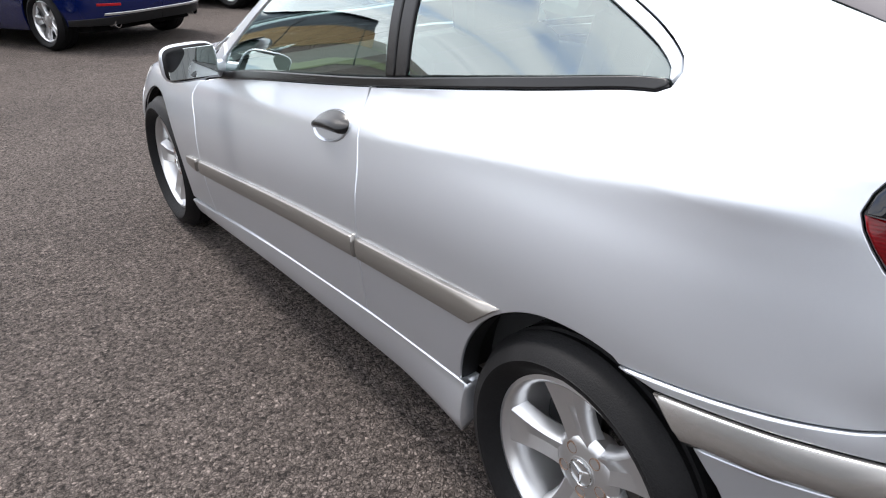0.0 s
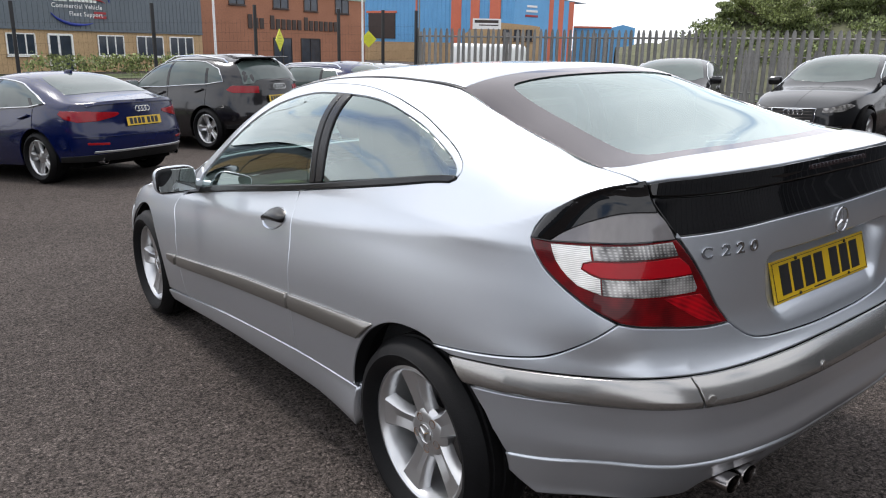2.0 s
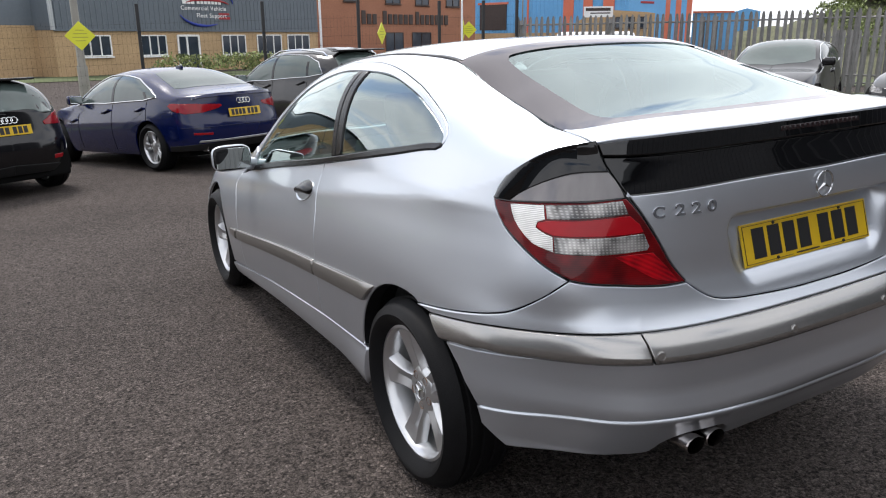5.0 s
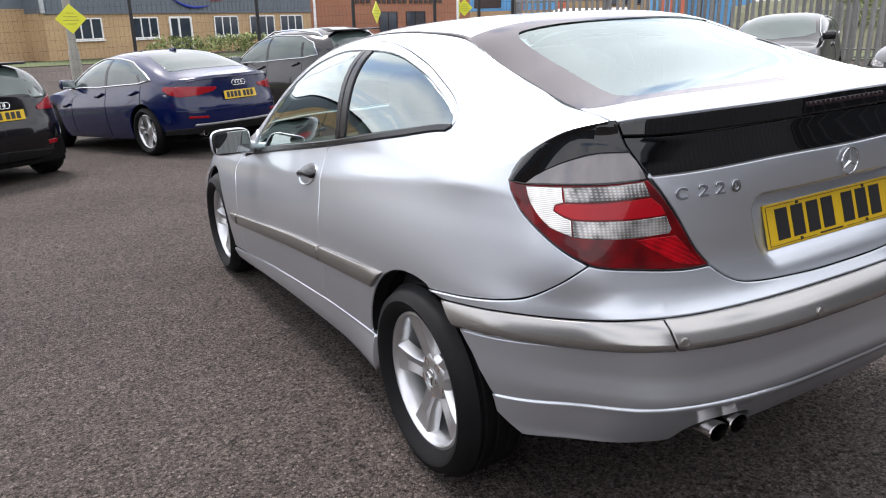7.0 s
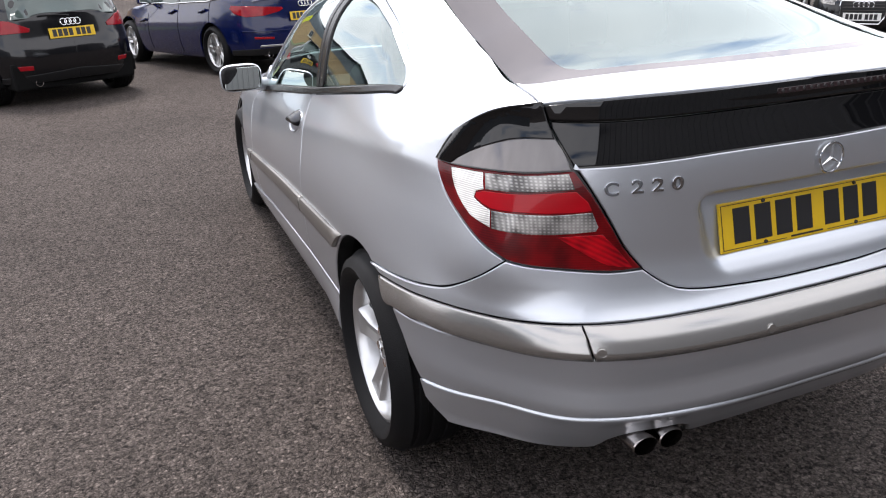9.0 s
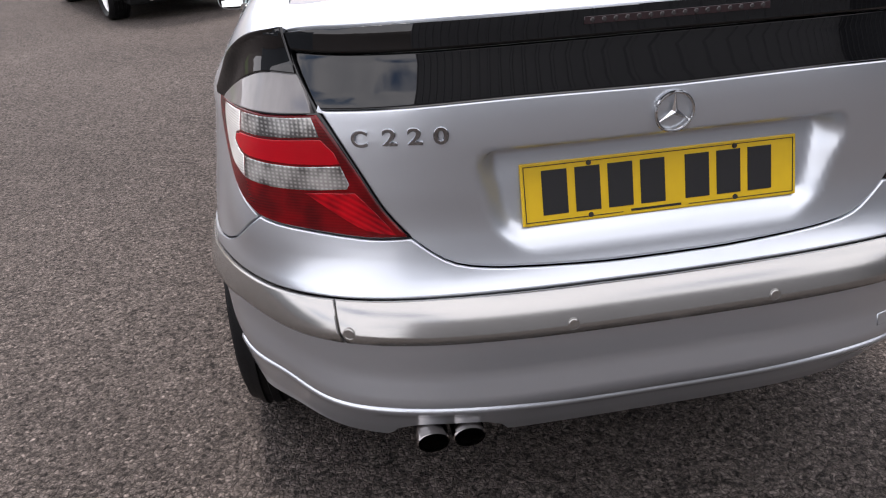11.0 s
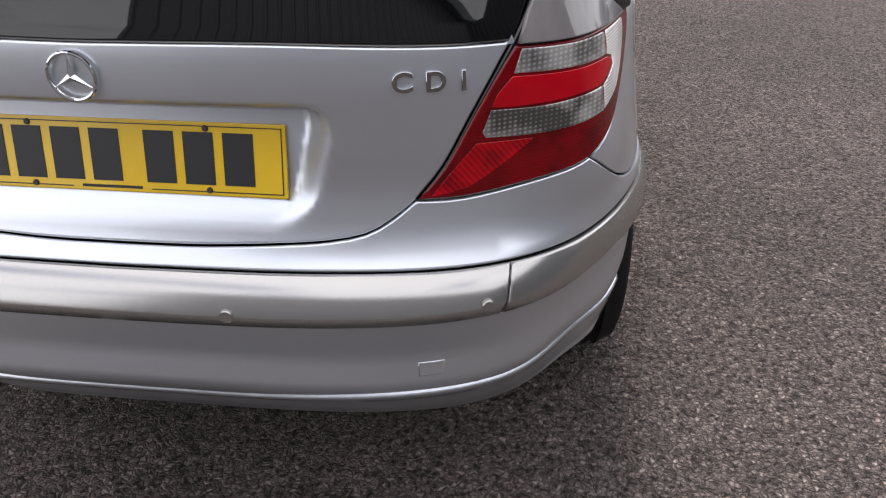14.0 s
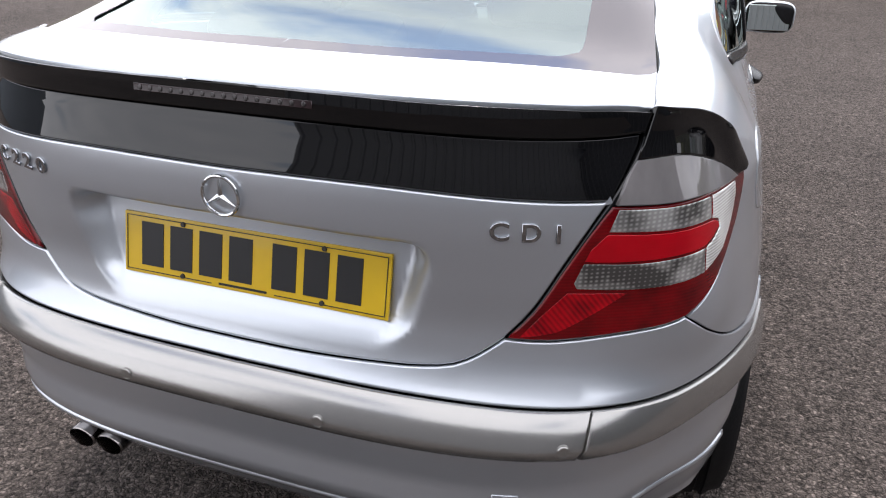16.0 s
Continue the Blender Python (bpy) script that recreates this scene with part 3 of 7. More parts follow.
# ---- the silver coupe ----
def over(skin):
    """place() for panels over roof, glass and bonnet, by x and y."""
    ss = np.linspace(0, skin.end, 3000)
    yy = skin.waterline(ss, skin.edge(ss))[1]
    order = np.argsort(yy)

    def height(x, y):
        s = np.interp(y, yy[order], ss[order])
        top = skin.edge(s)
        lo, hi = np.zeros_like(s), np.full_like(s, skin.UP)
        for _ in range(34):
            m = (lo + hi) / 2
            px = skin.surface(s, top + m)[..., 0]
            wide = px > np.abs(x)
            lo, hi = np.where(wide, m, lo), np.where(wide, hi, m)
        return skin.surface(s, top + (lo + hi) / 2)[..., 2]

    def place(x, y):
        x, y = np.asarray(x, float), np.asarray(y, float)
        e = 0.012
        z = height(x, y)
        gx = (height(x + e, y) - height(x - e, y)) / (2 * e)
        gy = (height(x, y + e) - height(x, y - e)) / (2 * e)
        n = np.stack([-gx, -gy, np.ones_like(z)], -1)
        return np.stack([x, y, z], -1), n / np.linalg.norm(n, axis=-1, keepdims=True)
    return place


def flank(skin):
    """place() for panels round the body, by s and v."""
    return lambda s, v: (skin.surface(s, v), skin.normal(s, v))


def yz(skin, *pts):
    return [skin.at("yz", y, z) for y, z in pts]


def arch(skin, yc, r, a0, a1, zc=0.315, n=28, wide=0.0):
    """Outline points on a wheel arch; angles in degrees, 0 ahead, 90 up."""
    out = []
    for a in np.radians(np.linspace(a0, a1, n)):
        q = r + wide * max(0, -math.cos(a))
        out.append(skin.at("yz", yc + q * math.cos(a), zc + q * math.sin(a)))
    return np.array(out)


def both(half):
    """A full outline from the points of its right half, which run from the middle to the middle."""
    h = np.array(half)
    return np.concatenate([h, (h * [-1, 1])[::-1]])


RUST = material("rusty_bolt", (0.20, 0.125, 0.085), rough=0.7, metal=0.3, vary=0.3, scale=60)


def wheel(parent, name, m, spokes, r_tyre, r_rim, width, out, split=False):
    """A wheel on the x axis, its face towards +x."""
    w = thing_part(name, parent, m)
    h, rr, rt = width / 2, r_rim, r_tyre
    bulge = 0.012
    prof = [(rr - 0.004, -h * 0.72), (rr + 0.006, -h * 0.9), (rr + (rt - rr) * 0.35, -h - bulge), (rr + (rt - rr) * 0.7, -h - bulge * 0.6), (rt - 0.016, -h * 0.93), (rt - 0.005, -h * 0.8)]
    for gy in (-0.62, -0.22, 0.22, 0.62):
        prof += [(rt - 0.0005, h * (gy - 0.1)), (rt - 0.007, h * (gy - 0.07)), (rt - 0.007, h * (gy + 0.07)), (rt - 0.0005, h * (gy + 0.1))]
    prof += [(rt - 0.005, h * 0.8), (rt - 0.016, h * 0.93), (rr + (rt - rr) * 0.74, h + bulge * 1.0), (rr + (rt - rr) * 0.5, h + bulge * 1.6), (rr + (rt - rr) * 0.48, h + bulge * 1.8), (rr + (rt - rr) * 0.33, h + bulge * 1.5), (rr + 0.010, h * 0.93), (rr - 0.002, h * 0.84)]
    part("tyre", lathe(prof, 72), RUBBER, w, "worn black tyre with a plain side wall", smooth=True, angle=50)
    f = h * 0.84
    barrel = [(rr - 0.002, -h * 0.8), (rr - 0.02, -h * 0.7), (rr - 0.03, 0), (rr - 0.022, f - 0.03), (rr - 0.012, f - 0.006), (rr - 0.001, f - 0.004), (rr + 0.003, f + 0.004), (rr - 0.006, f + 0.006), (rr - 0.014, f), (rr - 0.024, f - 0.03), (rr - 0.034, 0), (rr - 0.034, -h * 0.8)]
    part("rim", lathe(barrel, 72), ALLOY, w, smooth=True, angle=45)
    for k in range(spokes):
        bm = bmesh.new()
        secs = []
        for q in np.linspace(0.056, rr - 0.006, 13):
            t = q / rr
            half = (0.034 + 0.008 * (1 - t) ** 2 + 0.030 * max(0, t - 0.45) ** 1.5 / 0.41) * (rr / 0.205) * (5 / spokes) ** 0.8
            face = f - 0.006 - 0.036 * (1 - t) ** 1.2
            deep = 0.042 - 0.012 * t
            dish = 0.010 * math.sin(math.pi * min(1.0, t * 1.05))
            secs.append([bm.verts.new((x, y, q)) for x, y in ((face - deep, -half * 1.06), (face - 0.022, -half), (face - 0.003, -half * 0.76), (face, -half * 0.68), (face - dish, 0), (face, half * 0.68), (face - 0.003, half * 0.76), (face - 0.022, half), (face - deep, half * 1.06))])
        for a, b in zip(secs, secs[1:]):
            for i in range(9):
                j = (i + 1) % 9
                bm.faces.new((a[i], a[j], b[j], b[i]))
        bm.faces.new(secs[-1]); bm.faces.new(secs[0][::-1])
        bmesh.ops.recalc_face_normals(bm, faces=bm.faces[:])
        bmesh.ops.rotate(bm, verts=bm.verts[:], matrix=Euler((2 * math.pi * k / spokes + 0.28, 0, 0)).to_matrix())
        part("spoke", bm, ALLOY, w, smooth=True, angle=24)
    part("hub", lathe([(0, f - 0.0265), (0.060, f - 0.0275), (0.076, f - 0.033), (0.086, f - 0.046), (0.080, f - 0.075), (0.06, f - 0.1), (0, f - 0.1)], 40), ALLOY, w, smooth=True)
    part("hub_cap", lathe([(0, f - 0.0235), (0.030, f - 0.024), (0.0355, f - 0.0255), (0.037, f - 0.034)], 36), ALLOY, w, "round grey metal hub cap", smooth=True)
    if out:
        q = [(f - 0.0228, 0.030 * math.cos(a), 0.030 * math.sin(a)) for a in np.linspace(0, 2 * math.pi, 24, endpoint=False)]
        part("cap_ring", tube(q, 0.0018, 6, True), CHROME, w, smooth=True)
        for a in (0.5, 2.594, 4.689):
            part("cap_arm", tube([(f - 0.0228, 0, 0), (f - 0.0228, 0.029 * math.cos(a), 0.029 * math.sin(a))], [0.0045, 0.001], 6), CHROME, w)
    for k in range(5):
        a = 2 * math.pi * k / 5 + 0.28 + math.pi / 5
        b = lathe([(0, f - 0.031), (0.0085, f - 0.031), (0.0105, f - 0.0285), (0.0135, f - 0.0262), (0.0145, f - 0.030)], 16)
        bmesh.ops.translate(b, verts=b.verts[:], vec=(0, 0.054 * math.cos(a), 0.054 * math.sin(a)))
        part("wheel_bolt", b, RUST, w, "rust-brown wheel bolt", smooth=True)
    part("brake_disc", lathe([(0.05, f - 0.14), (0.14, f - 0.14), (0.142, f - 0.15), (0.142, f - 0.165), (0.05, f - 0.165)], 40), DISC, w, smooth=True, angle=30)
    part("brake_caliper", box(f - 0.19, f - 0.115, 0.075, 0.15, -0.07, 0.07, 0.012), DARK_METAL, w)
    return w


def thing_part(name, parent, m):
    """An Empty part under a thing."""
    e = new(name)
    e.empty_display_size = 0.05
    e.parent = parent
    e.matrix_basis = m
    return e


coupe = thing("parked_coupe", "silver two-door hatchback coupe parked on tarmac", "car", CAR_TILT)
C = COUPE
skin, roof_skin = flank(C), over(C)


def at_xz(x, z):
    return C.at("xz", x, z)


AR, AW = 0.362, 0.022
sill_line = [(2.34, 0.25), (1.567, 0.325), (0.787, 0.366), (0.335, 0.368)]
belt_low = [(1.93, 0.832), (1.3, 0.915), (0.715, 0.991), (0.216, 1.062), (-0.047, 1.097)]
belt_up = [(1.885, 0.862), (1.3, 0.942), (0.715, 1.014), (0.2, 1.087), (-0.058, 1.117)]
arc_out = [(-0.070, 1.110), (-0.078, 1.129), (-0.066, 1.150), (-0.006, 1.189), (0.103, 1.241), (0.229, 1.288), (0.413, 1.330), (0.638, 1.357), (0.948, 1.359), (1.15, 1.336), (1.33, 1.292), (1.55, 1.195), (1.80, 1.045), (1.95, 0.945), (2.03, 0.875)]
arc_in = [(-0.058, 1.117), (-0.052, 1.132), (-0.012, 1.160), (0.081, 1.206), (0.21, 1.257), (0.377, 1.300), (0.519, 1.321), (0.769, 1.331), (0.95, 1.325), (1.185, 1.287), (1.365, 1.222), (1.55, 1.128), (1.75, 1.005), (1.885, 0.910), (1.905, 0.862)]
door_rear = [(0.787, 0.985), (0.798, 0.93), (0.79, 0.857), (0.782, 0.73), (0.788, 0.557), (0.787, 0.467), (0.787, 0.366)]
door_front = [(2.03, 0.285), (2.055, 0.34), (2.07, 0.43), (2.085, 0.546), (2.115, 0.66), (2.17, 0.745), (2.12, 0.795)]
seam = [(-0.117, 0.660), (-0.291, 0.682), (-0.43, 0.706), (-0.51, 0.729)]
light_outer = [(0.768, 0.827), (0.841, 0.858), (0.915, 0.897), (0.978, 0.940), (1.015, 0.986), (1.024, 1.006)]
light_top = [(1.024, 1.006), (1.016, 1.031), (0.954, 1.105), (0.867, 1.196), (0.740, 1.205)]
light_inner = [(0.740, 1.205), (0.731, 1.139), (0.717, 1.100), (0.689, 1.060), (0.661, 1.026), (0.618, 0.980), (0.569, 0.923), (0.514, 0.853), (0.466, 0.804)]
light_low = [(0.466, 0.804), (0.539, 0.802), (0.649, 0.811), (0.725, 0.819), (0.768, 0.827)]
gate_low = [(0.466, 0.804), (0.425, 0.775), (0.385, 0.756), (0.330, 0.747), (0.257, 0.742), (0.120, 0.736), (0.000, 0.735)]
strip_top = [(1.285, 0.650), (1.04, 0.676), (0.868, 0.690), (0.738, 0.697), (0.62, 0.702), (0.40, 0.708), (0.2, 0.708), (0.0, 0.707)]
strip_low = [(1.205, 0.584), (0.957, 0.610), (0.80, 0.621), (0.69, 0.625), (0.59, 0.629), (0.40, 0.632), (0.2, 0.631), (0.0, 0.630)]
crease = [(1.067, 0.425), (0.868, 0.449), (0.69, 0.465), (0.525, 0.476), (0.35, 0.474), (0.17, 0.464), (0.0, 0.462)]
skirt_low = [(0.945, 0.315), (0.79, 0.328), (0.614, 0.338), (0.4, 0.345), (0.2, 0.345), (0.0, 0.345)]
glass_side = [(0.613, -0.500), (0.592, -0.350), (0.573, -0.205), (0.554, -0.035), (0.535, 0.135)]
corner_at = C.surface(0.742, C.edge(0.742))
deck_side = [(corner_at[0] + (0.613 - corner_at[0]) * q, corner_at[1] + 0.004 + (-0.504 - corner_at[1]) * q) for q in np.linspace(0, 1, 9)]
glass_low = [(0.613, -0.500), (0.582, -0.546), (0.48, -0.580), (0.25, -0.612), (0.0, -0.622)]


def topline(*pts):
    """Points given by x and y over the roof as (s, v)."""
    return [C.at("xy", x, y) for x, y in pts]


# dark inner shell, seen in the shut lines only
for sgn in (1, -1):
    o = ring(arch(C, 0, AR + 0.004, 8, 172, wide=AW), seg(*yz(C, (-0.40, 0.40), (-0.45, 0.36))), seg((0.9, 0.36), (0.0, 0.36)), seg((0.0, 0.36), (0.0, 1.03)), seg((0, 1.03), (0.66, 1.015), (1.0, 0.98), smooth=False),
             seg(*yz(C, (-0.3, 0.97), (0.8, 0.95), (1.9, 0.80), (2.5, 0.72)), smooth=False), seg(*yz(C, (2.9, 0.66), (3.2, 0.60)), smooth=False), seg((C.end, 0.60), (C.end, 0.25)), arch(C, 2.715, AR + 0.004, 10, 170)[:], seg(*yz(C, (2.30, 0.24), (0.37, 0.26)), smooth=False))
    panel("inner_shell", skin, o * [sgn, 1] if sgn > 0 else ring(o * [-1, 1]), GAP, coupe, lift=lambda s, v: -0.011 - 0.085 * (np.clip((0.44 - np.abs(s)) / 0.06, 0, 1) * np.clip((v - 0.70) / 0.05, 0, 1) * np.clip((1.0 - v) / 0.05, 0, 1)), gap=0, step=0.05, rim=0.02)

doors = {}
for sgn in (1, -1):
    flip = lambda o: o if sgn > 0 else ring(o * [-1, 1])
    o = ring(seg(*yz(C, *sill_line[2:])), arch(C, 0, AR, 8, 106, wide=AW), seg(*yz(C, *seam), (0.854, 0.768), (0.768, 0.827)), seg(*light_outer), seg(*light_top),
             seg((0.740, 1.205), *[C.at("xy", *p) for p in deck_side[1:]], smooth=False), seg(*topline(*glass_side)), seg(*topline((0.535, 0.135), (0.523, 0.45), (0.522, 0.8), (0.525, 1.1), (0.535, 1.3))),
             seg(*yz(C, (1.33, 1.292), (1.15, 1.336), (0.948, 1.359), (0.638, 1.357), (0.413, 1.330), (0.229, 1.288), (0.103, 1.241), (-0.006, 1.189), (-0.066, 1.150), (-0.078, 1.129), (-0.070, 1.107))),
             seg(*yz(C, (-0.047, 1.097), (0.216, 1.062), (0.715, 0.991), (0.787, 0.981))), seg(*yz(C, *door_rear)))
    panel("quarter_panel", skin, flip(o), SILVER, coupe, step=0.013, gap=0.0021, round_=0.0016)
    o = ring(seg(*yz(C, *arc_out)), seg(*yz(C, (2.03, 0.875), (1.93, 0.832), (1.905, 0.862)), smooth=False), seg(*yz(C, *arc_in[::-1])), seg(*yz(C, (-0.058, 1.117), (-0.070, 1.110))))
    panel("window_frame", skin, flip(o), SILVER, coupe, step=0.02, gap=0.003)
    o = ring(seg(*yz(C, *belt_low)), seg(*yz(C, (-0.047, 1.097), (-0.066, 1.108), (-0.058, 1.117))), seg(*yz(C, *belt_up[::-1])), seg(*yz(C, (1.885, 0.862), (1.905, 0.862), (1.93, 0.832)), smooth=False))
    panel("belt_trim", skin, flip(o), BLACK_TRIM, coupe, lift=0.004, gap=0.0008, step=0.02)
    arc_f = [p for p in arc_in if p[0] > 0.74]
    arc_r = [p for p in arc_in if p[0] < 0.62]
    o = ring(seg(*yz(C, (0.73, 1.331), *arc_f)), seg(*yz(C, (1.905, 0.862), (1.885, 0.862))), seg(*yz(C, *[p for p in belt_up if p[0] > 0.72], (0.73, 1.012))), seg(*yz(C, (0.73, 1.012), (0.73, 1.331))))
    w = panel("door_window", skin, flip(o), PANE, coupe, "clear side window mirroring the cloudy sky", lift=-0.006, gap=0.0005, rim=0.003, step=0.05)
    w.visible_shadow = False
    o = ring(seg(*yz(C, *arc_r, (0.625, 1.327))), seg(*yz(C, (0.625, 1.327), (0.632, 1.026))), seg(*yz(C, (0.632, 1.026), (0.2, 1.087), (-0.058, 1.117))))
    w = panel("quarter_window", skin, flip(o), PANE, coupe, "clear rear side window mirroring the cloudy sky", lift=-0.006, gap=0.0005, rim=0.003, step=0.04)
    w.visible_shadow = False
    for y0, y1, lift in ((0.722, 0.684, 0.001), (0.680, 0.632, 0.0)):
        o = ring(seg(*yz(C, (y0, 1.014 + (0.715 - y0) * 0.14), (y0, 1.330))), seg(*yz(C, (y0, 1.330), (y1, 1.329))), seg(*yz(C, (y1, 1.329), (y1, 1.014 + (0.715 - y1) * 0.14))))
        panel("door_pillar", skin, flip(o), BLACK_TRIM, coupe, lift=lift, gap=0.0008, step=0.05)
    o = ring(seg(*yz(C, *door_rear[::-1])), seg(*yz(C, (0.787, 0.981), (1.3, 0.915), (1.93, 0.832))), seg(*yz(C, (1.93, 0.832), (2.12, 0.795)), smooth=False), seg(*yz(C, *door_front[::-1])), seg(*yz(C, (2.03, 0.280), (1.567, 0.325), (0.787, 0.366))))
    doors[sgn] = door = panel("door", skin, flip(o), SILVER, coupe, "closed silver door", step=0.013, gap=0.0021, round_=0.0016)
    # front wing
    o = ring(seg(*yz(C, *door_front)), seg(*yz(C, (2.12, 0.795), (2.03, 0.875)), smooth=False), seg(C.at("yz", 2.03, 0.875), (C.at("yz", 2.25, 0.75)[0], C.edge(C.at("yz", 2.25, 0.75)[0]) + 0.10), (C.at("yz", 2.7, 0.7)[0], C.edge(C.at("yz", 2.7, 0.7)[0]) + 0.12), (C.at("yz", 3.0, 0.6)[0], C.edge(C.at("yz", 3.0, 0.6)[0]) + 0.05)),
             seg(*yz(C, (3.02, 0.70), (3.06, 0.60), (3.07, 0.45)), smooth=False), arch(C, 2.715, AR, 20, 172, wide=0.0), seg(*yz(C, (2.345, 0.255), (2.03, 0.283))))
    panel("front_wing", skin, flip(o), SILVER, coupe, step=0.025, gap=0.002, round_=0.0016)
    o = ring(seg(*yz(C, *sill_line)), seg(*yz(C, (0.335, 0.368), (0.345, 0.25), (0.36, 0.225)), smooth=False), seg(*yz(C, (0.36, 0.225), (0.8, 0.248), (1.5, 0.245), (2.30, 0.200))), seg(*yz(C, (2.30, 0.200), (2.34, 0.25)), smooth=False))
    panel("sill", skin, flip(o), SILVER, coupe, lift=lambda s, v: 0.003 + 0.008 * np.clip((0.36 - v) / 0.10, 0, 1) + 0.026 * np.clip((2.15 - np.abs(s)) / 0.33, 0, 1) ** 1.5 * np.clip((0.36 - v) / 0.10, 0, 1), rim=0.05)
    # rub strips
    for top, low, name in (([(2.235, 0.478), (2.10, 0.492)], [(2.12, 0.435), (2.225, 0.448)], "wing_strip"), ([(2.07, 0.495), (1.26, 0.566), (0.795, 0.596)], [(0.795, 0.533), (1.26, 0.504), (2.075, 0.438)], "door_strip"), ([(0.778, 0.597), (0.45, 0.618), (0.19, 0.636)], [(0.288, 0.560), (0.45, 0.552), (0.778, 0.534)], "quarter_strip")):
        o = ring(seg(*yz(C, *top)), seg(*yz(C, top[-1], low[0])), seg(*yz(C, *low)), seg(*yz(C, low[-1], top[0])))
        mid = curve(*((0.0, 0.6), (0.3, 0.589), (0.787, 0.565), (1.26, 0.535), (2.07, 0.467), (2.3, 0.45)))
        strip_at = lambda s, v, mid=mid: 0.004 + 0.013 * np.sqrt(np.clip(1 - ((v - mid(C.waterline(s, v)[1])) / 0.040) ** 2, 0, 1))
        panel(name, skin, flip(o), SIDE_STRIP, coupe, "dull bronze-grey rubbing strip", lift=strip_at, step=0.013, gap=0.001)

# rear bumper, a little proud at the wheel arches
def proud(s):
    return 0.006 * np.clip((np.abs(s) - 0.90) / 0.18, 0, 1) ** 2


bumper = panel("bumper", skin, ring(np.concatenate([seg(*strip_top[::-1]), seg((1.285, 0.650), *yz(C, *seam[:1])), seg(*yz(C, *seam), (0.854, 0.768), (0.768, 0.827)), seg(*light_low[::-1]), seg(*gate_low),
         (seg(*gate_low) * [-1, 1])[::-1], (seg(*light_low[::-1]) * [-1, 1])[::-1], (seg(*yz(C, *seam), (0.854, 0.768), (0.768, 0.827)) * [-1, 1])[::-1], (seg((1.285, 0.650), *yz(C, *seam[:1])) * [-1, 1])[::-1], (seg(*strip_top[::-1]) * [-1, 1])[::-1]])), SILVER, coupe, "silver rear bumper", lift=lambda s, v: proud(s) * np.clip((0.76 - v) / 0.06, 0, 1), step=0.025)
s_mid = curve(*[(a, (b + d) / 2) for (a, b), (c, d) in sorted(zip(strip_top, strip_low), key=lambda q: q[0][0])])
s_half = curve(*[(a, (b - d) / 2) for (a, b), (c, d) in sorted(zip(strip_top, strip_low), key=lambda q: q[0][0])])


def bulged(s, v):
    u = (v - s_mid(np.abs(s))) / (s_half(np.abs(s)) + 0.003)
    low = np.sqrt(np.clip(1 - (np.clip(-0.45 - u, 0, 1) / 0.55) ** 2, 0, 1))
    high = 1 - 0.86 * (np.clip(u + 0.45, 0, 1.45) / 1.45) ** 1.35
    return 0.002 + (0.027 - 0.010 * np.clip((np.abs(s) - 0.55) / 0.4, 0, 1)) * np.minimum(low, high) + proud(s)


cut = 0.612
st, sl = [p for p in strip_top if p[0] < cut], [p for p in strip_low if p[0] < cut - 0.02]
strip = panel("bumper_strip", skin, ring(both(np.concatenate([seg(*sl[::-1], (cut - 0.022, 0.6285)), seg((cut - 0.022, 0.6285), (cut, 0.7025)), seg((cut, 0.7025), *st)]))), STRIP, bumper, "dull bronze-grey bumper strip", lift=bulged, step=0.014, gap=0.0012)
for sgn in (1, -1):
    o = ring(seg(*[p for p in strip_top if p[0] > cut], (cut, 0.7025)), seg((cut, 0.7025), (cut - 0.022, 0.6285)), seg((cut - 0.022, 0.6285), *[p for p in strip_low[::-1] if p[0] > cut]), seg((1.205, 0.584), (1.285, 0.650)))
    panel("corner_strip", skin, o if sgn > 0 else ring(o * [-1, 1]), STRIP, bumper, "dull bronze-grey corner strip", lift=bulged, step=0.014, gap=0.0012)
o = np.concatenate([seg(*crease[::-1]), seg((1.067, 0.425), *[C.at("yz", -(AR + AW) * math.cos(a), 0.315 + (AR + AW) * math.sin(a)) for a in np.radians((26, 34))], (1.205, 0.584), smooth=False), seg(*strip_low)])
panel("bumper_skin", skin, ring(both(o)), SILVER, bumper, lift=lambda s, v: 0.001 + proud(s), step=0.03, gap=0.0008)
o = np.concatenate([seg(*skirt_low[::-1]), seg((0.945, 0.315), (1.04, 0.37), (1.067, 0.425), smooth=False), seg(*crease)])
scallop = [(0.0, 0.345), (0.2, 0.345), (0.295, 0.346), (0.312, 0.380), (0.345, 0.402), (0.41, 0.406), (0.475, 0.402), (0.515, 0.378), (0.535, 0.342), (0.614, 0.338), (0.79, 0.328), (0.945, 0.315)]
o_left = np.concatenate([seg(*scallop), seg((0.945, 0.315), (1.04, 0.37), (1.067, 0.425), smooth=False), seg(*crease)])
panel("bumper_valance", skin, ring(np.concatenate([o, (o_left * [-1, 1])[::-1]])), SILVER, bumper, lift=lambda s, v: 0.007 + proud(s), step=0.025, gap=0.0, rim=0.05, round_=0.006)

BRAKE_LENS = material("brake_lens", (0.022, 0.012, 0.013), rough=0.10, spec=0.4, vary=0.2, scale=60)
# tailgate with its sunk number plate field
recess_half = curve((0.75, 0.268), (0.80, 0.315), (0.88, 0.353), (0.925, 0.367), (0.96, 0.358))


def smooth01(q):
    q = np.clip(q, 0, 1)
    return q * q * (3 - 2 * q)


def sunk(s, v):
    t = smooth01((recess_half(v) - np.abs(s)) / 0.050) * smooth01((v - 0.755) / 0.062) * smooth01((0.959 - v) / 0.024)
    return -(0.020 + 0.034 * np.clip((v - 0.79) / 0.14, 0, 1)) * t


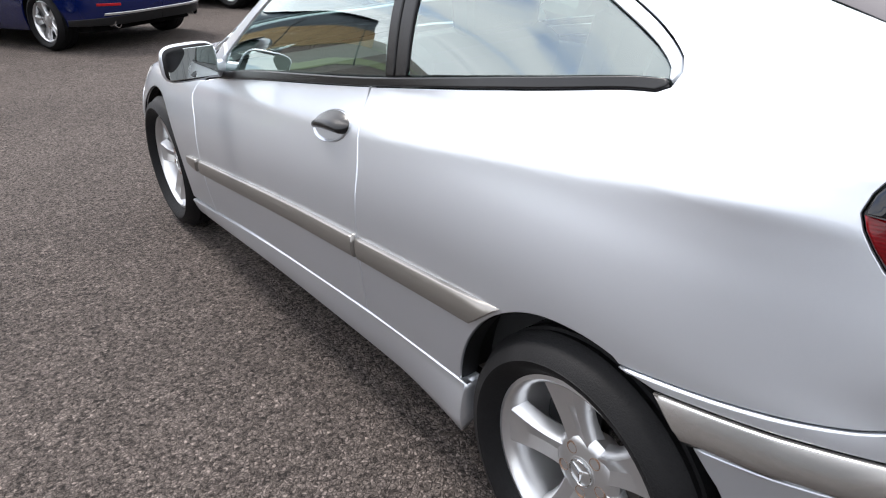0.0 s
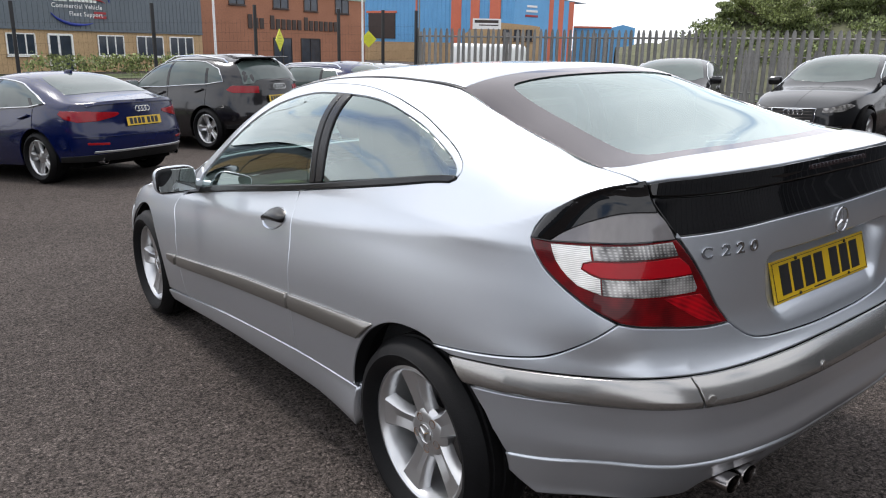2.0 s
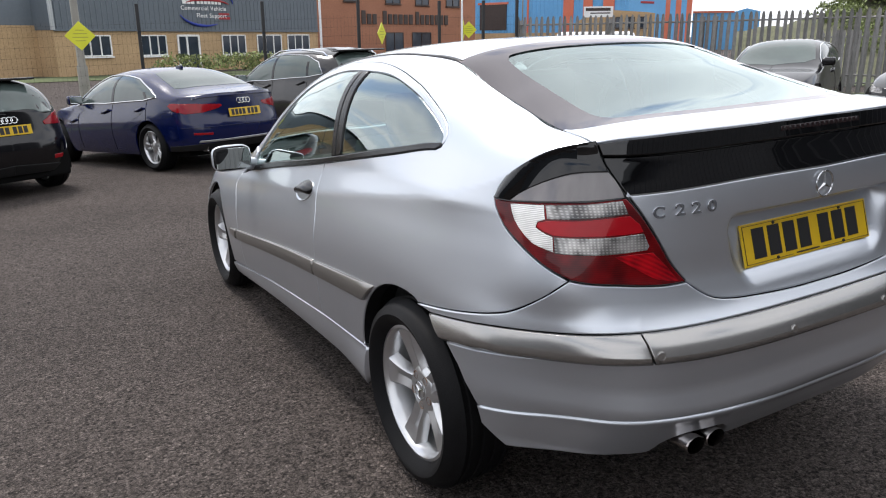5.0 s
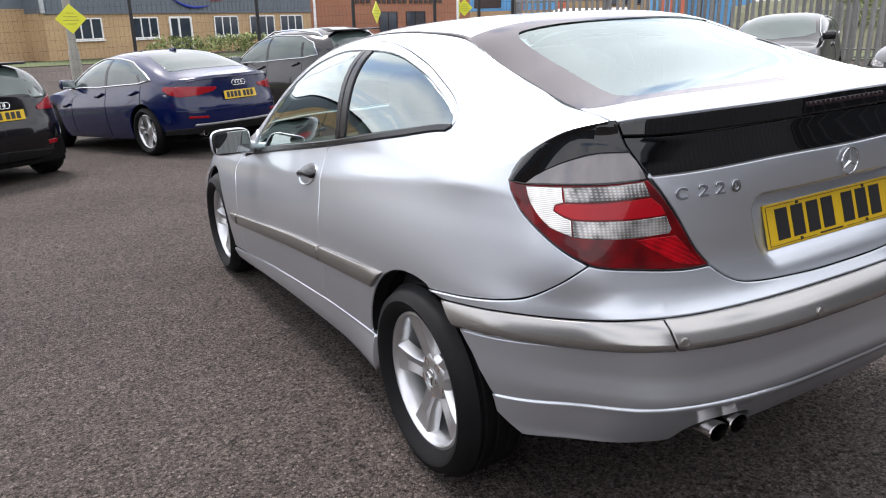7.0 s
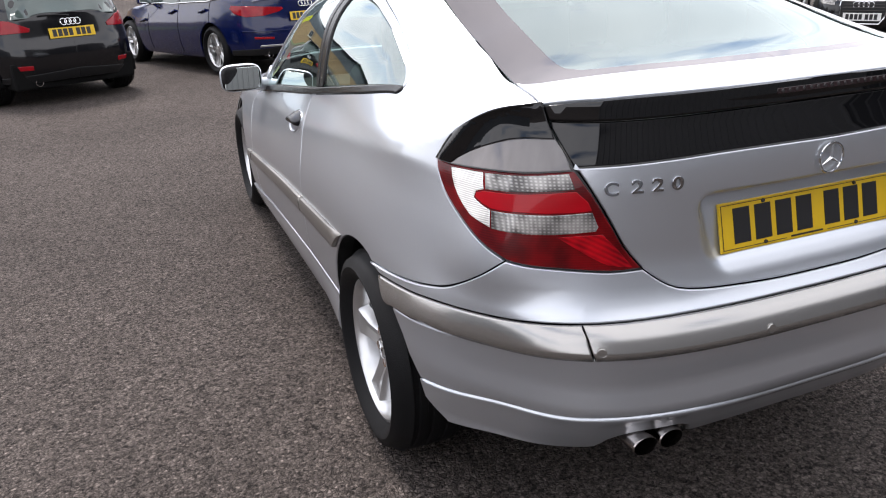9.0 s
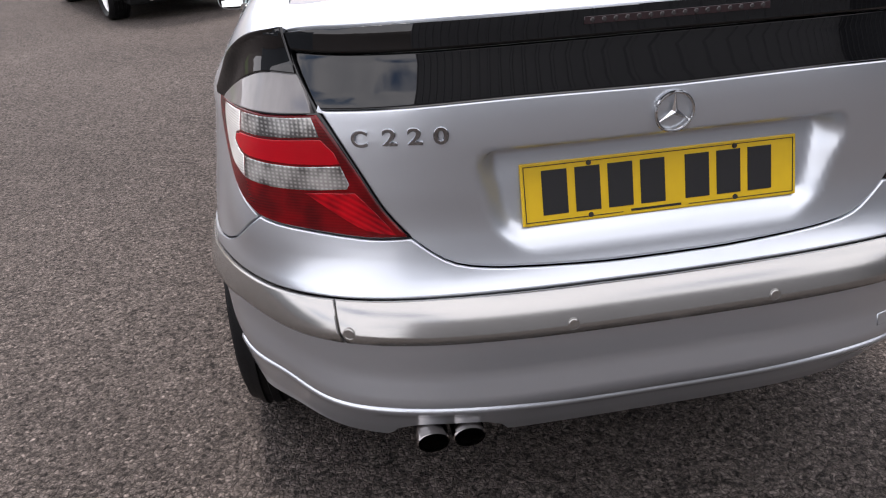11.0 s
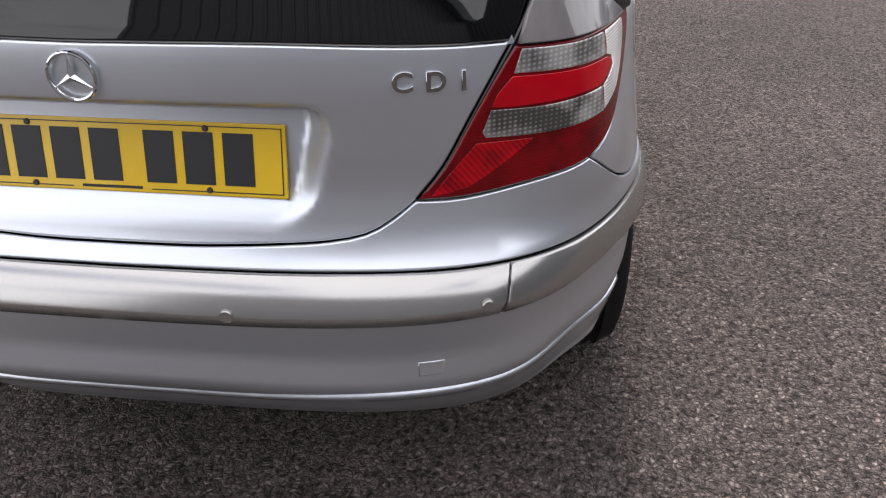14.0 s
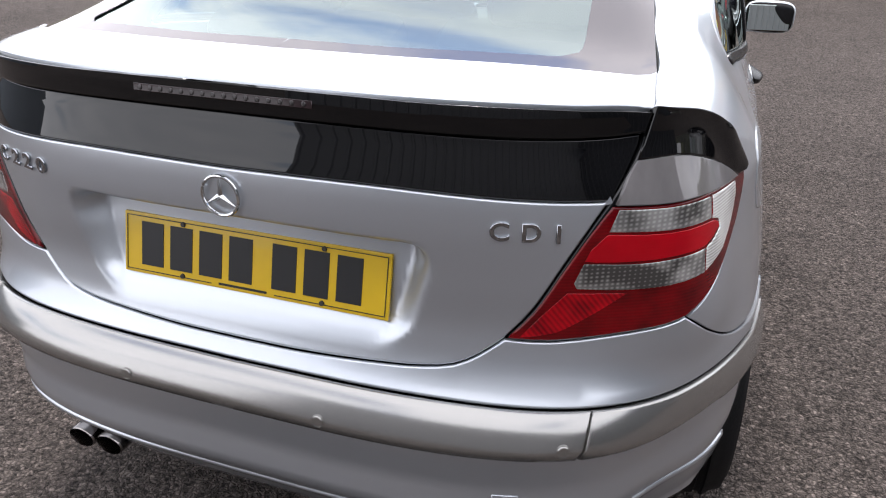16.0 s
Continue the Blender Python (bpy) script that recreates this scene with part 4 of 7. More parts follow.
gate_glass = [(0.664, 1.026), (0.591, 1.029), (0.319, 1.041), (0.000, 1.039)]
gate_side = [p for p in light_inner if p[1] <= 1.0265]
o = np.concatenate([seg(*gate_low[::-1]), seg(*gate_side[::-1]), seg(*gate_glass)])
tailgate = panel("tailgate", skin, ring(both(o)), SILVER, coupe, "closed silver tailgate", lift=sunk, step=0.0095)
band = [(0.723, 1.117), (0.617, 1.116), (0.327, 1.122), (0.000, 1.123)]
o = np.concatenate([seg(*gate_glass[::-1]), seg((0.664, 1.026), (0.689, 1.060), (0.717, 1.100), (0.723, 1.117)), seg(*band)])
panel("lower_window", skin, ring(both(o)), BLACK_GLOSS, tailgate, "black glass strip mirroring the yard", step=0.02, lift=lambda s, v: -0.006 * np.clip((v - 1.03) / 0.08, 0, 1), gap=0.001)
lip_end = [(s, float(C.edge(s)) + 0.004) for s in (0.742, 0.66, 0.58, 0.5, 0.4, 0.3, 0.2, 0.1, 0.0)]
o = np.concatenate([seg(*band[::-1]), seg((0.723, 1.117), (0.733, 1.140), lip_end[0]), seg(*lip_end)])
spoiler = panel("spoiler", skin, ring(both(o)), BLACK_GLOSS, tailgate, "gloss black spoiler lip", step=0.015, lift=lambda s, v: 0.004 + 0.006 * np.clip((v - 1.115) / 0.03, 0, 1), gap=0.0, rim=0.03)
o = ring(seg((0.18, 1.141), (-0.18, 1.141)), seg((-0.18, 1.141), (-0.18, 1.153)), seg((-0.18, 1.153), (0.18, 1.153)), seg((0.18, 1.153), (0.18, 1.141)))
brake_light = panel("brake_light", skin, o, BRAKE_LENS, spoiler, "unlit smoked high-level brake light", lift=0.0115, step=0.02, gap=0.0, round_=0.001)
LED = material("unlit_led", (0.05, 0.045, 0.045), rough=0.25, metal=0.5, vary=0.2, scale=90)
for k in range(16):
    q = -0.165 + 0.022 * k
    b = lathe([(0, -0.0012), (0.003, -0.001), (0.0042, 0.0)], 10, "y")
    ob = part("led", b, LED, brake_light, smooth=True)
    n_ = Vector(C.normal(q, 1.147))
    ob.matrix_basis = Matrix.Translation(Vector(C.surface(q, 1.147)) + n_ * 0.012) @ Vector((0, -1, 0)).rotation_difference(n_).to_matrix().to_4x4()
# deck between the lip and the rear window
lip_xy = [(C.surface(s, C.edge(s))[0], C.surface(s, C.edge(s))[1] + 0.004) for s in np.linspace(0.742, 0, 24)]
o = np.concatenate([seg((0, -0.622), *glass_low[::-1][1:]), seg((0.613, -0.500), lip_xy[0]), seg(*lip_xy)])
panel("tailgate_deck", roof_skin, ring(both(o)), SILVER, tailgate, lift=0.004, step=0.02, gap=0.001)

# tail lights
for sgn in (1, -1):
    flip = lambda o: o if sgn > 0 else ring(o * [-1, 1])
    o = ring(seg(*light_outer), seg(*light_top), seg(*light_inner), seg(*light_low))
    lamp = panel("tail_light", skin, flip(o), BLACK_GLOSS, coupe, "red and clear wraparound tail light", lift=0.001, step=0.02, gap=0.0012)
    o = ring(seg((0.766, 0.830), (0.841, 0.861), (0.913, 0.900), (0.976, 0.942), (1.013, 0.986), (1.021, 1.005)), seg((1.021, 1.005), (0.968, 1.002), (0.859, 1.008), (0.759, 1.012), (0.668, 1.019)), seg((0.663, 1.019), (0.621, 0.978), (0.572, 0.922), (0.517, 0.853), (0.471, 0.807)), seg((0.471, 0.807), (0.539, 0.805), (0.649, 0.814), (0.725, 0.822), (0.766, 0.830)))
    panel("red_lens", skin, flip(o), RED_LENS, lamp, "deep red lens", lift=0.004, step=0.02, gap=0.0004)
    arc = [(0.970, 1.004), (0.944, 1.021), (0.912, 1.039), (0.880, 1.053), (0.849, 1.064), (0.819, 1.073), (0.775, 1.080), (0.709, 1.081)]
    o = ring(seg((0.966, 1.003), *arc[1:]), seg(arc[-1], (0.691, 1.060), (0.668, 1.021)), seg((0.668, 1.021), (0.759, 1.014), (0.859, 1.009), (0.966, 1.003)))
    panel("smoked_lens", skin, flip(o), SMOKE_LENS, lamp, "grey smoked upper lens mirroring the sky", lift=lambda a, b: 0.002 + 0.009 * np.clip((1.081 - b) / 0.075, 0, 1), step=0.014, gap=0.0004, round_=0.002)
    o = ring(seg(*arc[::-1]), seg(arc[0], (1.020, 1.006)), seg((1.020, 1.006), (1.014, 1.031), (0.953, 1.101), (0.867, 1.196), (0.741, 1.202)), seg((0.741, 1.202), (0.733, 1.139), (0.719, 1.100), (0.709, 1.081)))
    eave = curve((0.660, 1.215), (0.741, 1.202), (0.865, 1.196), (0.951, 1.101), (1.012, 1.031), (1.030, 1.000))

    def brow(a, b):
        """The lens flares out to a rolled edge under the shoulder."""
        q = np.clip((eave(np.abs(a)) - b) / 0.11, 0, 1)
        return 0.0045 + 0.013 * np.clip(q / 0.28, 0, 1) ** 0.6 * (1 - smooth01((q - 0.28) / 0.72))

    panel("lamp_brow", skin, flip(o), BLACK_GLOSS, lamp, "gloss black rolled upper edge", lift=brow, step=0.007, gap=0.0004, round_=0.002)
    o = ring(seg((0.649, 0.979), (0.755, 0.970), (0.853, 0.965), (0.874, 0.959), (0.876, 0.949), (0.853, 0.939), (0.828, 0.932), (0.747, 0.932), (0.682, 0.933), (0.606, 0.939), (0.620, 0.958), (0.649, 0.979)))
    panel("stop_lens", skin, flip(o), STOP_LENS, lamp, "plain bright red bar", lift=0.0048, step=0.02, gap=0.0004, round_=0.001)
    o = ring(seg((0.572, 0.888), (0.620, 0.886), (0.668, 0.883)), seg((0.668, 0.883), (0.600, 0.845), (0.545, 0.818), (0.490, 0.810)), seg((0.490, 0.810), (0.528, 0.850), (0.572, 0.888)))
    panel("fog_lens", skin, flip(o), FOG_LENS, lamp, "bright red faceted corner", lift=0.0046, step=0.02, gap=0.0004, round_=0.001)
    o = ring(seg((0.672, 1.016), (0.758, 1.009), (0.865, 1.003)), seg((0.865, 1.003), (0.853, 0.967)), seg((0.853, 0.967), (0.755, 0.972), (0.649, 0.981)), seg((0.649, 0.981), (0.672, 1.016)))
    panel("reversing_lens", skin, flip(o), CLEAR_LENS, lamp, "clear grey faceted lens", lift=0.0055, step=0.014, gap=0.0005)
    o = ring(seg((0.866, 1.003), (0.968, 0.998)), seg((0.968, 0.998), (0.945, 0.957), (0.910, 0.925), (0.882, 0.907), (0.818, 0.890)), seg((0.818, 0.890), (0.828, 0.930)), seg((0.828, 0.930), (0.853, 0.937), (0.877, 0.948), (0.875, 0.960), (0.854, 0.967)), seg((0.854, 0.967), (0.866, 1.003)))
    panel("side_lens", skin, flip(o), SIDE_LENS, lamp, "clear ribbed side lens", lift=0.0055, step=0.012, gap=0.0005)
    o = ring(seg((0.604, 0.937), (0.682, 0.931), (0.747, 0.930), (0.828, 0.930)), seg((0.828, 0.930), (0.818, 0.889)), seg((0.818, 0.889), (0.741, 0.886), (0.661, 0.887), (0.587, 0.893)), seg((0.587, 0.893), (0.583, 0.904), (0.604, 0.937)))
    panel("indicator_lens", skin, flip(o), CLEAR_LENS, lamp, "clear grey faceted lens", lift=0.0055, step=0.014, gap=0.0005)

# rear window, roof, windscreen, bonnet
o = np.concatenate([seg(*glass_low[::-1]), seg(*glass_side), seg((0.535, 0.135), (0.45, 0.120), (0.3, 0.108), (0.0, 0.100))])
w = panel("rear_window", roof_skin, ring(both(o)), REAR_PANE, coupe, "sloping rear window mirroring the clouds", lift=-0.003, rim=0.003, step=0.05, gap=0.002)
w.visible_shadow = False
inner = np.array([(0.0, -0.575), (0.2, -0.572), (0.38, -0.547), (0.462, -0.528), (0.486, -0.500), (0.488, -0.455), (0.476, -0.35), (0.460, -0.20), (0.445, -0.07), (0.430, 0.0), (0.410, 0.028), (0.34, 0.036), (0.0, 0.034)])
outer_half = np.concatenate([seg(*glass_low[::-1]), seg(*glass_side), seg((0.535, 0.135), (0.45, 0.120), (0.3, 0.108), (0.0, 0.100))])
for sgn in (1, -1):
    o = ring(outer_half, seg(*inner[::-1]))
    panel("window_border", roof_skin, o if sgn > 0 else ring(o * [-1, 1]), FRIT, w, "dark printed window border", lift=0.0008, rim=0.001, step=0.03, gap=0.0003, round_=0.0006)
o = np.concatenate([seg((0.0, 0.104), (0.3, 0.112), (0.45, 0.124), (0.520, 0.137)), seg((0.520, 0.137), (0.508, 0.45), (0.510, 0.8), (0.513, 1.1), (0.52, 1.3)), seg((0.52, 1.3), (0.3, 1.355), (0.0, 1.37))])
panel("roof", roof_skin, ring(both(o)), SILVER, coupe, step=0.05)
for sgn in (1, -1):
    o = ring(seg((0.522, 0.120), (0.510, 0.45), (0.512, 0.8), (0.515, 1.1), (0.525, 1.32)), seg((0.525, 1.32), (0.537, 1.31)), seg((0.537, 1.31), (0.528, 1.1), (0.525, 0.8), (0.523, 0.45), (0.535, 0.138)), seg((0.535, 0.138), (0.522, 0.120)))
    panel("roof_moulding", roof_skin, o if sgn > 0 else ring(o * [-1, 1]), BLACK_TRIM, coupe, "black roof moulding", lift=0.003, step=0.02, gap=0.0003)
screen = [(0.0, 1.375), (0.3, 1.36), (0.52, 1.305), (0.60, 1.52), (0.655, 1.80), (0.68, 2.02), (0.5, 2.12), (0.0, 2.19)]
w = panel("windscreen", roof_skin, ring(both(np.concatenate([seg(*screen[:3]), seg(*screen[2:6]), seg(*screen[5:])]))), PANE, coupe, "clear windscreen", lift=-0.003, rim=0.003, step=0.06)
w.visible_shadow = False
o = np.concatenate([seg((0.0, 2.195), (0.5, 2.125), (0.68, 2.04)), seg((0.68, 2.04), (0.735, 2.25), (0.735, 2.6), (0.72, 2.9), (0.66, 3.08)), seg((0.66, 3.08), (0.62, 3.12)), seg((0.62, 3.12), (0.54, 3.24), (0.30, 3.34), (0.0, 3.37))])
panel("bonnet", roof_skin, ring(both(o)), SILVER, coupe, step=0.06)
front_s = [C.at("yz", 3.07, z)[0] for z in (0.68, 0.45, 0.25)]
o = np.concatenate([seg((C.end, 0.20), (front_s[2], 0.20)), seg((front_s[2], 0.20), (front_s[1], 0.45), (front_s[0], 0.60), smooth=False), seg((front_s[0], 0.60), (C.end, 0.60))])
o2 = o.copy(); o2[:, 0] = 2 * C.end - o[::-1, 0]; o2[:, 1] = o[::-1, 1]


def front_place(s, v):
    t = np.where(s > C.end, s - 2 * C.end, s)
    return C.surface(t, v), C.normal(np.where(np.abs(t) > C.end - 0.01, np.sign(t) * (C.end - 0.01), t), v)


front_bumper = panel("front_bumper", front_place, ring(np.concatenate([o, o2])), SILVER, coupe, step=0.06)
s_nose = C.at("yz", 2.98, 0.62)[0]
o = ring(seg((s_nose, 0.60), (2 * C.end - s_nose, 0.60)), seg((2 * C.end - s_nose, 0.60), (2 * C.end - s_nose, 1.4)), seg((2 * C.end - s_nose, 1.4), (s_nose, 1.4)), seg((s_nose, 1.4), (s_nose, 0.60)))
panel("nose_panel", front_place, o, SILVER, coupe, lift=-0.006, step=0.05, gap=0)
for sgn in (1, -1):
    o = ring(seg((front_s[0] + 0.02, 0.605), (C.end - 0.36, 0.605)), seg((C.end - 0.36, 0.605), (C.end - 0.40, 0.69)), seg((C.end - 0.40, 0.69), (front_s[0] + 0.05, 0.72)), seg((front_s[0] + 0.05, 0.72), (front_s[0] + 0.02, 0.605)))
    panel("headlight", skin, o if sgn > 0 else ring(o * [-1, 1]), CLEAR_LENS, coupe, "clear headlight", step=0.04)
o = ring(np.array([(C.end - 0.34, 0.61), (C.end + 0.34, 0.61), (C.end + 0.36, 0.70), (C.end - 0.36, 0.70)]))
panel("grille", front_place, ring(seg(*o, o[0], smooth=False)), BLACK_GLOSS, coupe, "black front grille", step=0.04)

MIRROR = material("mirror", (0.62, 0.66, 0.64), rough=0.02, metal=1.0)
# wheels, wheel houses, floor
for y, r in ((0.0, 0.315), (2.715, 0.315)):
    for sgn in (1, -1):
        m = pose(sgn * (0.755 if y == 0 else 0.728), y, 0.315) @ (Matrix.Identity(4) if sgn > 0 else pose(0, 0, 0, 0, 0, 180))
        wheel(coupe, "wheel", m, 5, 0.316, 0.222, 0.205, 1)
        bm = bmesh.new()
        prev = None
        for k in range(25):
            a = math.radians(5 + 170 * k / 24)
            row = [bm.verts.new((sgn * x, y + 0.40 * math.cos(a), 0.315 + 0.40 * math.sin(a))) for x in (0.80 if y == 0 else 0.755, 0.45)]
            if prev:
                bm.faces.new((prev[0], prev[1], row[1], row[0]))
            prev = row
        part("wheel_house", bm, BLACK_PLASTIC, coupe, smooth=True)
        bm = bmesh.new()
        rows = []
        for q, d in ((AR - 0.001, 0.0), (AR + 0.001, 0.05), (AR + 0.045, 0.055)):
            row = []
            for k in range(29):
                a = math.radians(8 + (164 * k / 28))
                rr_ = q + AW * max(0, -math.cos(a)) * (1 if y == 0 else 0)
                yy_, zz_ = y + rr_ * math.cos(a), 0.315 + rr_ * math.sin(a)
                x = float(C.surface(*C.at("yz", yy_, zz_))[0]) - 0.004 - d
                row.append(bm.verts.new((sgn * x, yy_, zz_)))
            rows.append(row)
        for p, q in zip(rows, rows[1:]):
            for k in range(28):
                bm.faces.new((p[k], p[k + 1], q[k + 1], q[k]))
        part("arch_lip", bm, BLACK_PLASTIC, coupe, "black inner edge of the wheel arch", smooth=True)
part("floor_pan", box(-0.70, 0.70, 0.35, 2.35, 0.19, 0.26, 0.02), GAP, coupe)
part("rear_floor", box(-0.55, 0.55, -0.60, 0.45, 0.42, 0.48, 0.02), GAP, coupe)
part("front_floor", box(-0.5, 0.5, 2.3, 3.3, 0.2, 0.35, 0.02), GAP, coupe)

# exhaust tips
SMOKED_METAL = material("smoked_metal", (0.30, 0.28, 0.27), rough=0.16, metal=1.0, vary=0.3, scale=30)
for x in (-0.446, -0.374):
    b = lathe([(0.0, 0.14), (0.0245, 0.14), (0.025, 0.012), (0.0275, 0.0), (0.030, 0.003), (0.029, 0.10)], 28, "y")
    for v in b.verts:
        v.co = Vector((v.co.x * 1.12 + x, v.co.y - 0.814, v.co.z * 0.82 + 0.378))
    part("exhaust_tip", b, SMOKED_METAL, coupe, "oval dark chrome exhaust tip", smooth=True, angle=40)
    b = lathe([(0.0, 0.02), (0.0248, 0.018)], 24, "y")
    for v in b.verts:
        v.co = Vector((v.co.x * 1.12 + x, v.co.y - 0.786, v.co.z * 0.82 + 0.378))
    part("exhaust_bore", b, GAP, coupe)
part("silencer", box(-0.50, 0.1, -0.66, -0.35, 0.36, 0.46, 0.04), DARK_METAL, coupe, smooth=True)

# number plate: characters become plain bars
def plate(parent, m, mat, w=0.52, h=0.111, edge_bar=None):
    pl = thing_part("number_plate", parent, m)
    part("plate", box(-w / 2, w / 2, -0.003, 0.003, -h / 2, h / 2, 0.002), mat, pl, "flat number plate")
    x = -0.222
    for k in range(7):
        if k == 4:
            x += 0.024
        part("character_bar", box(x, x + 0.046, -0.0042, -0.0028, -0.0385, 0.0405, 0.0), INK, pl)
        x += 0.0605
    return pl


pl = plate(coupe, pose(0.004, -0.7685, 0.856, -14.5), PLATE_Y)
for x in (-0.135, 0.14):
    for z in (-0.047, 0.046):
        b = lathe([(0, -0.006), (0.004, -0.006), (0.005, -0.003)], 10, "y")
        bmesh.ops.translate(b, verts=b.verts[:], vec=(x, 0, z))
        part("plate_screw", b, DARK_METAL, pl)
for x0, x1, z0, z1 in ((-0.253, 0.253, 0.0485, 0.0498), (-0.253, -0.075, -0.0498, -0.0485), (0.05, 0.253, -0.0498, -0.0485), (-0.2543, -0.253, -0.0498, 0.0498), (0.253, 0.2543, -0.0498, 0.0498)):
    part("plate_border", box(x0, x1, -0.0042, -0.003, z0, z1), INK, pl)
part("maker_line", box(-0.06, 0.035, -0.0042, -0.003, -0.0495, -0.0455), INK, pl)

# emblem: a chrome ring with three arms
def on_skin(s, v, up=0.0):
    """Pose of a small part on the skin: local x along, z up, -y out."""
    p, n = C.surface(s, v), C.normal(s, v)
    y = -Vector(n)
    z = (Vector((0, 0, 1)) - y * y.z).normalized()
    x = y.cross(z)
    return Matrix.Translation(Vector(p) + Vector(n) * up) @ Matrix((x, y, z)).transposed().to_4x4()


em = thing_part("emblem", coupe, on_skin(-0.005, 0.994, 0.006))
part("ring", tube([(0.033 * math.cos(a), 0, 0.033 * math.sin(a)) for a in np.linspace(0, 2 * math.pi, 40, endpoint=False)], 0.0028, 8, True), CHROME, em, smooth=True)
for k in range(3):
    a = math.pi / 2 + k * 2 * math.pi / 3
    d, p = Vector((math.cos(a), 0, math.sin(a))), Vector((-math.sin(a), 0, math.cos(a)))
    bm = bmesh.new()
    c0, tip, l, r = bm.verts.new((0, -0.004, 0)), bm.verts.new(d * 0.033), bm.verts.new(p * 0.006 - d * 0.003), bm.verts.new(-p * 0.006 - d * 0.003)
    bm.faces.new((c0, l, tip)); bm.faces.new((c0, tip, r))
    bmesh.ops.recalc_face_normals(bm, faces=bm.faces[:])
    part("arm", bm, CHROME, em)


def lettering(name, body, parent, m, size, mat, depth=0.002, label="", align="CENTER", weight=0.0):
    """Raised writing in the built-in font."""
    cu = bpy.data.curves.new(name, "FONT")
    cu.body, cu.size, cu.extrude, cu.align_x, cu.align_y, cu.space_character, cu.offset = body, size, depth, align, "CENTER", 1.15, weight
    cu.bevel_depth, cu.bevel_resolution = abs(weight) * 1.4, 0
    tmp = bpy.data.objects.new("tmp", cu)
    me = bpy.data.meshes.new_from_object(tmp)
    bpy.data.objects.remove(tmp)
    me.materials.clear()
    me.materials.append(mat)
    ob = new(name, me)
    ob.parent = parent
    ob.matrix_basis = m @ pose(0, 0, 0, 90)
    if label:
        ob["label"] = label
    return ob


for chars in (((0.576, "C"), (0.521, "2"), (0.476, "2"), (0.430, "0")), ((-0.482, "C"), (-0.531, "D"), (-0.573, "I"))):
    for s, ch in chars:
        letter = lettering("badge_letter", ch, coupe, on_skin(-s, 0.986 - 0.06 * max(0.0, abs(s) - 0.5), 0.002), 0.038, BADGE, 0.0010, "raised chrome badge letter", weight=0.0006)
        letter.scale.x *= {"I": 1.0, "C": 1.1, "D": 1.05}.get(ch, 1.32)

# parking sensors, towing cover, fuel flap
for s, v in ((-0.578, 0.655), (-0.196, 0.655), (0.181, 0.655), (0.565, 0.655)):
    lift = float(bulged(np.array([s]), np.array([v]))[0])
    b = lathe([(0, -0.0022), (0.0085, -0.002), (0.0098, -0.0005), (0.0108, -0.0008), (0.0112, 0.004)], 20, "y")
    ob = part("parking_sensor", b, STRIP, strip, smooth=True)
    ob.matrix_basis = on_skin(s, v, lift)
o = ring(seg((0.463, 0.511), (0.504, 0.511)), seg((0.504, 0.511), (0.506, 0.539)), seg((0.506, 0.539), (0.461, 0.539)), seg((0.461, 0.539), (0.463, 0.511)))
panel("towing_cover", skin, o, SILVER, bumper, lift=0.0035, step=0.02, gap=0.001, round_=0.002)
o = ring(seg((1.200, 1.022), (1.290, 1.010), (1.350, 0.970), (1.372, 0.915), (1.345, 0.868), (1.265, 0.858), (1.180, 0.872), (1.140, 0.895), (1.135, 0.960), (1.152, 1.008), (1.200, 1.022)))
panel("fuel_flap", skin, o, SILVER, coupe, lift=0.0025, step=0.03, gap=0.001, round_=0.003)

# door handles
for sgn in (1, -1):
    hs, hv = C.at("yz", 0.943, 0.858)
    base = thing_part("door_handle", doors[sgn], on_skin(sgn * hs, hv, 0.0) @ pose(0, 0, 0, 0, 12 * sgn))
    b = lathe([(0, 0.012), (0.040, 0.010), (0.054, 0.001), (0.058, -0.001), (0.060, 0.004)], 36, "y")
    for v in b.verts:
        v.co.x *= 1.78; v.co.z *= 0.74
    part("handle_cup", b, SILVER, base, "silver recessed handle cup", smooth=True)
    # black flap over the upper part of the oval, its lower edge falling towards the rear
    bm = bmesh.new()
    rows = []
    for t in np.linspace(-0.985, 0.985, 21):
        rearward = 0.5 - 0.5 * t * sgn
        zt = 0.046 * math.sqrt(1 - t * t)
        zb = max(-0.004 - 0.026 * rearward ** 1.6, -0.036 * math.sqrt(1 - t * t))
        deep = 0.034 * (1 - 0.9 * abs(t) ** 3)
        rows.append([bm.verts.new((t * 0.105, y_, zb + (zt - zb) * h_)) for y_, h_ in ((0.006, 0.02), (-deep * 0.55, 0.0), (-deep * 0.92, 0.10), (-deep, 0.22), (-deep * 0.93, 0.36), (-deep * 0.66, 0.52), (-deep * 0.42, 0.68), (-deep * 0.22, 0.85), (0.004, 1.0))])
    for p, q in zip(rows, rows[1:]):
        for k in range(8):
            bm.faces.new((p[k], p[k + 1], q[k + 1], q[k]))
    bmesh.ops.recalc_face_normals(bm, faces=bm.faces[:])
    part("grip", bm, BLACK_TRIM, base, "black pull handle", smooth=True, angle=70)

# door mirrors
def pillow(hx, hy, hz, n=0.55, back=None):
    """A rounded-box shell."""
    b = bmesh.new()
    bmesh.ops.create_uvsphere(b, u_segments=40, v_segments=24, radius=1)
    k = lambda q: math.copysign(abs(q) ** n, q)
    for v in b.verts:
        x, y, z = v.co
        v.co = Vector((k(x) * hx * (1 - 0.12 * max(0, y)), (k(y) if y < 0 else y) * (hy if y > 0 else (back or hy)), k(z) * hz * (1 - 0.10 * max(0, y))))
    return b


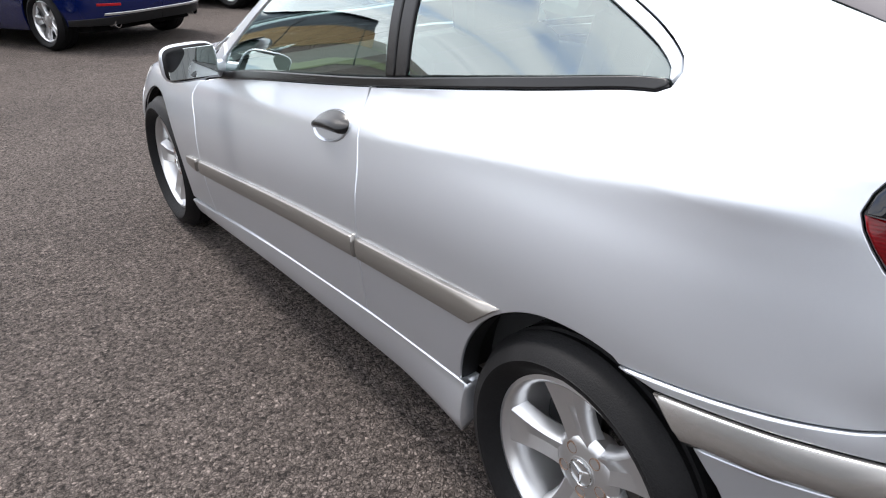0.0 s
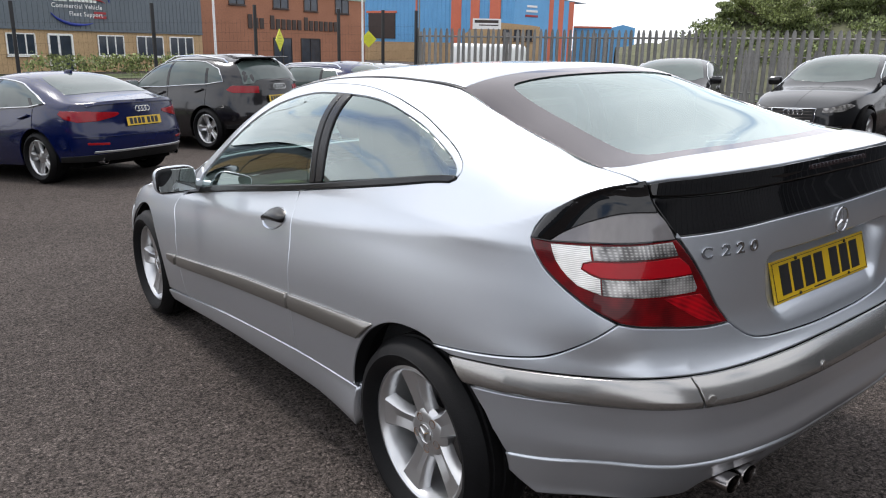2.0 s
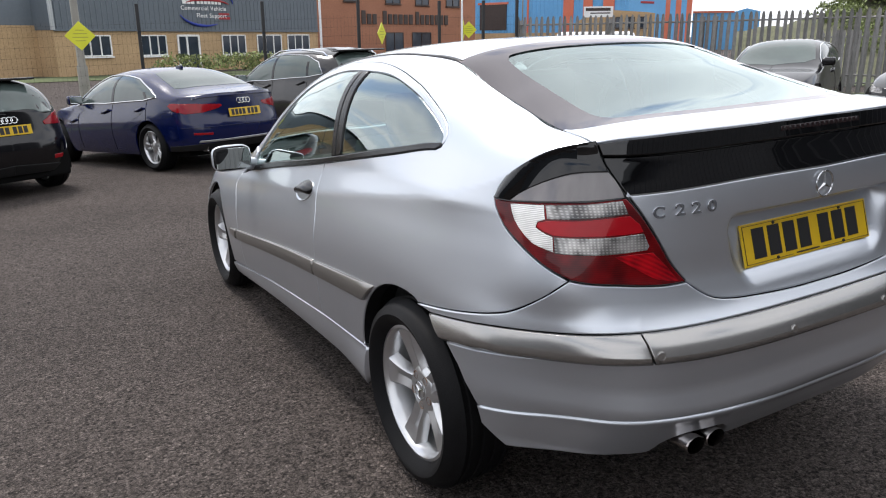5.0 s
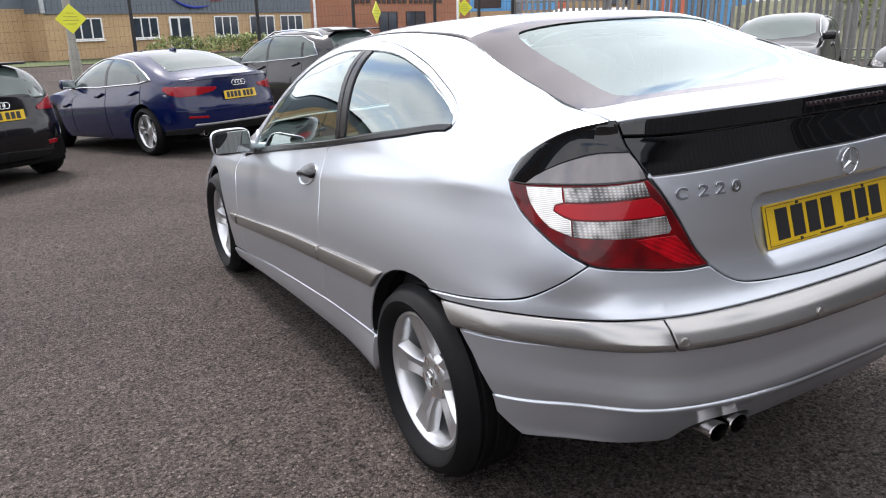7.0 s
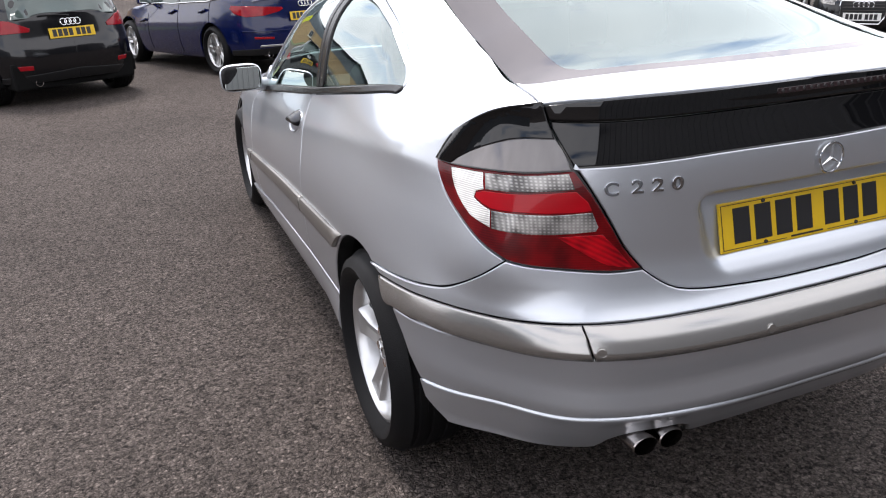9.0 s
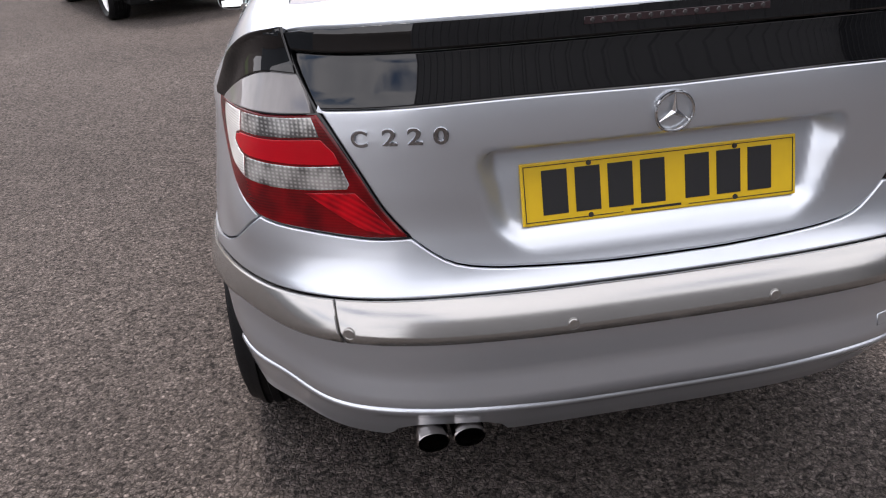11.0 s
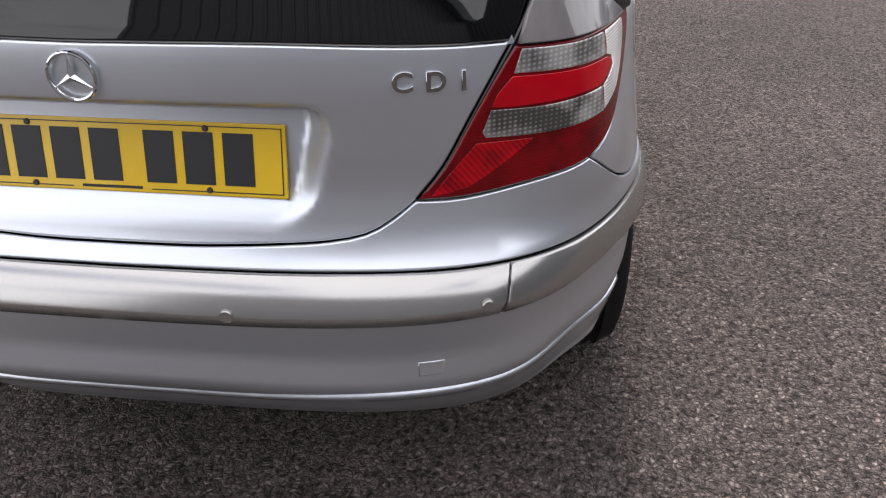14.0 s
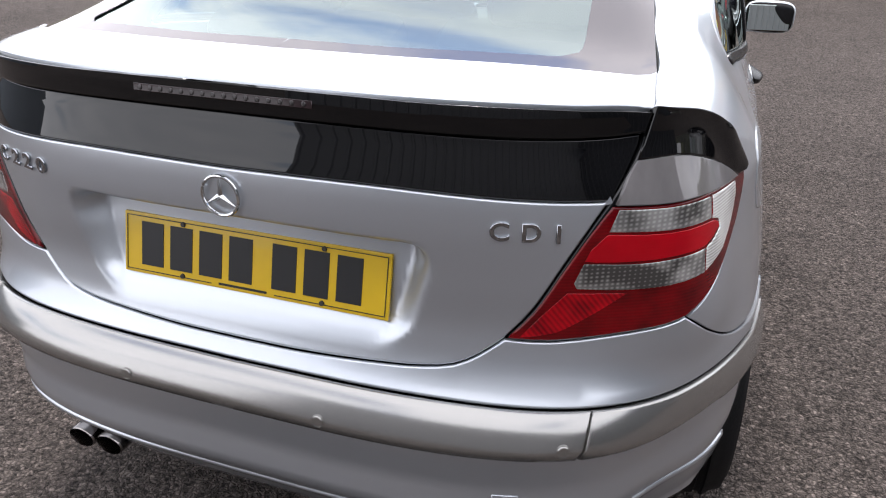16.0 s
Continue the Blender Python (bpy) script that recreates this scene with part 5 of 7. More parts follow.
for sgn in (1, -1):
    mi = thing_part("door_mirror", coupe, pose(sgn * 0.905, 1.855, 0.918, 0, 0, -sgn * 3))
    part("housing", pillow(0.102, 0.085, 0.067, 0.55, 0.02), SILVER, mi, "silver mirror housing", smooth=True, angle=80)
    part("mirror_edge", pillow(0.098, 0.02, 0.063, 0.5, 0.0235), BLACK_TRIM, mi, "black mirror surround", smooth=True, angle=80)
    gl_ = part("mirror_glass", box(-0.084, 0.084, -0.002, 0.002, -0.052, 0.052, 0.012, seg=4), MIRROR, mi, "mirror glass", smooth=True, angle=80)
    gl_.matrix_basis = pose(0, -0.028, 0, -7, 0, sgn * 9)
    foot = tube([(-sgn * 0.07, 0.03, -0.035), (-sgn * 0.12, 0.035, -0.045), (-sgn * 0.17, 0.05, -0.055)], [0.035, 0.032, 0.04], 14)
    part("mirror_foot", foot, SILVER, mi, smooth=True)
    o = ring(seg(*yz(C, (1.90, 0.862), (2.02, 0.872), (1.93, 0.955), (1.87, 0.93), (1.90, 0.862)), smooth=False))
    panel("mirror_base", skin, o if sgn > 0 else ring(o * [-1, 1]), SILVER, coupe, "silver mirror base on the door", lift=0.006, step=0.03)

# cabin
def seat(parent, x, y, z, wide=0.5, head=True):
    st_ = thing_part("car_seat", parent, pose(x, y, z))
    part("cushion", box(-wide / 2, wide / 2, -0.05, 0.48, 0.0, 0.16, 0.05, seg=3), SEAT, st_, smooth=True)
    b = box(-wide / 2, wide / 2, -0.07, 0.07, 0.0, 0.62, 0.055, seg=3)
    bmesh.ops.rotate(b, verts=b.verts[:], matrix=Euler((radians(18), 0, 0)).to_matrix())
    bmesh.ops.translate(b, verts=b.verts[:], vec=(0, 0.02, 0.12))
    part("backrest", b, SEAT, st_, smooth=True)
    if head:
        b = box(-0.13, 0.13, -0.05, 0.05, 0.0, 0.17, 0.04, seg=3)
        bmesh.ops.translate(b, verts=b.verts[:], vec=(0, -0.21, 0.72))
        part("headrest", b, SEAT, st_, smooth=True)


for x in (-0.36, 0.36):
    seat(coupe, x, 1.02, 0.34)
    seat(coupe, x * 0.9, 0.20, 0.42, 0.55)
b = box(-0.68, 0.68, 1.72, 2.12, 0.55, 0.86, 0.07, seg=3)
part("dashboard", b, CABIN, coupe, smooth=True)
part("steering_wheel", tube([Vector((0.36 + 0.185 * math.cos(a), 1.62 + 0.07 * math.sin(a), 0.80 + 0.17 * math.sin(a))) for a in np.linspace(0, 2 * math.pi, 32, endpoint=False)], 0.016, 8, True), CABIN, coupe, "dark steering wheel", smooth=True)
part("parcel_shelf", box(-0.58, 0.58, -0.55, 0.02, 0.93, 0.95, 0.008), CABIN, coupe)
part("cabin_tub", box(-0.70, 0.70, 0.42, 2.2, 0.27, 0.30, 0.01), CABIN, coupe)
for sgn in (1, -1):
    part("door_card", box(min(sgn * 0.70, sgn * 0.73), max(sgn * 0.70, sgn * 0.73), 0.05, 2.0, 0.3, 0.80, 0.01), CABIN, coupe)


# ---- other parked cars ----
def dup(w, parent, m):
    """A copy of a part with its pieces, sharing meshes."""
    made = {}
    for o in (w, *w.children_recursive):
        made[o] = o.copy()
        scene.collection.objects.link(made[o])
        made[o].parent = made.get(o.parent, parent)
    made[w].matrix_basis = m
    return made[w]


def car_skin(kind, half, ro, front, shoulder, roof, lip, lean=0.05, n_rear=3.4, n_front=4.8, rear_tuck=0.0):
    k, lr = half, ro + 0.3
    return Skin(n_rear, n_front, lr, front - 0.3, 0.3, k,
        rear=curve((0.2, lr - 0.12), (0.35, lr - 0.04), (0.5, lr), (0.62, lr), (0.75, lr - 0.03 - rear_tuck), (0.95, lr - 0.05 - rear_tuck), (1.3, lr - 0.1 - rear_tuck)),
        front=curve((0.18, front - 0.42), (0.3, front - 0.32), (0.5, front - 0.3), (0.68, front - 0.33), (0.8, front - 0.40), (1.2, front - 0.6)),
        side=curve((0.18, k * 0.92), (0.25, k * 0.955), (0.4, k * 0.985), (0.6, k), (0.74, k * 0.99), (0.88, k * 0.96), (1.0, k * 0.925), (1.2, k * 0.87)),
        sill=curve((-1.2, 0.25), (4, 0.22)), shoulder=shoulder, lip=lip, roof=roof,
        lean_in=curve((-1.2, lean * 0.5), (0.0, lean), (1.2, lean), (2.4, 0.02), (4, 0.01)),
        rise=curve((-1.2, 0.5), (-0.3, 0.62), (0.3, 0.8), (1.2, 0.8), (2.0, 0.7), (2.6, 0.6), (4, 0.6)),
        crown=curve((-1.2, 0.8), (0.0, 0.78), (1.2, 0.78), (2.0, 0.76), (2.6, 0.7), (4, 0.6)), bulge=0.0)


def side_line(k, *pts):
    return seg(*[k.at("yz", y, z) for y, z in pts], smooth=False)


TINT = material("car_window", (0.060, 0.080, 0.074), rough=0.05, spec=0.5, coat=0.2, vary=0.2, scale=2)


def car(name, label, paint, k, base, wb, r, m, side, backlight, lamps, plate_mat, plate_at, facing=False, chrome_line=True, spokes=5, doors=(), rails=False, tips=(), lamp_out=0.0, roof_end=None):
    """A parked car on a skin k. side: outline of the side windows in y, z; backlight: half outline of the rear window in x, y."""
    top = thing(name, label, "car", m, "parked cars")
    on, upon = flank(k), over(k)
    ar = r + 0.045
    for sgn in (1, -1):
        fl = lambda o: o if sgn > 0 else ring(o * [-1, 1])
        s_all = np.linspace(0, k.end, 60)
        crest = np.stack([s_all, k.edge(s_all) + k.UP], 1)[::-1]
        low = 0.24
        o = ring(seg((0, base), (k.at("yz", -ar - 0.02, 0.3)[0], base - 0.03), smooth=False), arch(k, 0, ar, 172, 8, zc=r, n=16), side_line(k, (ar + 0.01, 0.22), (wb - ar - 0.01, 0.20)), arch(k, wb, ar, 172, 8, zc=r, n=16), seg((k.at("yz", wb + ar + 0.02, 0.3)[0], low), (k.end, low)), seg((k.end, low), (k.end, float(k.edge(k.end)) + k.UP)), crest, seg((0, float(k.edge(0.0)) + k.UP), (0, base)))
        panel("body_side", on, fl(o), paint, top, gap=0, step=0.055, rim=0.02)
        # bumper and sill underside in black plastic
        o = ring(seg((0, base + 0.10), (k.at("yz", -ar - 0.06, 0.45)[0], base + 0.04), smooth=False), seg((k.at("yz", -ar - 0.06, 0.45)[0], base - 0.03), (0, base - 0.02), smooth=False), seg((0, base - 0.02), (0, base + 0.10)))
        panel("rear_valance", on, fl(o), BLACK_PLASTIC, top, lift=0.006, step=0.08)
        # side windows with pillars
        o = ring(seg(*[k.at("yz", y, z) for y, z in side], k.at("yz", *side[0]), smooth=False))
        sw = panel("side_window", on, fl(o), TINT, top, "dark tinted side window", lift=0.003, step=0.08)
        if chrome_line:
            q = np.array([k.at("yz", y, z) for y, z in side])
            pts = [k.surface(sgn * s, v) + k.normal(sgn * s, v) * 0.008 for s, v in seg(*q, q[0], smooth=False, step=0.1)]
            part("chrome_line", tube(pts, 0.009, 6, True), CHROME, top, "thin chrome window surround", smooth=True)
        for y0, y1, z0, z1 in doors:
            if z1 > 0.95:
                o = ring(side_line(k, (y0 - 0.035, z0), (y0 + 0.035, z0)), side_line(k, (y0 + 0.035, z0), (y1 + 0.03, z1)), side_line(k, (y1 + 0.03, z1), (y1 - 0.03, z1)), side_line(k, (y1 - 0.03, z1), (y0 - 0.035, z0)))
                panel("door_pillar", on, fl(o), BLACK_GLOSS, sw, lift=0.006, step=0.08)
            pts = [k.surface(sgn * s, v) + k.normal(sgn * s, v) * 0.0015 for s, v in side_line(k, (y0, z0 - 0.01), (y0 + 0.01, 0.6), (y0 - 0.02, 0.27))]
            part("shut_line", tube(pts, 0.003, 4), GAP, top)
            s, v = k.at("yz", y0 + 0.17, z0 - 0.115)
            b = box(-0.1, 0.1, -0.035, 0.0, -0.014, 0.014, 0.01)
            ob = part("door_handle", b, paint, top, smooth=True)
            p, nn = k.surface(sgn * s, v), k.normal(sgn * s, v)
            ob.matrix_basis = Matrix.Translation(Vector(p)) @ Vector((0, -1, 0)).rotation_difference(Vector(nn)).to_matrix().to_4x4()
        # mirrors
        fy = max(p[0] for p in side) - 0.12
        bz = side[0][1] + 0.05
        s, v = k.at("yz", fy, bz)
        x = float(k.surface(s, v)[0]) + 0.10
        b = box(-0.11, 0.11, -0.05, 0.06, -0.07, 0.07, 0.045, seg=3)
        ob = part("door_mirror", b, paint, top, smooth=True)
        ob.matrix_basis = pose(sgn * x, fy, bz + 0.04)
        ob2 = part("mirror_glass", box(-0.095, 0.095, -0.056, -0.051, -0.055, 0.055, 0.002), CHROME, ob)
        # lamps
        for nm, mat, pts, lift in lamps:
            o = ring(seg(*pts, pts[0], smooth=False))
            panel(nm, on, fl(o), mat, top, lift=lift, step=0.05, gap=0.001)
        if rails:
            q = [(0.74 * k.surface(0.0, 0)[0] + sgn * rails, y, float(upon(np.array([rails]), np.array([y]))[0][0, 2]) + dz) for y, dz in ((-0.35, 0.0), (-0.25, 0.05), (0.4, 0.055), (1.0, 0.05), (1.3, 0.0))]
            part("roof_rail", tube(q, 0.016, 8), CHROME, top, "satin metal roof rail", smooth=True)
    if backlight:
        o = np.concatenate([seg(backlight[i], backlight[i + 1]) for i in range(len(backlight) - 1)])
        panel("rear_window", upon, ring(both(o)), TINT, top, "dark tinted rear window", lift=0.004, step=0.08)
    fw = [p for p in (roof_end or [])]
    if fw:
        o = np.concatenate([seg(fw[i], fw[i + 1]) for i in range(len(fw) - 1)])
        panel("windscreen", upon, ring(both(o)), TINT, top, "dark windscreen mirroring the sky", lift=0.004, step=0.08)
    w = None
    for y in (0.0, wb):
        for sgn in (1, -1):
            mm = pose(sgn * (float(k.side(0.4)) - 0.125), y, r) @ (Matrix.Identity(4) if sgn > 0 else pose(0, 0, 0, 0, 0, 180))
            if w is None:
                w = wheel(top, "wheel", mm, spokes, r, r * 0.69, 0.225, 0)
            else:
                dup(w, top, mm)
    part("underside", box(-0.7, 0.7, -0.6, wb + 0.5, 0.2, 0.5, 0.03), GAP, top)
    for sgn in (1, -1):
        for y in (0.0, wb):
            bm = bmesh.new()
            prev = None
            for j in range(13):
                a = math.radians(-10 + 200 * j / 12)
                row = [bm.verts.new((sgn * x, y + (ar + 0.02) * math.cos(a), r + (ar + 0.02) * math.sin(a))) for x in (float(k.side(0.45)) - 0.03, 0.45)]
                if prev:
                    bm.faces.new((prev[0], prev[1], row[1], row[0]))
                prev = row
            part("wheel_house", bm, GAP, top, smooth=True)
    if plate_at:
        y_, z_ = plate_at
        if facing:
            plate(top, pose(0, y_, z_) @ pose(0, 0, 0, 0, 0, 180), plate_mat)
        else:
            plate(top, pose(0, y_, z_, -8), plate_mat)
    for x, z in tips:
        y_ = float(k.waterline(np.array(k.at("xz", abs(x), z)[0]), np.array(z))[1])
        b = lathe([(0, 0.06), (0.033, 0.06), (0.036, 0.0), (0.041, 0.0), (0.041, 0.12)], 20, "y")
        bmesh.ops.translate(b, verts=b.verts[:], vec=(x, y_ - 0.015, z))
        part("exhaust_tip", b, CHROME, top, smooth=True)
    return top, k


def rings4(parent, m, q=0.045):
    """The maker's sign as four plain rings."""
    e = thing_part("emblem", parent, m)
    for i in range(4):
        part("ring", tube([((i - 1.5) * q * 1.45 + q * math.cos(a), 0, q * math.sin(a)) for a in np.linspace(0, 2 * math.pi, 20, endpoint=False)], 0.006, 6, True), CHROME, e, smooth=True)


def stand(x, y, heading):
    """The pose of a car whose rear axle's middle stands at x, y of the sloping yard, heading in degrees from +x."""
    return CAR_TILT @ pose(x, y, -float(dip(x - 1.5)), 0, 0, heading - 90)


NAVY = material("navy_paint", (0.002, 0.006, 0.045), rough=0.16, metal=0.0, spec=0.35, coat=0.4, vary=0.05, scale=3)
JET = material("black_paint", (0.004, 0.004, 0.005), rough=0.14, metal=0.0, spec=0.4, coat=0.3, vary=0.05, scale=3)
CHARCOAL = material("charcoal_paint", (0.010, 0.009, 0.010), rough=0.18, metal=0.1, spec=0.4, coat=0.5, vary=0.05, scale=3)
GREYPAINT = material("grey_paint", (0.10, 0.105, 0.115), rough=0.28, metal=0.6, coat=1.0, vary=0.05, scale=3)
DARK_RED = material("dark_red_lens", (0.24, 0.003, 0.008), rough=0.1, spec=0.3, coat=0.2, vary=0.15, scale=20)

# saloon
SALOON = car_skin("saloon", 0.915, 1.03, 3.68,
    curve((-1.1, 0.99), (0, 0.97), (1.2, 0.93), (2.2, 0.88), (3.0, 0.82), (3.7, 0.66)),
    curve((-1.1, 1.03), (-0.85, 1.06), (-0.5, 1.115), (-0.1, 1.26), (0.35, 1.385), (0.9, 1.43), (1.35, 1.40), (1.75, 1.29), (2.2, 1.06), (2.42, 0.985), (3.0, 0.90), (3.5, 0.76), (3.7, 0.66)),
    curve((0, 1.045), (0.5, 1.035), (0.75, 0.99), (0.9, 0.96)))
saloon_side = [(2.12, 0.915), (1.2, 0.945), (0.1, 0.985), (-0.22, 1.02), (0.0, 1.13), (0.35, 1.27), (0.9, 1.335), (1.3, 1.325), (1.6, 1.24), (1.95, 1.04)]
saloon_back = [(0, -0.43), (0.5, -0.40), (0.62, -0.34), (0.56, 0.05), (0.50, 0.30), (0, 0.36)]
saloon_screen = [(0, 1.42), (0.5, 1.36), (0.58, 1.62), (0.66, 2.05), (0.5, 2.22), (0, 2.32)]
tail = lambda z0, z1, a, b: [(a, z0), (b, z0 + 0.02), (b + 0.03, z1), (a - 0.04, z1 - 0.01)]
blue_saloon, k = car("parked_saloon", "dark blue four-door saloon with five-spoke alloy wheels", NAVY, SALOON, 0.32, 2.82, 0.335, stand(0.50, 9.45, 112), saloon_side, saloon_back,
    [("tail_light", DARK_RED, [(0.40, 0.845), (0.62, 0.80), (0.86, 0.79), (1.05, 0.83), (1.16, 0.90), (1.12, 0.935), (0.75, 0.925), (0.36, 0.90), (0.34, 0.875)], 0.006), ("reflector", DARK_RED, [(0.52, 0.50), (0.78, 0.51), (0.78, 0.54), (0.52, 0.53)], 0.006)],
    PLATE_Y, (-1.025, 0.775), doors=((0.98, 0.92, 0.945, 1.335), (2.02, 2.0, 0.80, 0.90), (0.02, 0.12, 0.975, 1.10)), tips=((-0.55, 0.30), (0.55, 0.30)), roof_end=saloon_screen)
rings4(blue_saloon, pose(0, -1.015, 0.925, -10), 0.034)
part("aerial", box(-0.02, 0.02, 0.38, 0.52, 1.385, 1.44, 0.012), NAVY, blue_saloon, "small roof aerial fin", smooth=True)
o = ring(seg((-0.60, 0.955), (0.60, 0.955)), seg((0.60, 0.955), (0.60, 0.962)), seg((0.60, 0.962), (-0.60, 0.962)), seg((-0.60, 0.962), (-0.60, 0.955)))
panel("boot_line", flank(SALOON), o, GAP, blue_saloon, lift=0.001, step=0.05, gap=0)

# boot edge, bumper crease and grey diffuser
o = ring(seg((-0.78, 0.985), (-0.5, 1.012), (0.5, 1.012), (0.78, 0.985)), seg((0.78, 0.985), (0.76, 0.972)), seg((0.76, 0.972), (0.5, 0.995), (-0.5, 0.995), (-0.76, 0.972)), seg((-0.76, 0.972), (-0.78, 0.985)))
panel("boot_lip", flank(SALOON), o, NAVY, blue_saloon, lift=0.016, step=0.04, gap=0, rim=0.02)
o = ring(seg((-0.95, 0.60), (0.95, 0.60)), seg((0.95, 0.60), (0.95, 0.612)), seg((0.95, 0.612), (-0.95, 0.612)), seg((-0.95, 0.612), (-0.95, 0.60)))
panel("bumper_crease", flank(SALOON), o, NAVY, blue_saloon, lift=0.007, step=0.05, gap=0)
o = ring(seg((-0.72, 0.405), (0.72, 0.405)), seg((0.72, 0.405), (0.70, 0.43)), seg((0.70, 0.43), (-0.70, 0.43)), seg((-0.70, 0.43), (-0.72, 0.405)))
panel("diffuser_strip", flank(SALOON), o, ALLOY, blue_saloon, "satin silver diffuser strip", lift=0.012, step=0.05, gap=0)

# small hatchback seen from behind
HATCH = car_skin("hatch", 0.87, 0.72, 3.22,
    curve((-0.8, 0.96), (0, 0.95), (1.2, 0.92), (2.0, 0.88), (2.7, 0.80), (3.2, 0.64)),
    curve((-0.8, 0.98), (-0.66, 1.02), (-0.5, 1.22), (-0.3, 1.36), (0.0, 1.40), (0.5, 1.42), (1.0, 1.405), (1.35, 1.32), (1.8, 1.08), (2.02, 0.97), (2.6, 0.88), (3.0, 0.76), (3.22, 0.64)),
    curve((0, 0.985), (0.5, 0.98), (0.75, 0.95), (0.85, 0.94)))
hatch_side = [(1.85, 0.93), (1.0, 0.95), (0.1, 0.985), (-0.12, 1.03), (0.05, 1.24), (0.4, 1.315), (0.9, 1.32), (1.2, 1.27), (1.6, 1.08)]
hatch_back = [(0, -0.665), (0.55, -0.63), (0.60, -0.55), (0.52, -0.33), (0, -0.30)]
hatch_screen = [(0, 1.06), (0.48, 1.02), (0.56, 1.3), (0.63, 1.72), (0.5, 1.86), (0, 1.94)]
hatch, k = car("parked_hatchback", "black three-door hatchback seen from behind", JET, HATCH, 0.30, 2.47, 0.31, stand(-2.30, 8.5, 116), hatch_side, hatch_back,
    [("tail_light", DARK_RED, [(0.46, 0.83), (0.82, 0.815), (1.00, 0.86), (1.02, 0.92), (0.93, 0.985), (0.66, 0.955), (0.45, 0.87)], 0.010), ("reflector", DARK_RED, [(0.50, 0.42), (0.68, 0.42), (0.68, 0.47), (0.50, 0.47)], 0.006)],
    PLATE_Y, (-0.705, 0.80), chrome_line=False, doors=((0.75, 0.70, 0.955, 1.32),), tips=((-0.45, 0.27),), roof_end=hatch_screen)
rings4(hatch, pose(0, -0.705, 0.915, -10), 0.036)
part("rear_wiper", tube([(0.0, -0.70, 0.985), (-0.15, -0.695, 1.0), (-0.33, -0.68, 1.0)], 0.009, 6), BLACK_PLASTIC, hatch, "black rear wiper", smooth=True)
part("roof_spoiler", box(-0.52, 0.52, -0.46, -0.24, 1.355, 1.385, 0.012), JET, hatch, "black roof spoiler", smooth=True)

# off-roader
SUV = car_skin("suv", 0.945, 0.93, 3.70,
    curve((-1.0, 1.10), (0, 1.08), (1.2, 1.05), (2.2, 1.02), (3.0, 0.97), (3.7, 0.78)),
    curve((-1.0, 1.14), (-0.86, 1.16), (-0.70, 1.38), (-0.52, 1.53), (-0.2, 1.61), (0.5, 1.645), (1.1, 1.63), (1.5, 1.54), (2.05, 1.22), (2.3, 1.10), (3.0, 1.02), (3.5, 0.9), (3.7, 0.78)),
    curve((0, 1.14), (0.5, 1.13), (0.8, 1.10)))
suv_side = [(2.02, 1.06), (1.2, 1.09), (0.0, 1.13), (-0.40, 1.17), (-0.25, 1.38), (0.1, 1.50), (0.6, 1.53), (1.15, 1.52), (1.45, 1.42), (1.8, 1.22)]
suv_back = [(0, -0.84), (0.58, -0.80), (0.64, -0.70), (0.56, -0.50), (0, -0.46)]
suv, k = car("parked_off_roader", "black five-door off-roader with roof rails", CHARCOAL, SUV, 0.40, 2.81, 0.365, stand(3.55, 11.5, 110), suv_side, suv_back,
    [("tail_light", DARK_RED, [(0.45, 0.96), (0.95, 0.98), (1.08, 1.03), (0.95, 1.10), (0.45, 1.08)], 0.008)], PLATE_Y, (-0.92, 0.86), doors=((0.98, 0.93, 1.10, 1.52), (-0.02, 0.0, 1.14, 1.40)), rails=0.60, tips=((-0.5, 0.33),), roof_end=[(0, 1.14), (0.52, 1.10), (0.6, 1.4), (0.7, 1.95), (0.5, 2.1), (0, 2.2)])
rings4(suv, pose(0, -0.93, 1.06, -10))
part("roof_spoiler", box(-0.55, 0.55, -0.66, -0.40, 1.545, 1.575, 0.012), CHARCOAL, suv, smooth=True)

# estate and far grey car, only roofs show
ESTATE = car_skin("estate", 0.91, 1.03, 3.66,
    curve((-1.1, 0.98), (0, 0.96), (1.2, 0.93), (2.2, 0.88), (3.0, 0.82), (3.7, 0.66)),
    curve((-1.1, 1.02), (-0.92, 1.08), (-0.6, 1.33), (-0.3, 1.42), (0.3, 1.45), (0.9, 1.455), (1.35, 1.42), (1.75, 1.30), (2.2, 1.06), (2.42, 0.985), (3.0, 0.90), (3.66, 0.66)),
    curve((0, 1.02), (0.5, 1.01), (0.75, 0.97), (0.9, 0.95)))
estate_side = [(2.12, 0.935), (1.2, 0.955), (0.1, 0.985), (-0.55, 1.03), (-0.30, 1.27), (0.2, 1.34), (0.9, 1.36), (1.3, 1.345), (1.6, 1.25), (1.95, 1.05)]
estate_back = [(0, -0.9), (0.55, -0.86), (0.6, -0.78), (0.52, -0.55), (0, -0.5)]
estate_lamps = [("tail_light", DARK_RED, [(0.42, 0.80), (1.0, 0.84), (1.0, 0.93), (0.42, 0.91)], 0.006)]
estate, k = car("parked_estate", "dark blue estate car with chrome window line", NAVY, ESTATE, 0.32, 2.81, 0.33, stand(6.05, 12.0, 110), estate_side, estate_back, estate_lamps, PLATE_Y, (-1.02, 0.80), doors=((0.98, 0.92, 0.96, 1.36), (-0.02, 0.02, 1.0, 1.30)), rails=0.58, roof_end=saloon_screen)
far_grey, k = car("parked_saloon", "light grey saloon beyond the row of cars", GREYPAINT, SALOON, 0.32, 2.82, 0.33, stand(8.2, 12.6, 110), saloon_side, saloon_back, estate_lamps, PLATE_Y, (-1.02, 0.80), doors=((0.98, 0.92, 0.945, 1.335),), roof_end=saloon_screen)

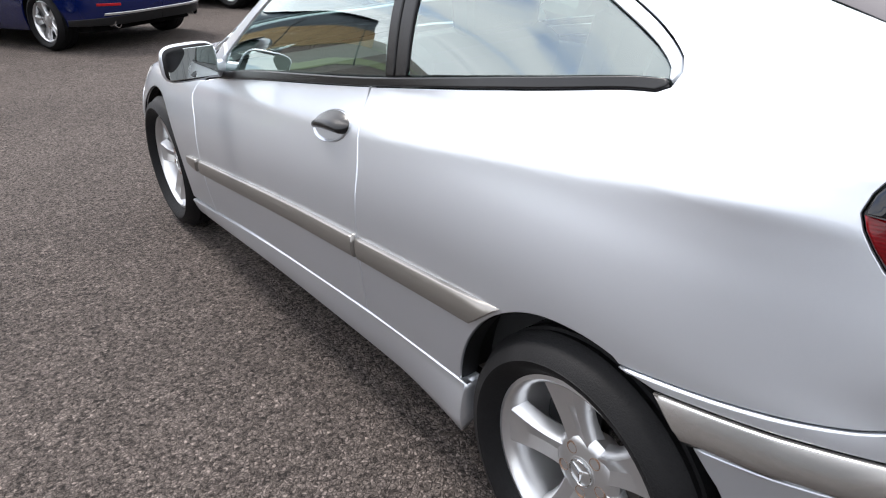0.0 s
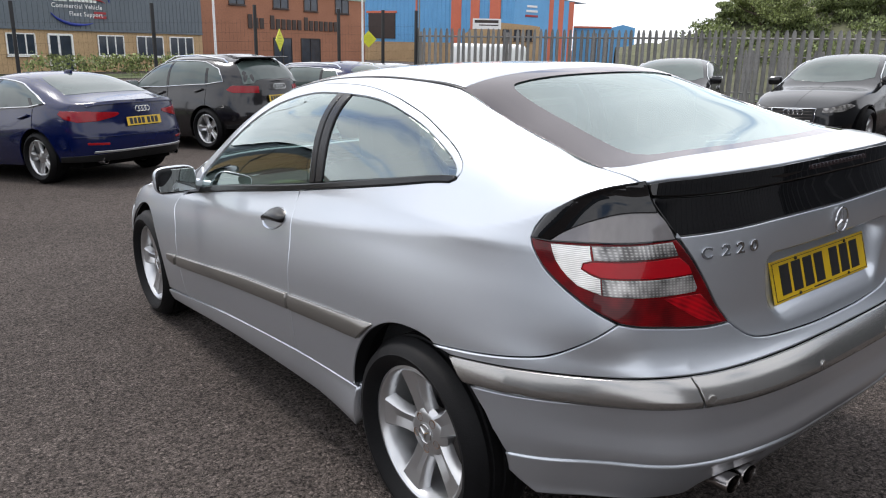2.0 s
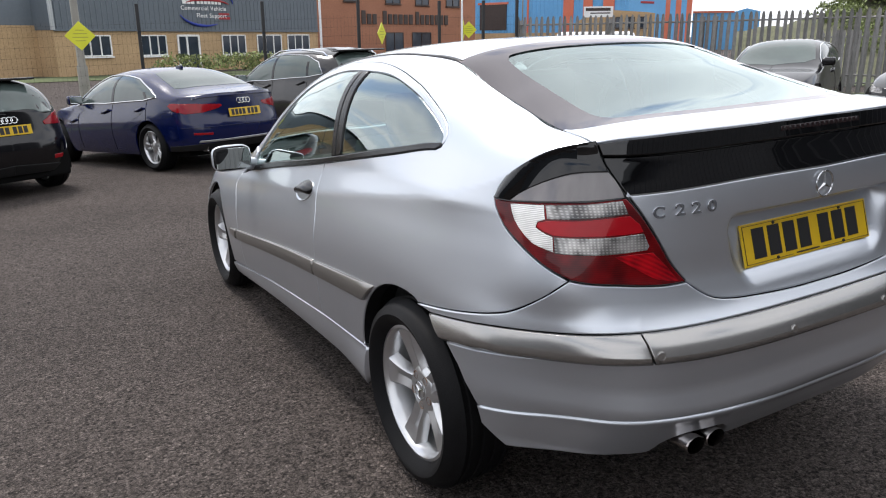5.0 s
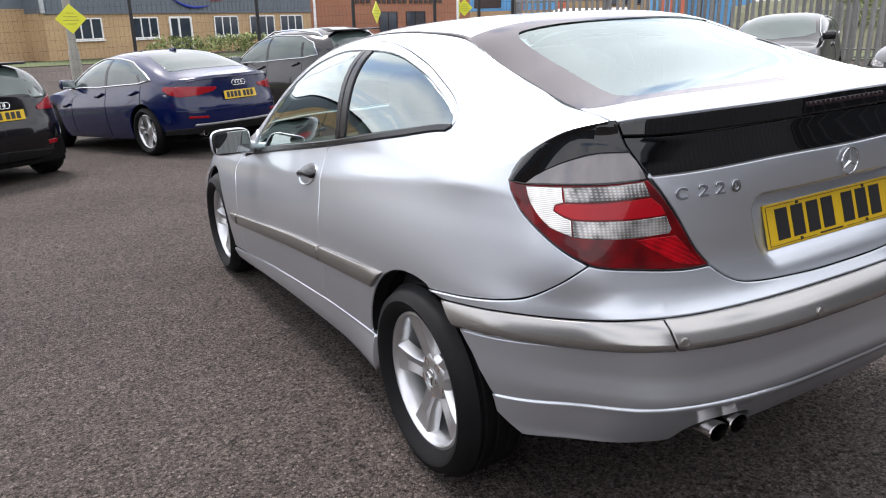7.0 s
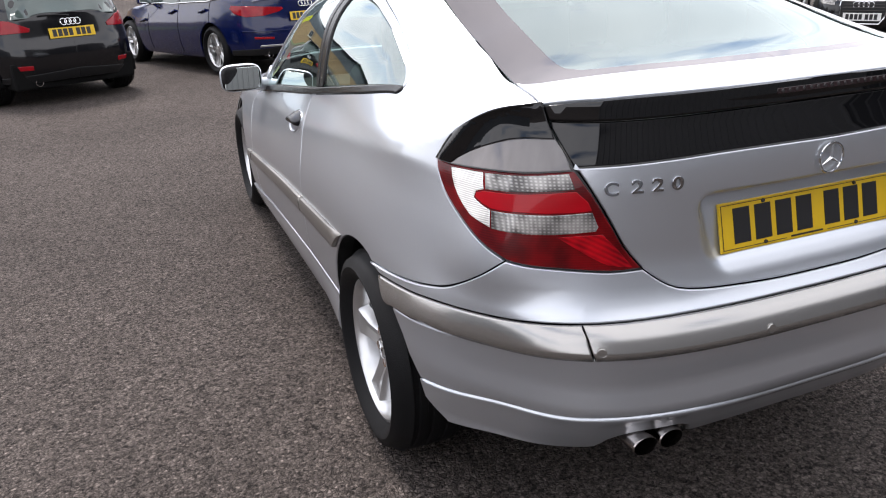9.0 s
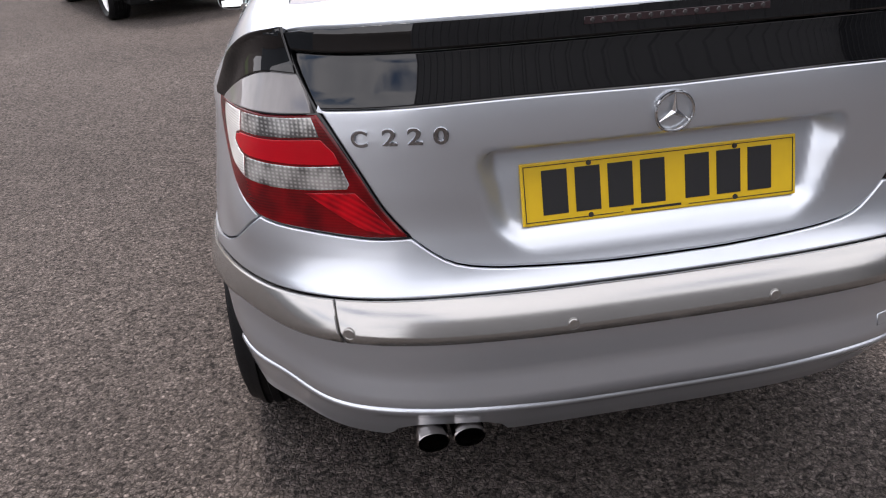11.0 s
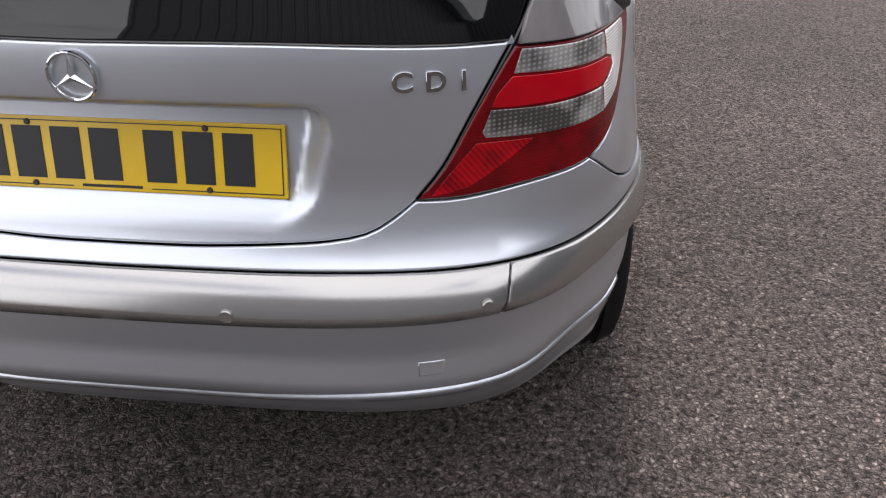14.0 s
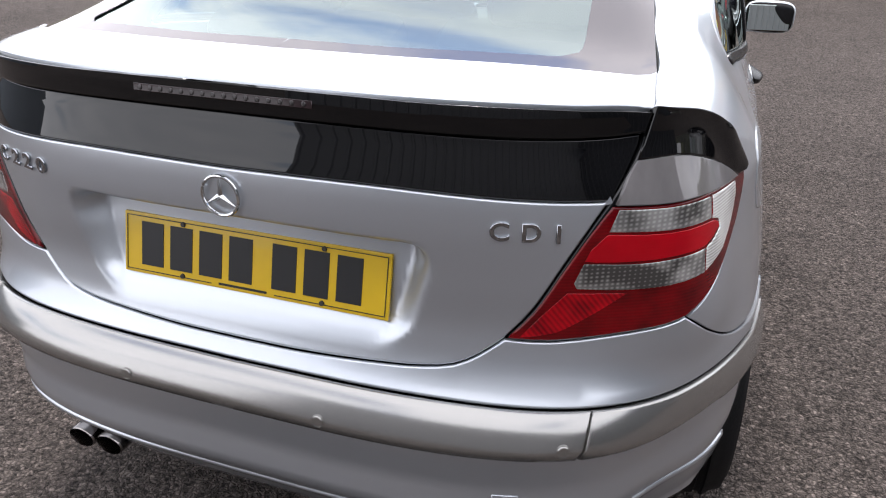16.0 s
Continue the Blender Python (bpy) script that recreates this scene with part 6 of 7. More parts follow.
# cars that face the yard along the palings
FACE = car_skin("facing", 0.885, 0.74, 3.38,
    curve((-0.8, 0.96), (0, 0.95), (1.2, 0.93), (2.1, 0.88), (2.8, 0.80), (3.4, 0.66)),
    curve((-0.8, 0.99), (-0.68, 1.03), (-0.5, 1.22), (-0.25, 1.37), (0.1, 1.41), (0.6, 1.425), (1.05, 1.41), (1.4, 1.33), (1.9, 1.07), (2.12, 0.97), (2.7, 0.89), (3.15, 0.77), (3.38, 0.66)),
    curve((0, 0.985), (0.5, 0.98), (0.75, 0.95), (0.85, 0.94)))
face_side = [(1.95, 0.93), (1.0, 0.955), (0.1, 0.985), (-0.22, 1.03), (-0.05, 1.22), (0.3, 1.31), (0.9, 1.325), (1.25, 1.28), (1.7, 1.08)]
face_screen = [(0, 1.10), (0.50, 1.06), (0.58, 1.35), (0.655, 1.80), (0.5, 1.97), (0, 2.06)]
E1 = FACE.end
face_lamps = [("headlight", CLEAR_LENS, [(E1 - 0.42, 0.60), (E1 - 0.72, 0.62), (E1 - 0.98, 0.69), (E1 - 0.88, 0.725), (E1 - 0.45, 0.69)], 0.006), ("air_intake", BLACK_PLASTIC, [(E1 - 0.40, 0.30), (E1 - 0.74, 0.31), (E1 - 0.70, 0.42), (E1 - 0.42, 0.40)], 0.005)]


def face_front(top, k):
    def fp(s, v):
        t = np.where(s > k.end, s - 2 * k.end, s)
        return k.surface(t, v), k.normal(np.where(np.abs(t) > k.end - 0.01, np.sign(t) * (k.end - 0.01), t), v)
    h = [(0.0, 0.34), (0.24, 0.34), (0.30, 0.42), (0.34, 0.66), (0.30, 0.70), (0.0, 0.705)]
    o = np.array([(k.end - a, b) for a, b in h] + [(k.end + a, b) for a, b in h[::-1]])
    g = panel("grille", fp, ring(seg(*o, o[0], smooth=False)), BLACK_PLASTIC, top, "black front grille with chrome frame", lift=0.004, step=0.05)
    q = seg(*o, o[0], smooth=False, step=0.05)
    part("grille_frame", tube([p + n * 0.01 for p, n in zip(*fp(q[:, 0], q[:, 1]))], 0.011, 6, True), CHROME, g, smooth=True)
    for z in np.linspace(0.40, 0.66, 7):
        qq = np.array([(k.end + a, z) for a in np.linspace(-0.29, 0.29, 9)])
        part("grille_bar", tube([p + n * 0.008 for p, n in zip(*fp(qq[:, 0], qq[:, 1]))], 0.004, 4), DARK_METAL, g)
    rings4(top, pose(0, 3.375, 0.61))


HEAD = 207
for x, y, paint, label, kk in ((11.80, 7.90, JET, "black hatchback facing the yard by the palings", 0), (12.45, 4.50, JET, "black hatchback with chrome grille frame facing the yard by the palings", 1)):
    top, k = car("parked_hatchback", label, paint, FACE, 0.30, 2.58, 0.315, stand(x, y, HEAD if kk == 0 else 188), face_side, None, face_lamps, PLATE_W, (3.395, 0.44), facing=True, doors=((0.85, 0.80, 0.96, 1.32),), roof_end=face_screen)
    face_front(top, k)
top, k = car("parked_saloon", "grey saloon facing the yard by the palings", GREYPAINT, SALOON, 0.32, 2.82, 0.33, stand(10.5, 10.2, HEAD), saloon_side, saloon_back, [], PLATE_W, None, doors=((0.98, 0.92, 0.945, 1.335),), roof_end=saloon_screen)


# ---- buildings, fences, poles, trees ----
def cladding(name, colour, pitch=0.25, vary=0.06):
    """Ribbed metal sheet is geometry; this is its paint."""
    return material(name, colour, rough=0.5, metal=0.0, vary=vary, scale=0.6, fine=0.05, fine_scale=6, spec=0.4)


BRICK_BUFF = material("buff_brick", (0.40, 0.275, 0.15), rough=0.9, vary=0.10, scale=0.7, fine=0.16, fine_scale=9, bump=0.3, bump_scale=30)
BRICK_RED = material("red_brick", (0.30, 0.135, 0.08), rough=0.9, vary=0.10, scale=0.6, fine=0.16, fine_scale=9, bump=0.3, bump_scale=30)
CLAD_GREY = cladding("grey_cladding", (0.105, 0.125, 0.145))
CLAD_PALE = cladding("pale_trim", (0.36, 0.38, 0.39))
CLAD_GREEN = cladding("green_cladding", (0.29, 0.41, 0.35))
CLAD_BLUE = cladding("blue_cladding", (0.12, 0.34, 0.60))
CLAD_ORANGE = cladding("orange_cladding", (0.56, 0.15, 0.085))
ROOF_GREY = cladding("grey_roof", (0.17, 0.19, 0.21))
WHITE_FRAME = material("white_frame", (0.72, 0.72, 0.70), rough=0.45, vary=0.05, scale=3)
FAR_PANE = material("far_window_pane", (0.03, 0.04, 0.055), rough=0.08, vary=0.3, scale=1.5)
SIGN_WHITE = material("sign_white", (0.75, 0.75, 0.74), rough=0.5, vary=0.05, scale=2)
SIGN_RED = material("sign_red", (0.30, 0.015, 0.02), rough=0.5, vary=0.05, scale=2)
SIGN_BLUE = material("sign_blue", (0.01, 0.03, 0.25), rough=0.5, vary=0.05, scale=2)
SIGN_DARK = material("sign_dark", (0.035, 0.022, 0.018), rough=0.5, vary=0.1, scale=2)
YELLOW = material("sign_yellow", (0.62, 0.62, 0.03), rough=0.5, vary=0.08, scale=4)
GALV = material("galvanised_steel", (0.24, 0.235, 0.225), rough=0.6, metal=0.35, vary=0.2, scale=6, fine=0.12, fine_scale=60, per_object=0.16)
POST_BLACK = material("black_post", (0.012, 0.012, 0.013), rough=0.5, vary=0.1, scale=5)
POLE_GREY = material("grey_pole", (0.20, 0.19, 0.165), rough=0.7, vary=0.15, scale=4)
WHITE_POLE = material("white_pole", (0.72, 0.72, 0.72), rough=0.4, vary=0.04, scale=4)
EYE = Vector((-1.73, -1.96, 1.51))


def along(az, d):
    """The point at d metres and az degrees clockwise from +y, seen from where the camera pauses."""
    return Vector((EYE.x + d * math.sin(radians(az)), EYE.y + d * math.cos(radians(az)), 0))


def wall_frame(a, b):
    """A frame with x from a to b along a wall, y into the building, z up."""
    x = (b - a).normalized()
    y = Vector((-x.y, x.x, 0))
    return Matrix.Translation(a) @ Matrix((x, y, Vector((0, 0, 1)))).transposed().to_4x4(), (b - a).length


def prism(outline, y0, y1):
    """A slab from an outline in x, z between two depths."""
    bm = bmesh.new()
    f = [bm.verts.new((x, y0, z)) for x, z in outline]
    g = [bm.verts.new((x, y1, z)) for x, z in outline]
    bm.faces.new(f)
    bm.faces.new(g[::-1])
    for i in range(len(f)):
        j = (i + 1) % len(f)
        bm.faces.new((f[j], f[i], g[i], g[j]))
    bmesh.ops.recalc_face_normals(bm, faces=bm.faces[:])
    return bm


def ribs(x0, x1, low, top, pitch, y=0.0, depth=0.035):
    """Upright ribs of profiled sheet between the heights low and top(x)."""
    bm = bmesh.new()
    x = x0
    while x < x1:
        w = pitch * 0.3
        h = top(x + w / 2)
        if h > low + 0.05:
            v = [bm.verts.new(p) for p in ((x, y, low), (x + w * 0.25, y - depth, low), (x + w * 0.75, y - depth, low), (x + w, y, low), (x, y, h), (x + w * 0.25, y - depth, h), (x + w * 0.75, y - depth, h), (x + w, y, h))]
            for a, b in ((0, 1), (1, 2), (2, 3)):
                bm.faces.new((v[a], v[b], v[b + 4], v[a + 4]))
        x += pitch
    return bm


def window(parent, x0, x1, z0, z1, y=-0.02, mullions=1, frame_mat=None, bar=0.07):
    w = thing_part("window", parent, pose(0, 0, 0))
    fm = frame_mat or WHITE_FRAME
    part("pane", box(x0, x1, y - 0.01, y + 0.02, z0, z1), FAR_PANE, w)
    for a, b, c, d in ((x0, x1, z0 - bar / 2, z0 + bar / 2), (x0, x1, z1 - bar / 2, z1 + bar / 2)):
        part("frame", box(a, b, y - 0.06, y, c, d, 0.01), fm, w)
    for i in range(mullions + 2):
        x = x0 + (x1 - x0) * i / (mullions + 1)
        part("frame", box(x - bar / 2, x + bar / 2, y - 0.06, y, z0, z1, 0.01), fm, w)
    part("sill", box(x0 - 0.1, x1 + 0.1, y - 0.12, y, z0 - 0.12, z0 - 0.05, 0.01), fm, w)


def facade_x(frame, az):
    """Where the line of sight at az meets a wall's line, along the wall."""
    inv = frame.inverted()
    e, d = inv @ Vector((EYE.x, EYE.y, 0)), inv.to_3x3() @ Vector((math.sin(radians(az)), math.cos(radians(az)), 0))
    return e.x - d.x * e.y / d.y


def facade_d(frame, az):
    inv = frame.inverted()
    e, d = inv @ Vector((EYE.x, EYE.y, 0)), inv.to_3x3() @ Vector((math.sin(radians(az)), math.cos(radians(az)), 0))
    return -e.y / d.y


def rise(frame, az, el):
    return EYE.z + facade_d(frame, az) * math.tan(radians(el))


GZ = -0.45
# grey unit with a buff brick base
fr, ln = wall_frame(along(2.3, 45), along(19.95, 57))
unit = thing("grey_industrial_unit", "grey clad industrial unit on a buff brick base", "building", fr)
xr = facade_x(fr, 12.3)
ridge, eave, clad = rise(fr, 12.3, 5.05), rise(fr, 2.5, 4.0), rise(fr, 10, 0.52)
roofline = lambda x: eave + (ridge - eave) * (x / xr if x < xr else (ln - x) / (ln - xr))
deep = 38.0
part("brick_wall", prism([(0, GZ), (ln, GZ), (ln, clad), (0, clad)], 0.0, 0.3), BRICK_BUFF, unit, "buff brick wall")
part("clad_wall", prism([(-0.0, clad), (ln, clad), (ln, eave), (xr, ridge), (0, eave)], -0.05, 0.25), CLAD_GREY, unit, "dark grey ribbed cladding")
part("clad_ribs", ribs(0.15, ln - 0.1, clad + 0.05, lambda x: roofline(x) - 0.12, 0.33, -0.05), CLAD_GREY, unit)["kind"] = "stuff"
part("verge_trim", prism([(-0.1, eave - 0.16), (xr, ridge - 0.16), (ln + 0.1, eave - 0.16), (ln + 0.1, eave + 0.06), (xr, ridge + 0.06), (-0.1, eave + 0.06)], -0.14, 0.0), CLAD_PALE, unit, "pale roof edge trim")
part("base_trim", box(0, ln, -0.11, -0.04, clad - 0.05, clad + 0.07), CLAD_GREY, unit)
bm = bmesh.new()
sec = [(0, eave), (xr, ridge), (ln, eave)]
f, g = [bm.verts.new((x, 0.2, z)) for x, z in sec], [bm.verts.new((x, deep, z)) for x, z in sec]
for i in range(2):
    bm.faces.new((f[i], f[i + 1], g[i + 1], g[i]))
part("roof", bm, ROOF_GREY, unit, "grey sheet roof")
# side with the rounded eave
bm = bmesh.new()
side_len = 22.0
sweep = [(0.0, clad), (0.0, eave - 0.9), (0.08, eave - 0.55), (0.28, eave - 0.25), (0.6, eave - 0.06), (1.0, eave + 0.02)]
rows = []
for t in (0.0, 1.0):
    rows.append([bm.verts.new((-side_len * t, 1.8 + 3.0 * t + (q if q else 0) * 1.6, z)) for q, z in sweep])
for i in range(len(sweep) - 1):
    bm.faces.new((rows[0][i], rows[1][i], rows[1][i + 1], rows[0][i + 1]))
bmesh.ops.recalc_face_normals(bm, faces=bm.faces[:])
part("side_cladding", bm, CLAD_GREY, unit, "grey cladding rounded over at the eave", smooth=True)
part("side_brick", prism([(-side_len, GZ), (0, GZ), (0, clad + 0.25), (-side_len, clad + 0.25)], 1.7, 2.0), BRICK_BUFF, unit)
part("side_roof", prism([(-side_len, eave + 0.02), (0, eave + 0.02), (0, eave + 0.05), (-side_len, eave + 0.05)], 3.3, 20.0), ROOF_GREY, unit)
part("corner_trim", tube([(-0.05, -0.1, clad), (-0.05, -0.1, eave - 1.0), (0.02, -0.1, eave - 0.45), (0.2, -0.1, eave - 0.15), (0.5, -0.1, eave + 0.03)], 0.12, 8), CLAD_PALE, unit, "pale rounded corner flashing", smooth=True)
part("corner_wall", prism([(-0.05, clad), (0.3, clad), (0.3, eave), (-0.05, eave - 0.5)], 0.0, 1.8), CLAD_GREY, unit)
part("corner_brick", prism([(-0.02, GZ), (0.3, GZ), (0.3, clad), (-0.02, clad)], 0.3, 2.0), BRICK_BUFF, unit)
for a0, a1, mull in ((3.77, 5.71, 2), (7.67, 9.30, 2), (13.11, 14.71, 2), (15.57, 17.26, 2), (17.73, 19.27, 2)):
    window(unit, facade_x(fr, a0), facade_x(fr, a1), rise(fr, a0, -1.14), rise(fr, a0, 0.20), mullions=mull)
window(unit, -6.2, -4.6, rise(fr, 0, -1.09), rise(fr, 0, 0.3), y=1.66)
x0, x1 = facade_x(fr, 10.1), facade_x(fr, 11.5)
entry = thing_part("entrance_door", unit, pose(0, 0, 0))
part("door_pane", box(x0, x1, -0.03, 0.02, GZ + 0.1, rise(fr, 10.7, 0.2)), FAR_PANE, entry, "glazed entrance door")
for x in (x0, x0 + (x1 - x0) * 0.42, x1):
    part("frame", box(x - 0.06, x + 0.06, -0.09, -0.01, GZ, rise(fr, 10.7, 0.2), 0.01), WHITE_FRAME, entry)
part("frame", box(x0, x1, -0.09, -0.01, rise(fr, 10.7, 0.12), rise(fr, 10.7, 0.25), 0.01), WHITE_FRAME, entry)
lamp = part("wall_lamp", lathe([(0, -0.3), (0.16, -0.28), (0.22, -0.15), (0.2, 0.0)], 16, "y"), SIGN_WHITE, unit, "round white wall lamp", smooth=True)
lamp.matrix_basis = pose(xr - 0.1, -0.05, ridge - 0.95)
# company sign: name as plain bars, the rest lettered
sx0, sx1 = facade_x(fr, 9.75), facade_x(fr, 14.45)
zc = rise(fr, 12, 2.15)
cx = (sx0 + sx1) / 2
sign = thing_part("company_sign", unit, pose(0, -0.12, 0))
for mat, rx, rz, a0, a1, dx, dz in ((SIGN_BLUE, 1.9, 0.95, 200, 300, -0.2, -0.2), (SIGN_BLUE, 1.6, 0.75, -5, 105, 0.45, 0.25), (SIGN_RED, 1.75, 0.35, 20, 160, 0.1, 0.05)):
    part("swoosh", tube([(cx + dx + rx * math.cos(a), 0, zc + dz + rz * math.sin(a)) for a in np.radians(np.linspace(a0, a1, 20))], [0.02 + 0.07 * math.sin(math.pi * i / 19) for i in range(20)], 8), mat, sign, smooth=True)
for x, w in ((-1.75, 0.26), (-1.45, 0.26), (-1.15, 0.26)):
    part("letter_bar", box(cx + x, cx + x + w, -0.02, 0.02, zc + 0.12, zc + 0.47, 0.01), SIGN_WHITE, sign)
for i in range(7):
    part("letter_bar", box(cx - 0.70 + i * 0.27, cx - 0.70 + i * 0.27 + 0.2, -0.02, 0.02, zc + 0.14, zc + 0.40, 0.01), SIGN_WHITE, sign)
lettering("sign_line", "Commercial Vehicle", sign, pose(cx - 0.2, 0, zc - 0.12), 0.36, SIGN_WHITE, 0.01)
lettering("sign_line", "Fleet Support", sign, pose(cx + 0.35, 0, zc - 0.55), 0.36, SIGN_WHITE, 0.01)
for dz in (0.02, -0.35):
    part("vehicle_shape", box(cx + 0.9, cx + 1.75, 0.0, 0.03, zc - 0.5 + dz * 0.3, zc - 0.38 + dz, 0.02), SIGN_RED, sign)

# red brick works with green cladding above
fr, ln = wall_frame(along(15.0, 60), along(31.65, 75))
works = thing("brick_works", "red brick works with pale green cladding above", "building", fr)
xr = facade_x(fr, 26.67)
brick_top, green_eave, ridge = 5.48, rise(fr, 31.6, 4.05), rise(fr, 26.67, 5.36)
left_eave = rise(fr, 15.2, 4.50)
gl = lambda x: left_eave + (ridge - left_eave) * x / xr if x < xr else green_eave + (ridge - green_eave) * (ln - x) / (ln - xr)
part("brick_wall", prism([(0, GZ), (ln, GZ), (ln, brick_top), (0, brick_top)], 0.0, 0.3), BRICK_RED, works, "red brick wall")
part("clad_wall", prism([(0, brick_top), (ln, brick_top), (ln, green_eave), (xr, ridge), (0, left_eave)], -0.12, 0.2), CLAD_GREEN, works, "pale green ribbed cladding")
part("clad_ribs", ribs(0.1, ln - 0.1, brick_top + 0.05, lambda x: gl(x) - 0.15, 0.4, -0.12, 0.05), CLAD_GREEN, works)["kind"] = "stuff"
part("verge_trim", prism([(-0.1, left_eave - 0.1), (xr, ridge - 0.1), (ln + 0.1, green_eave - 0.1), (ln + 0.1, green_eave + 0.12), (xr, ridge + 0.12), (-0.1, left_eave + 0.12)], -0.25, -0.1), CLAD_GREEN, works)
part("side_wall", prism([(ln - 0.3, GZ), (ln, GZ), (ln, green_eave), (ln - 0.3, green_eave)], 0.3, 30), BRICK_RED, works)
bm = bmesh.new()
sec = [(0, left_eave), (xr, ridge), (ln, green_eave)]
f, g = [bm.verts.new((x, 0.2, z)) for x, z in sec], [bm.verts.new((x, 30, z)) for x, z in sec]
for i in range(2):
    bm.faces.new((f[i], f[i + 1], g[i + 1], g[i]))
part("roof", bm, ROOF_GREY, works)
for a0, a1, e0, e1 in ((21.94, 23.02, 2.60, 3.61), (25.02, 26.08, 2.42, 3.44), (27.22, 28.17, 2.31, 3.25), (29.48, 30.43, 2.20, 3.14)):
    window(works, facade_x(fr, a0), facade_x(fr, a1), rise(fr, a0, e0), rise(fr, a0, e1), mullions=1, frame_mat=SIGN_DARK)
for a0, a1 in ((24.96, 26.25), (26.94, 28.32)):
    window(works, facade_x(fr, a0), facade_x(fr, a1), GZ + 0.2, rise(fr, a0, 0.34), mullions=1, frame_mat=SIGN_DARK)
a = facade_x(fr, 23.2)
b = facade_x(fr, 29.7)
word = thing_part("wall_sign", works, pose(0, -0.06, 0))
for start, count, z in ((0.0, 3, 0), (0.225, 6, 0), (0.59, 7, 0)):
    for i in range(count):
        w = (b - a) * 0.058
        x = a + (b - a) * start + i * w
        big = i == 0
        part("letter_bar", box(x, x + w * 0.72, -0.03, 0.03, 2.62 + 0.0, 2.62 + (1.12 if big else 0.85), 0.02), SIGN_DARK, word)

# blue and orange works beyond
fr, ln = wall_frame(along(31.0, 104), along(42.75, 92))
blue = thing("blue_warehouse", "blue clad warehouse with orange stripes", "building", fr)
zt = rise(fr, 42.74, 4.03)
part("wall", prism([(-6, 2.0), (ln, 2.0), (ln, zt), (-6, zt)], 0.0, 0.3), CLAD_BLUE, blue, "blue ribbed cladding")
part("plinth", prism([(-6, GZ), (ln, GZ), (ln, 2.0), (-6, 2.0)], -0.05, 0.3), BRICK_BUFF, blue)
part("eave_trim", box(-6, ln, -0.2, 0.1, zt - 0.25, zt + 0.1), CLAD_ORANGE, blue)
part("wall_ribs", ribs(-6, ln, 2.05, lambda x: zt - 0.3, 0.6, 0.0, 0.06), CLAD_BLUE, blue)["kind"] = "stuff"
for a0, a1 in ((38.13, 38.87), (39.56, 40.21), (40.97, 41.76), (35.5, 35.62)):
    part("stripe", box(facade_x(fr, a0), facade_x(fr, a1), -0.12, -0.03, 2.0, zt - 0.25), CLAD_ORANGE, blue, "orange cladding stripe")
x0, x1 = facade_x(fr, 32.04), facade_x(fr, 33.99)
part("roller_door", box(x0, x1, -0.1, 0.0, rise(fr, 33, 0.5), rise(fr, 33, 2.3)), SIGN_DARK, blue, "dark open loading door")
part("door_frame", box(x0 - 0.3, x1 + 0.3, -0.14, -0.08, rise(fr, 33, 2.3), rise(fr, 33, 2.45)), CLAD_ORANGE, blue)
frg, lng = wall_frame(along(42.75, 92), along(45.3, 97))
gable = thing_part("gable", blue, fr.inverted() @ frg)
zr = rise(frg, 44.19, 4.12)
part("gable_wall", prism([(0, GZ), (lng, GZ), (lng, zt - 0.3), (lng * 0.55, zr + 0.25), (0, zt)], -0.02, 0.3), CLAD_BLUE, gable)
part("gable_trim", prism([(0, zt - 0.25), (lng * 0.55, zr), (lng, zt - 0.55), (lng, zt - 0.3), (lng * 0.55, zr + 0.3), (0, zt + 0.05)], -0.15, -0.02), CLAD_ORANGE, gable)
for i in range(3):
    part("sign_bar", box(lng * 0.3 + i * 0.12, lng * 0.66 - i * 0.1, -0.1, -0.04, 5.2 + i * 0.55, 5.45 + i * 0.55, 0.03), SIGN_WHITE if i else SIGN_RED, gable)
frt, lnt = wall_frame(along(45.25, 97), along(47.1, 98))
tower = thing_part("end_bay", blue, fr.inverted() @ frt)
tz = rise(frt, 46.1, 3.62)
for i in range(5):
    part("stripe", box(lnt * i / 5, lnt * (i + 1) / 5, 0, 0.3, GZ, tz - 0.12 * i), CLAD_ORANGE if i % 2 == 0 else CLAD_BLUE, tower)
part("roof", prism([(-6, zt), (ln, zt), (ln, zt + 0.05), (-6, zt + 0.05)], 0.3, 25), ROOF_GREY, blue)
fr, ln = wall_frame(along(47.2, 120), along(51.6, 120))
far_unit = thing("far_blue_unit", "low blue clad unit with orange trim", "building", fr)
zt = rise(fr, 47.3, 1.6)
part("wall", prism([(0, GZ), (ln, GZ), (ln, zt), (ln * 0.8, zt + 0.45), (ln * 0.62, zt), (0, zt)], 0.0, 12), CLAD_BLUE, far_unit)
part("eave_trim", box(0, ln * 0.62, -0.2, 0, zt - 0.12, zt + 0.15), CLAD_ORANGE, far_unit)
# small brick gatehouse with a signboard
fr, ln = wall_frame(along(38.9, 70), along(44.6, 70))
gate_house = thing("brick_gatehouse", "low buff brick building with a pitched roof", "building", fr)
hz = rise(fr, 41, 1.55)
part("wall", prism([(0, GZ), (ln, GZ), (ln, hz), (ln * 0.9, hz + 0.1), (ln * 0.3, hz + 0.4), (0.0, hz - 0.8)], 0.0, 6), BRICK_BUFF, gate_house)
for i in range(3):
    window(gate_house, ln * (0.52 + i * 0.15), ln * (0.60 + i * 0.15), hz - 1.2, hz - 0.3, frame_mat=SIGN_DARK, mullions=0)
fr, ln = wall_frame(along(39.55, 60), along(41.65, 60))
board = thing("signboard", "white signboard with dark writing on posts", "sign", fr)
part("panel", box(0, ln, -0.03, 0.03, rise(fr, 40, 1.3), rise(fr, 40, 2.05), 0.01), SIGN_WHITE, board)
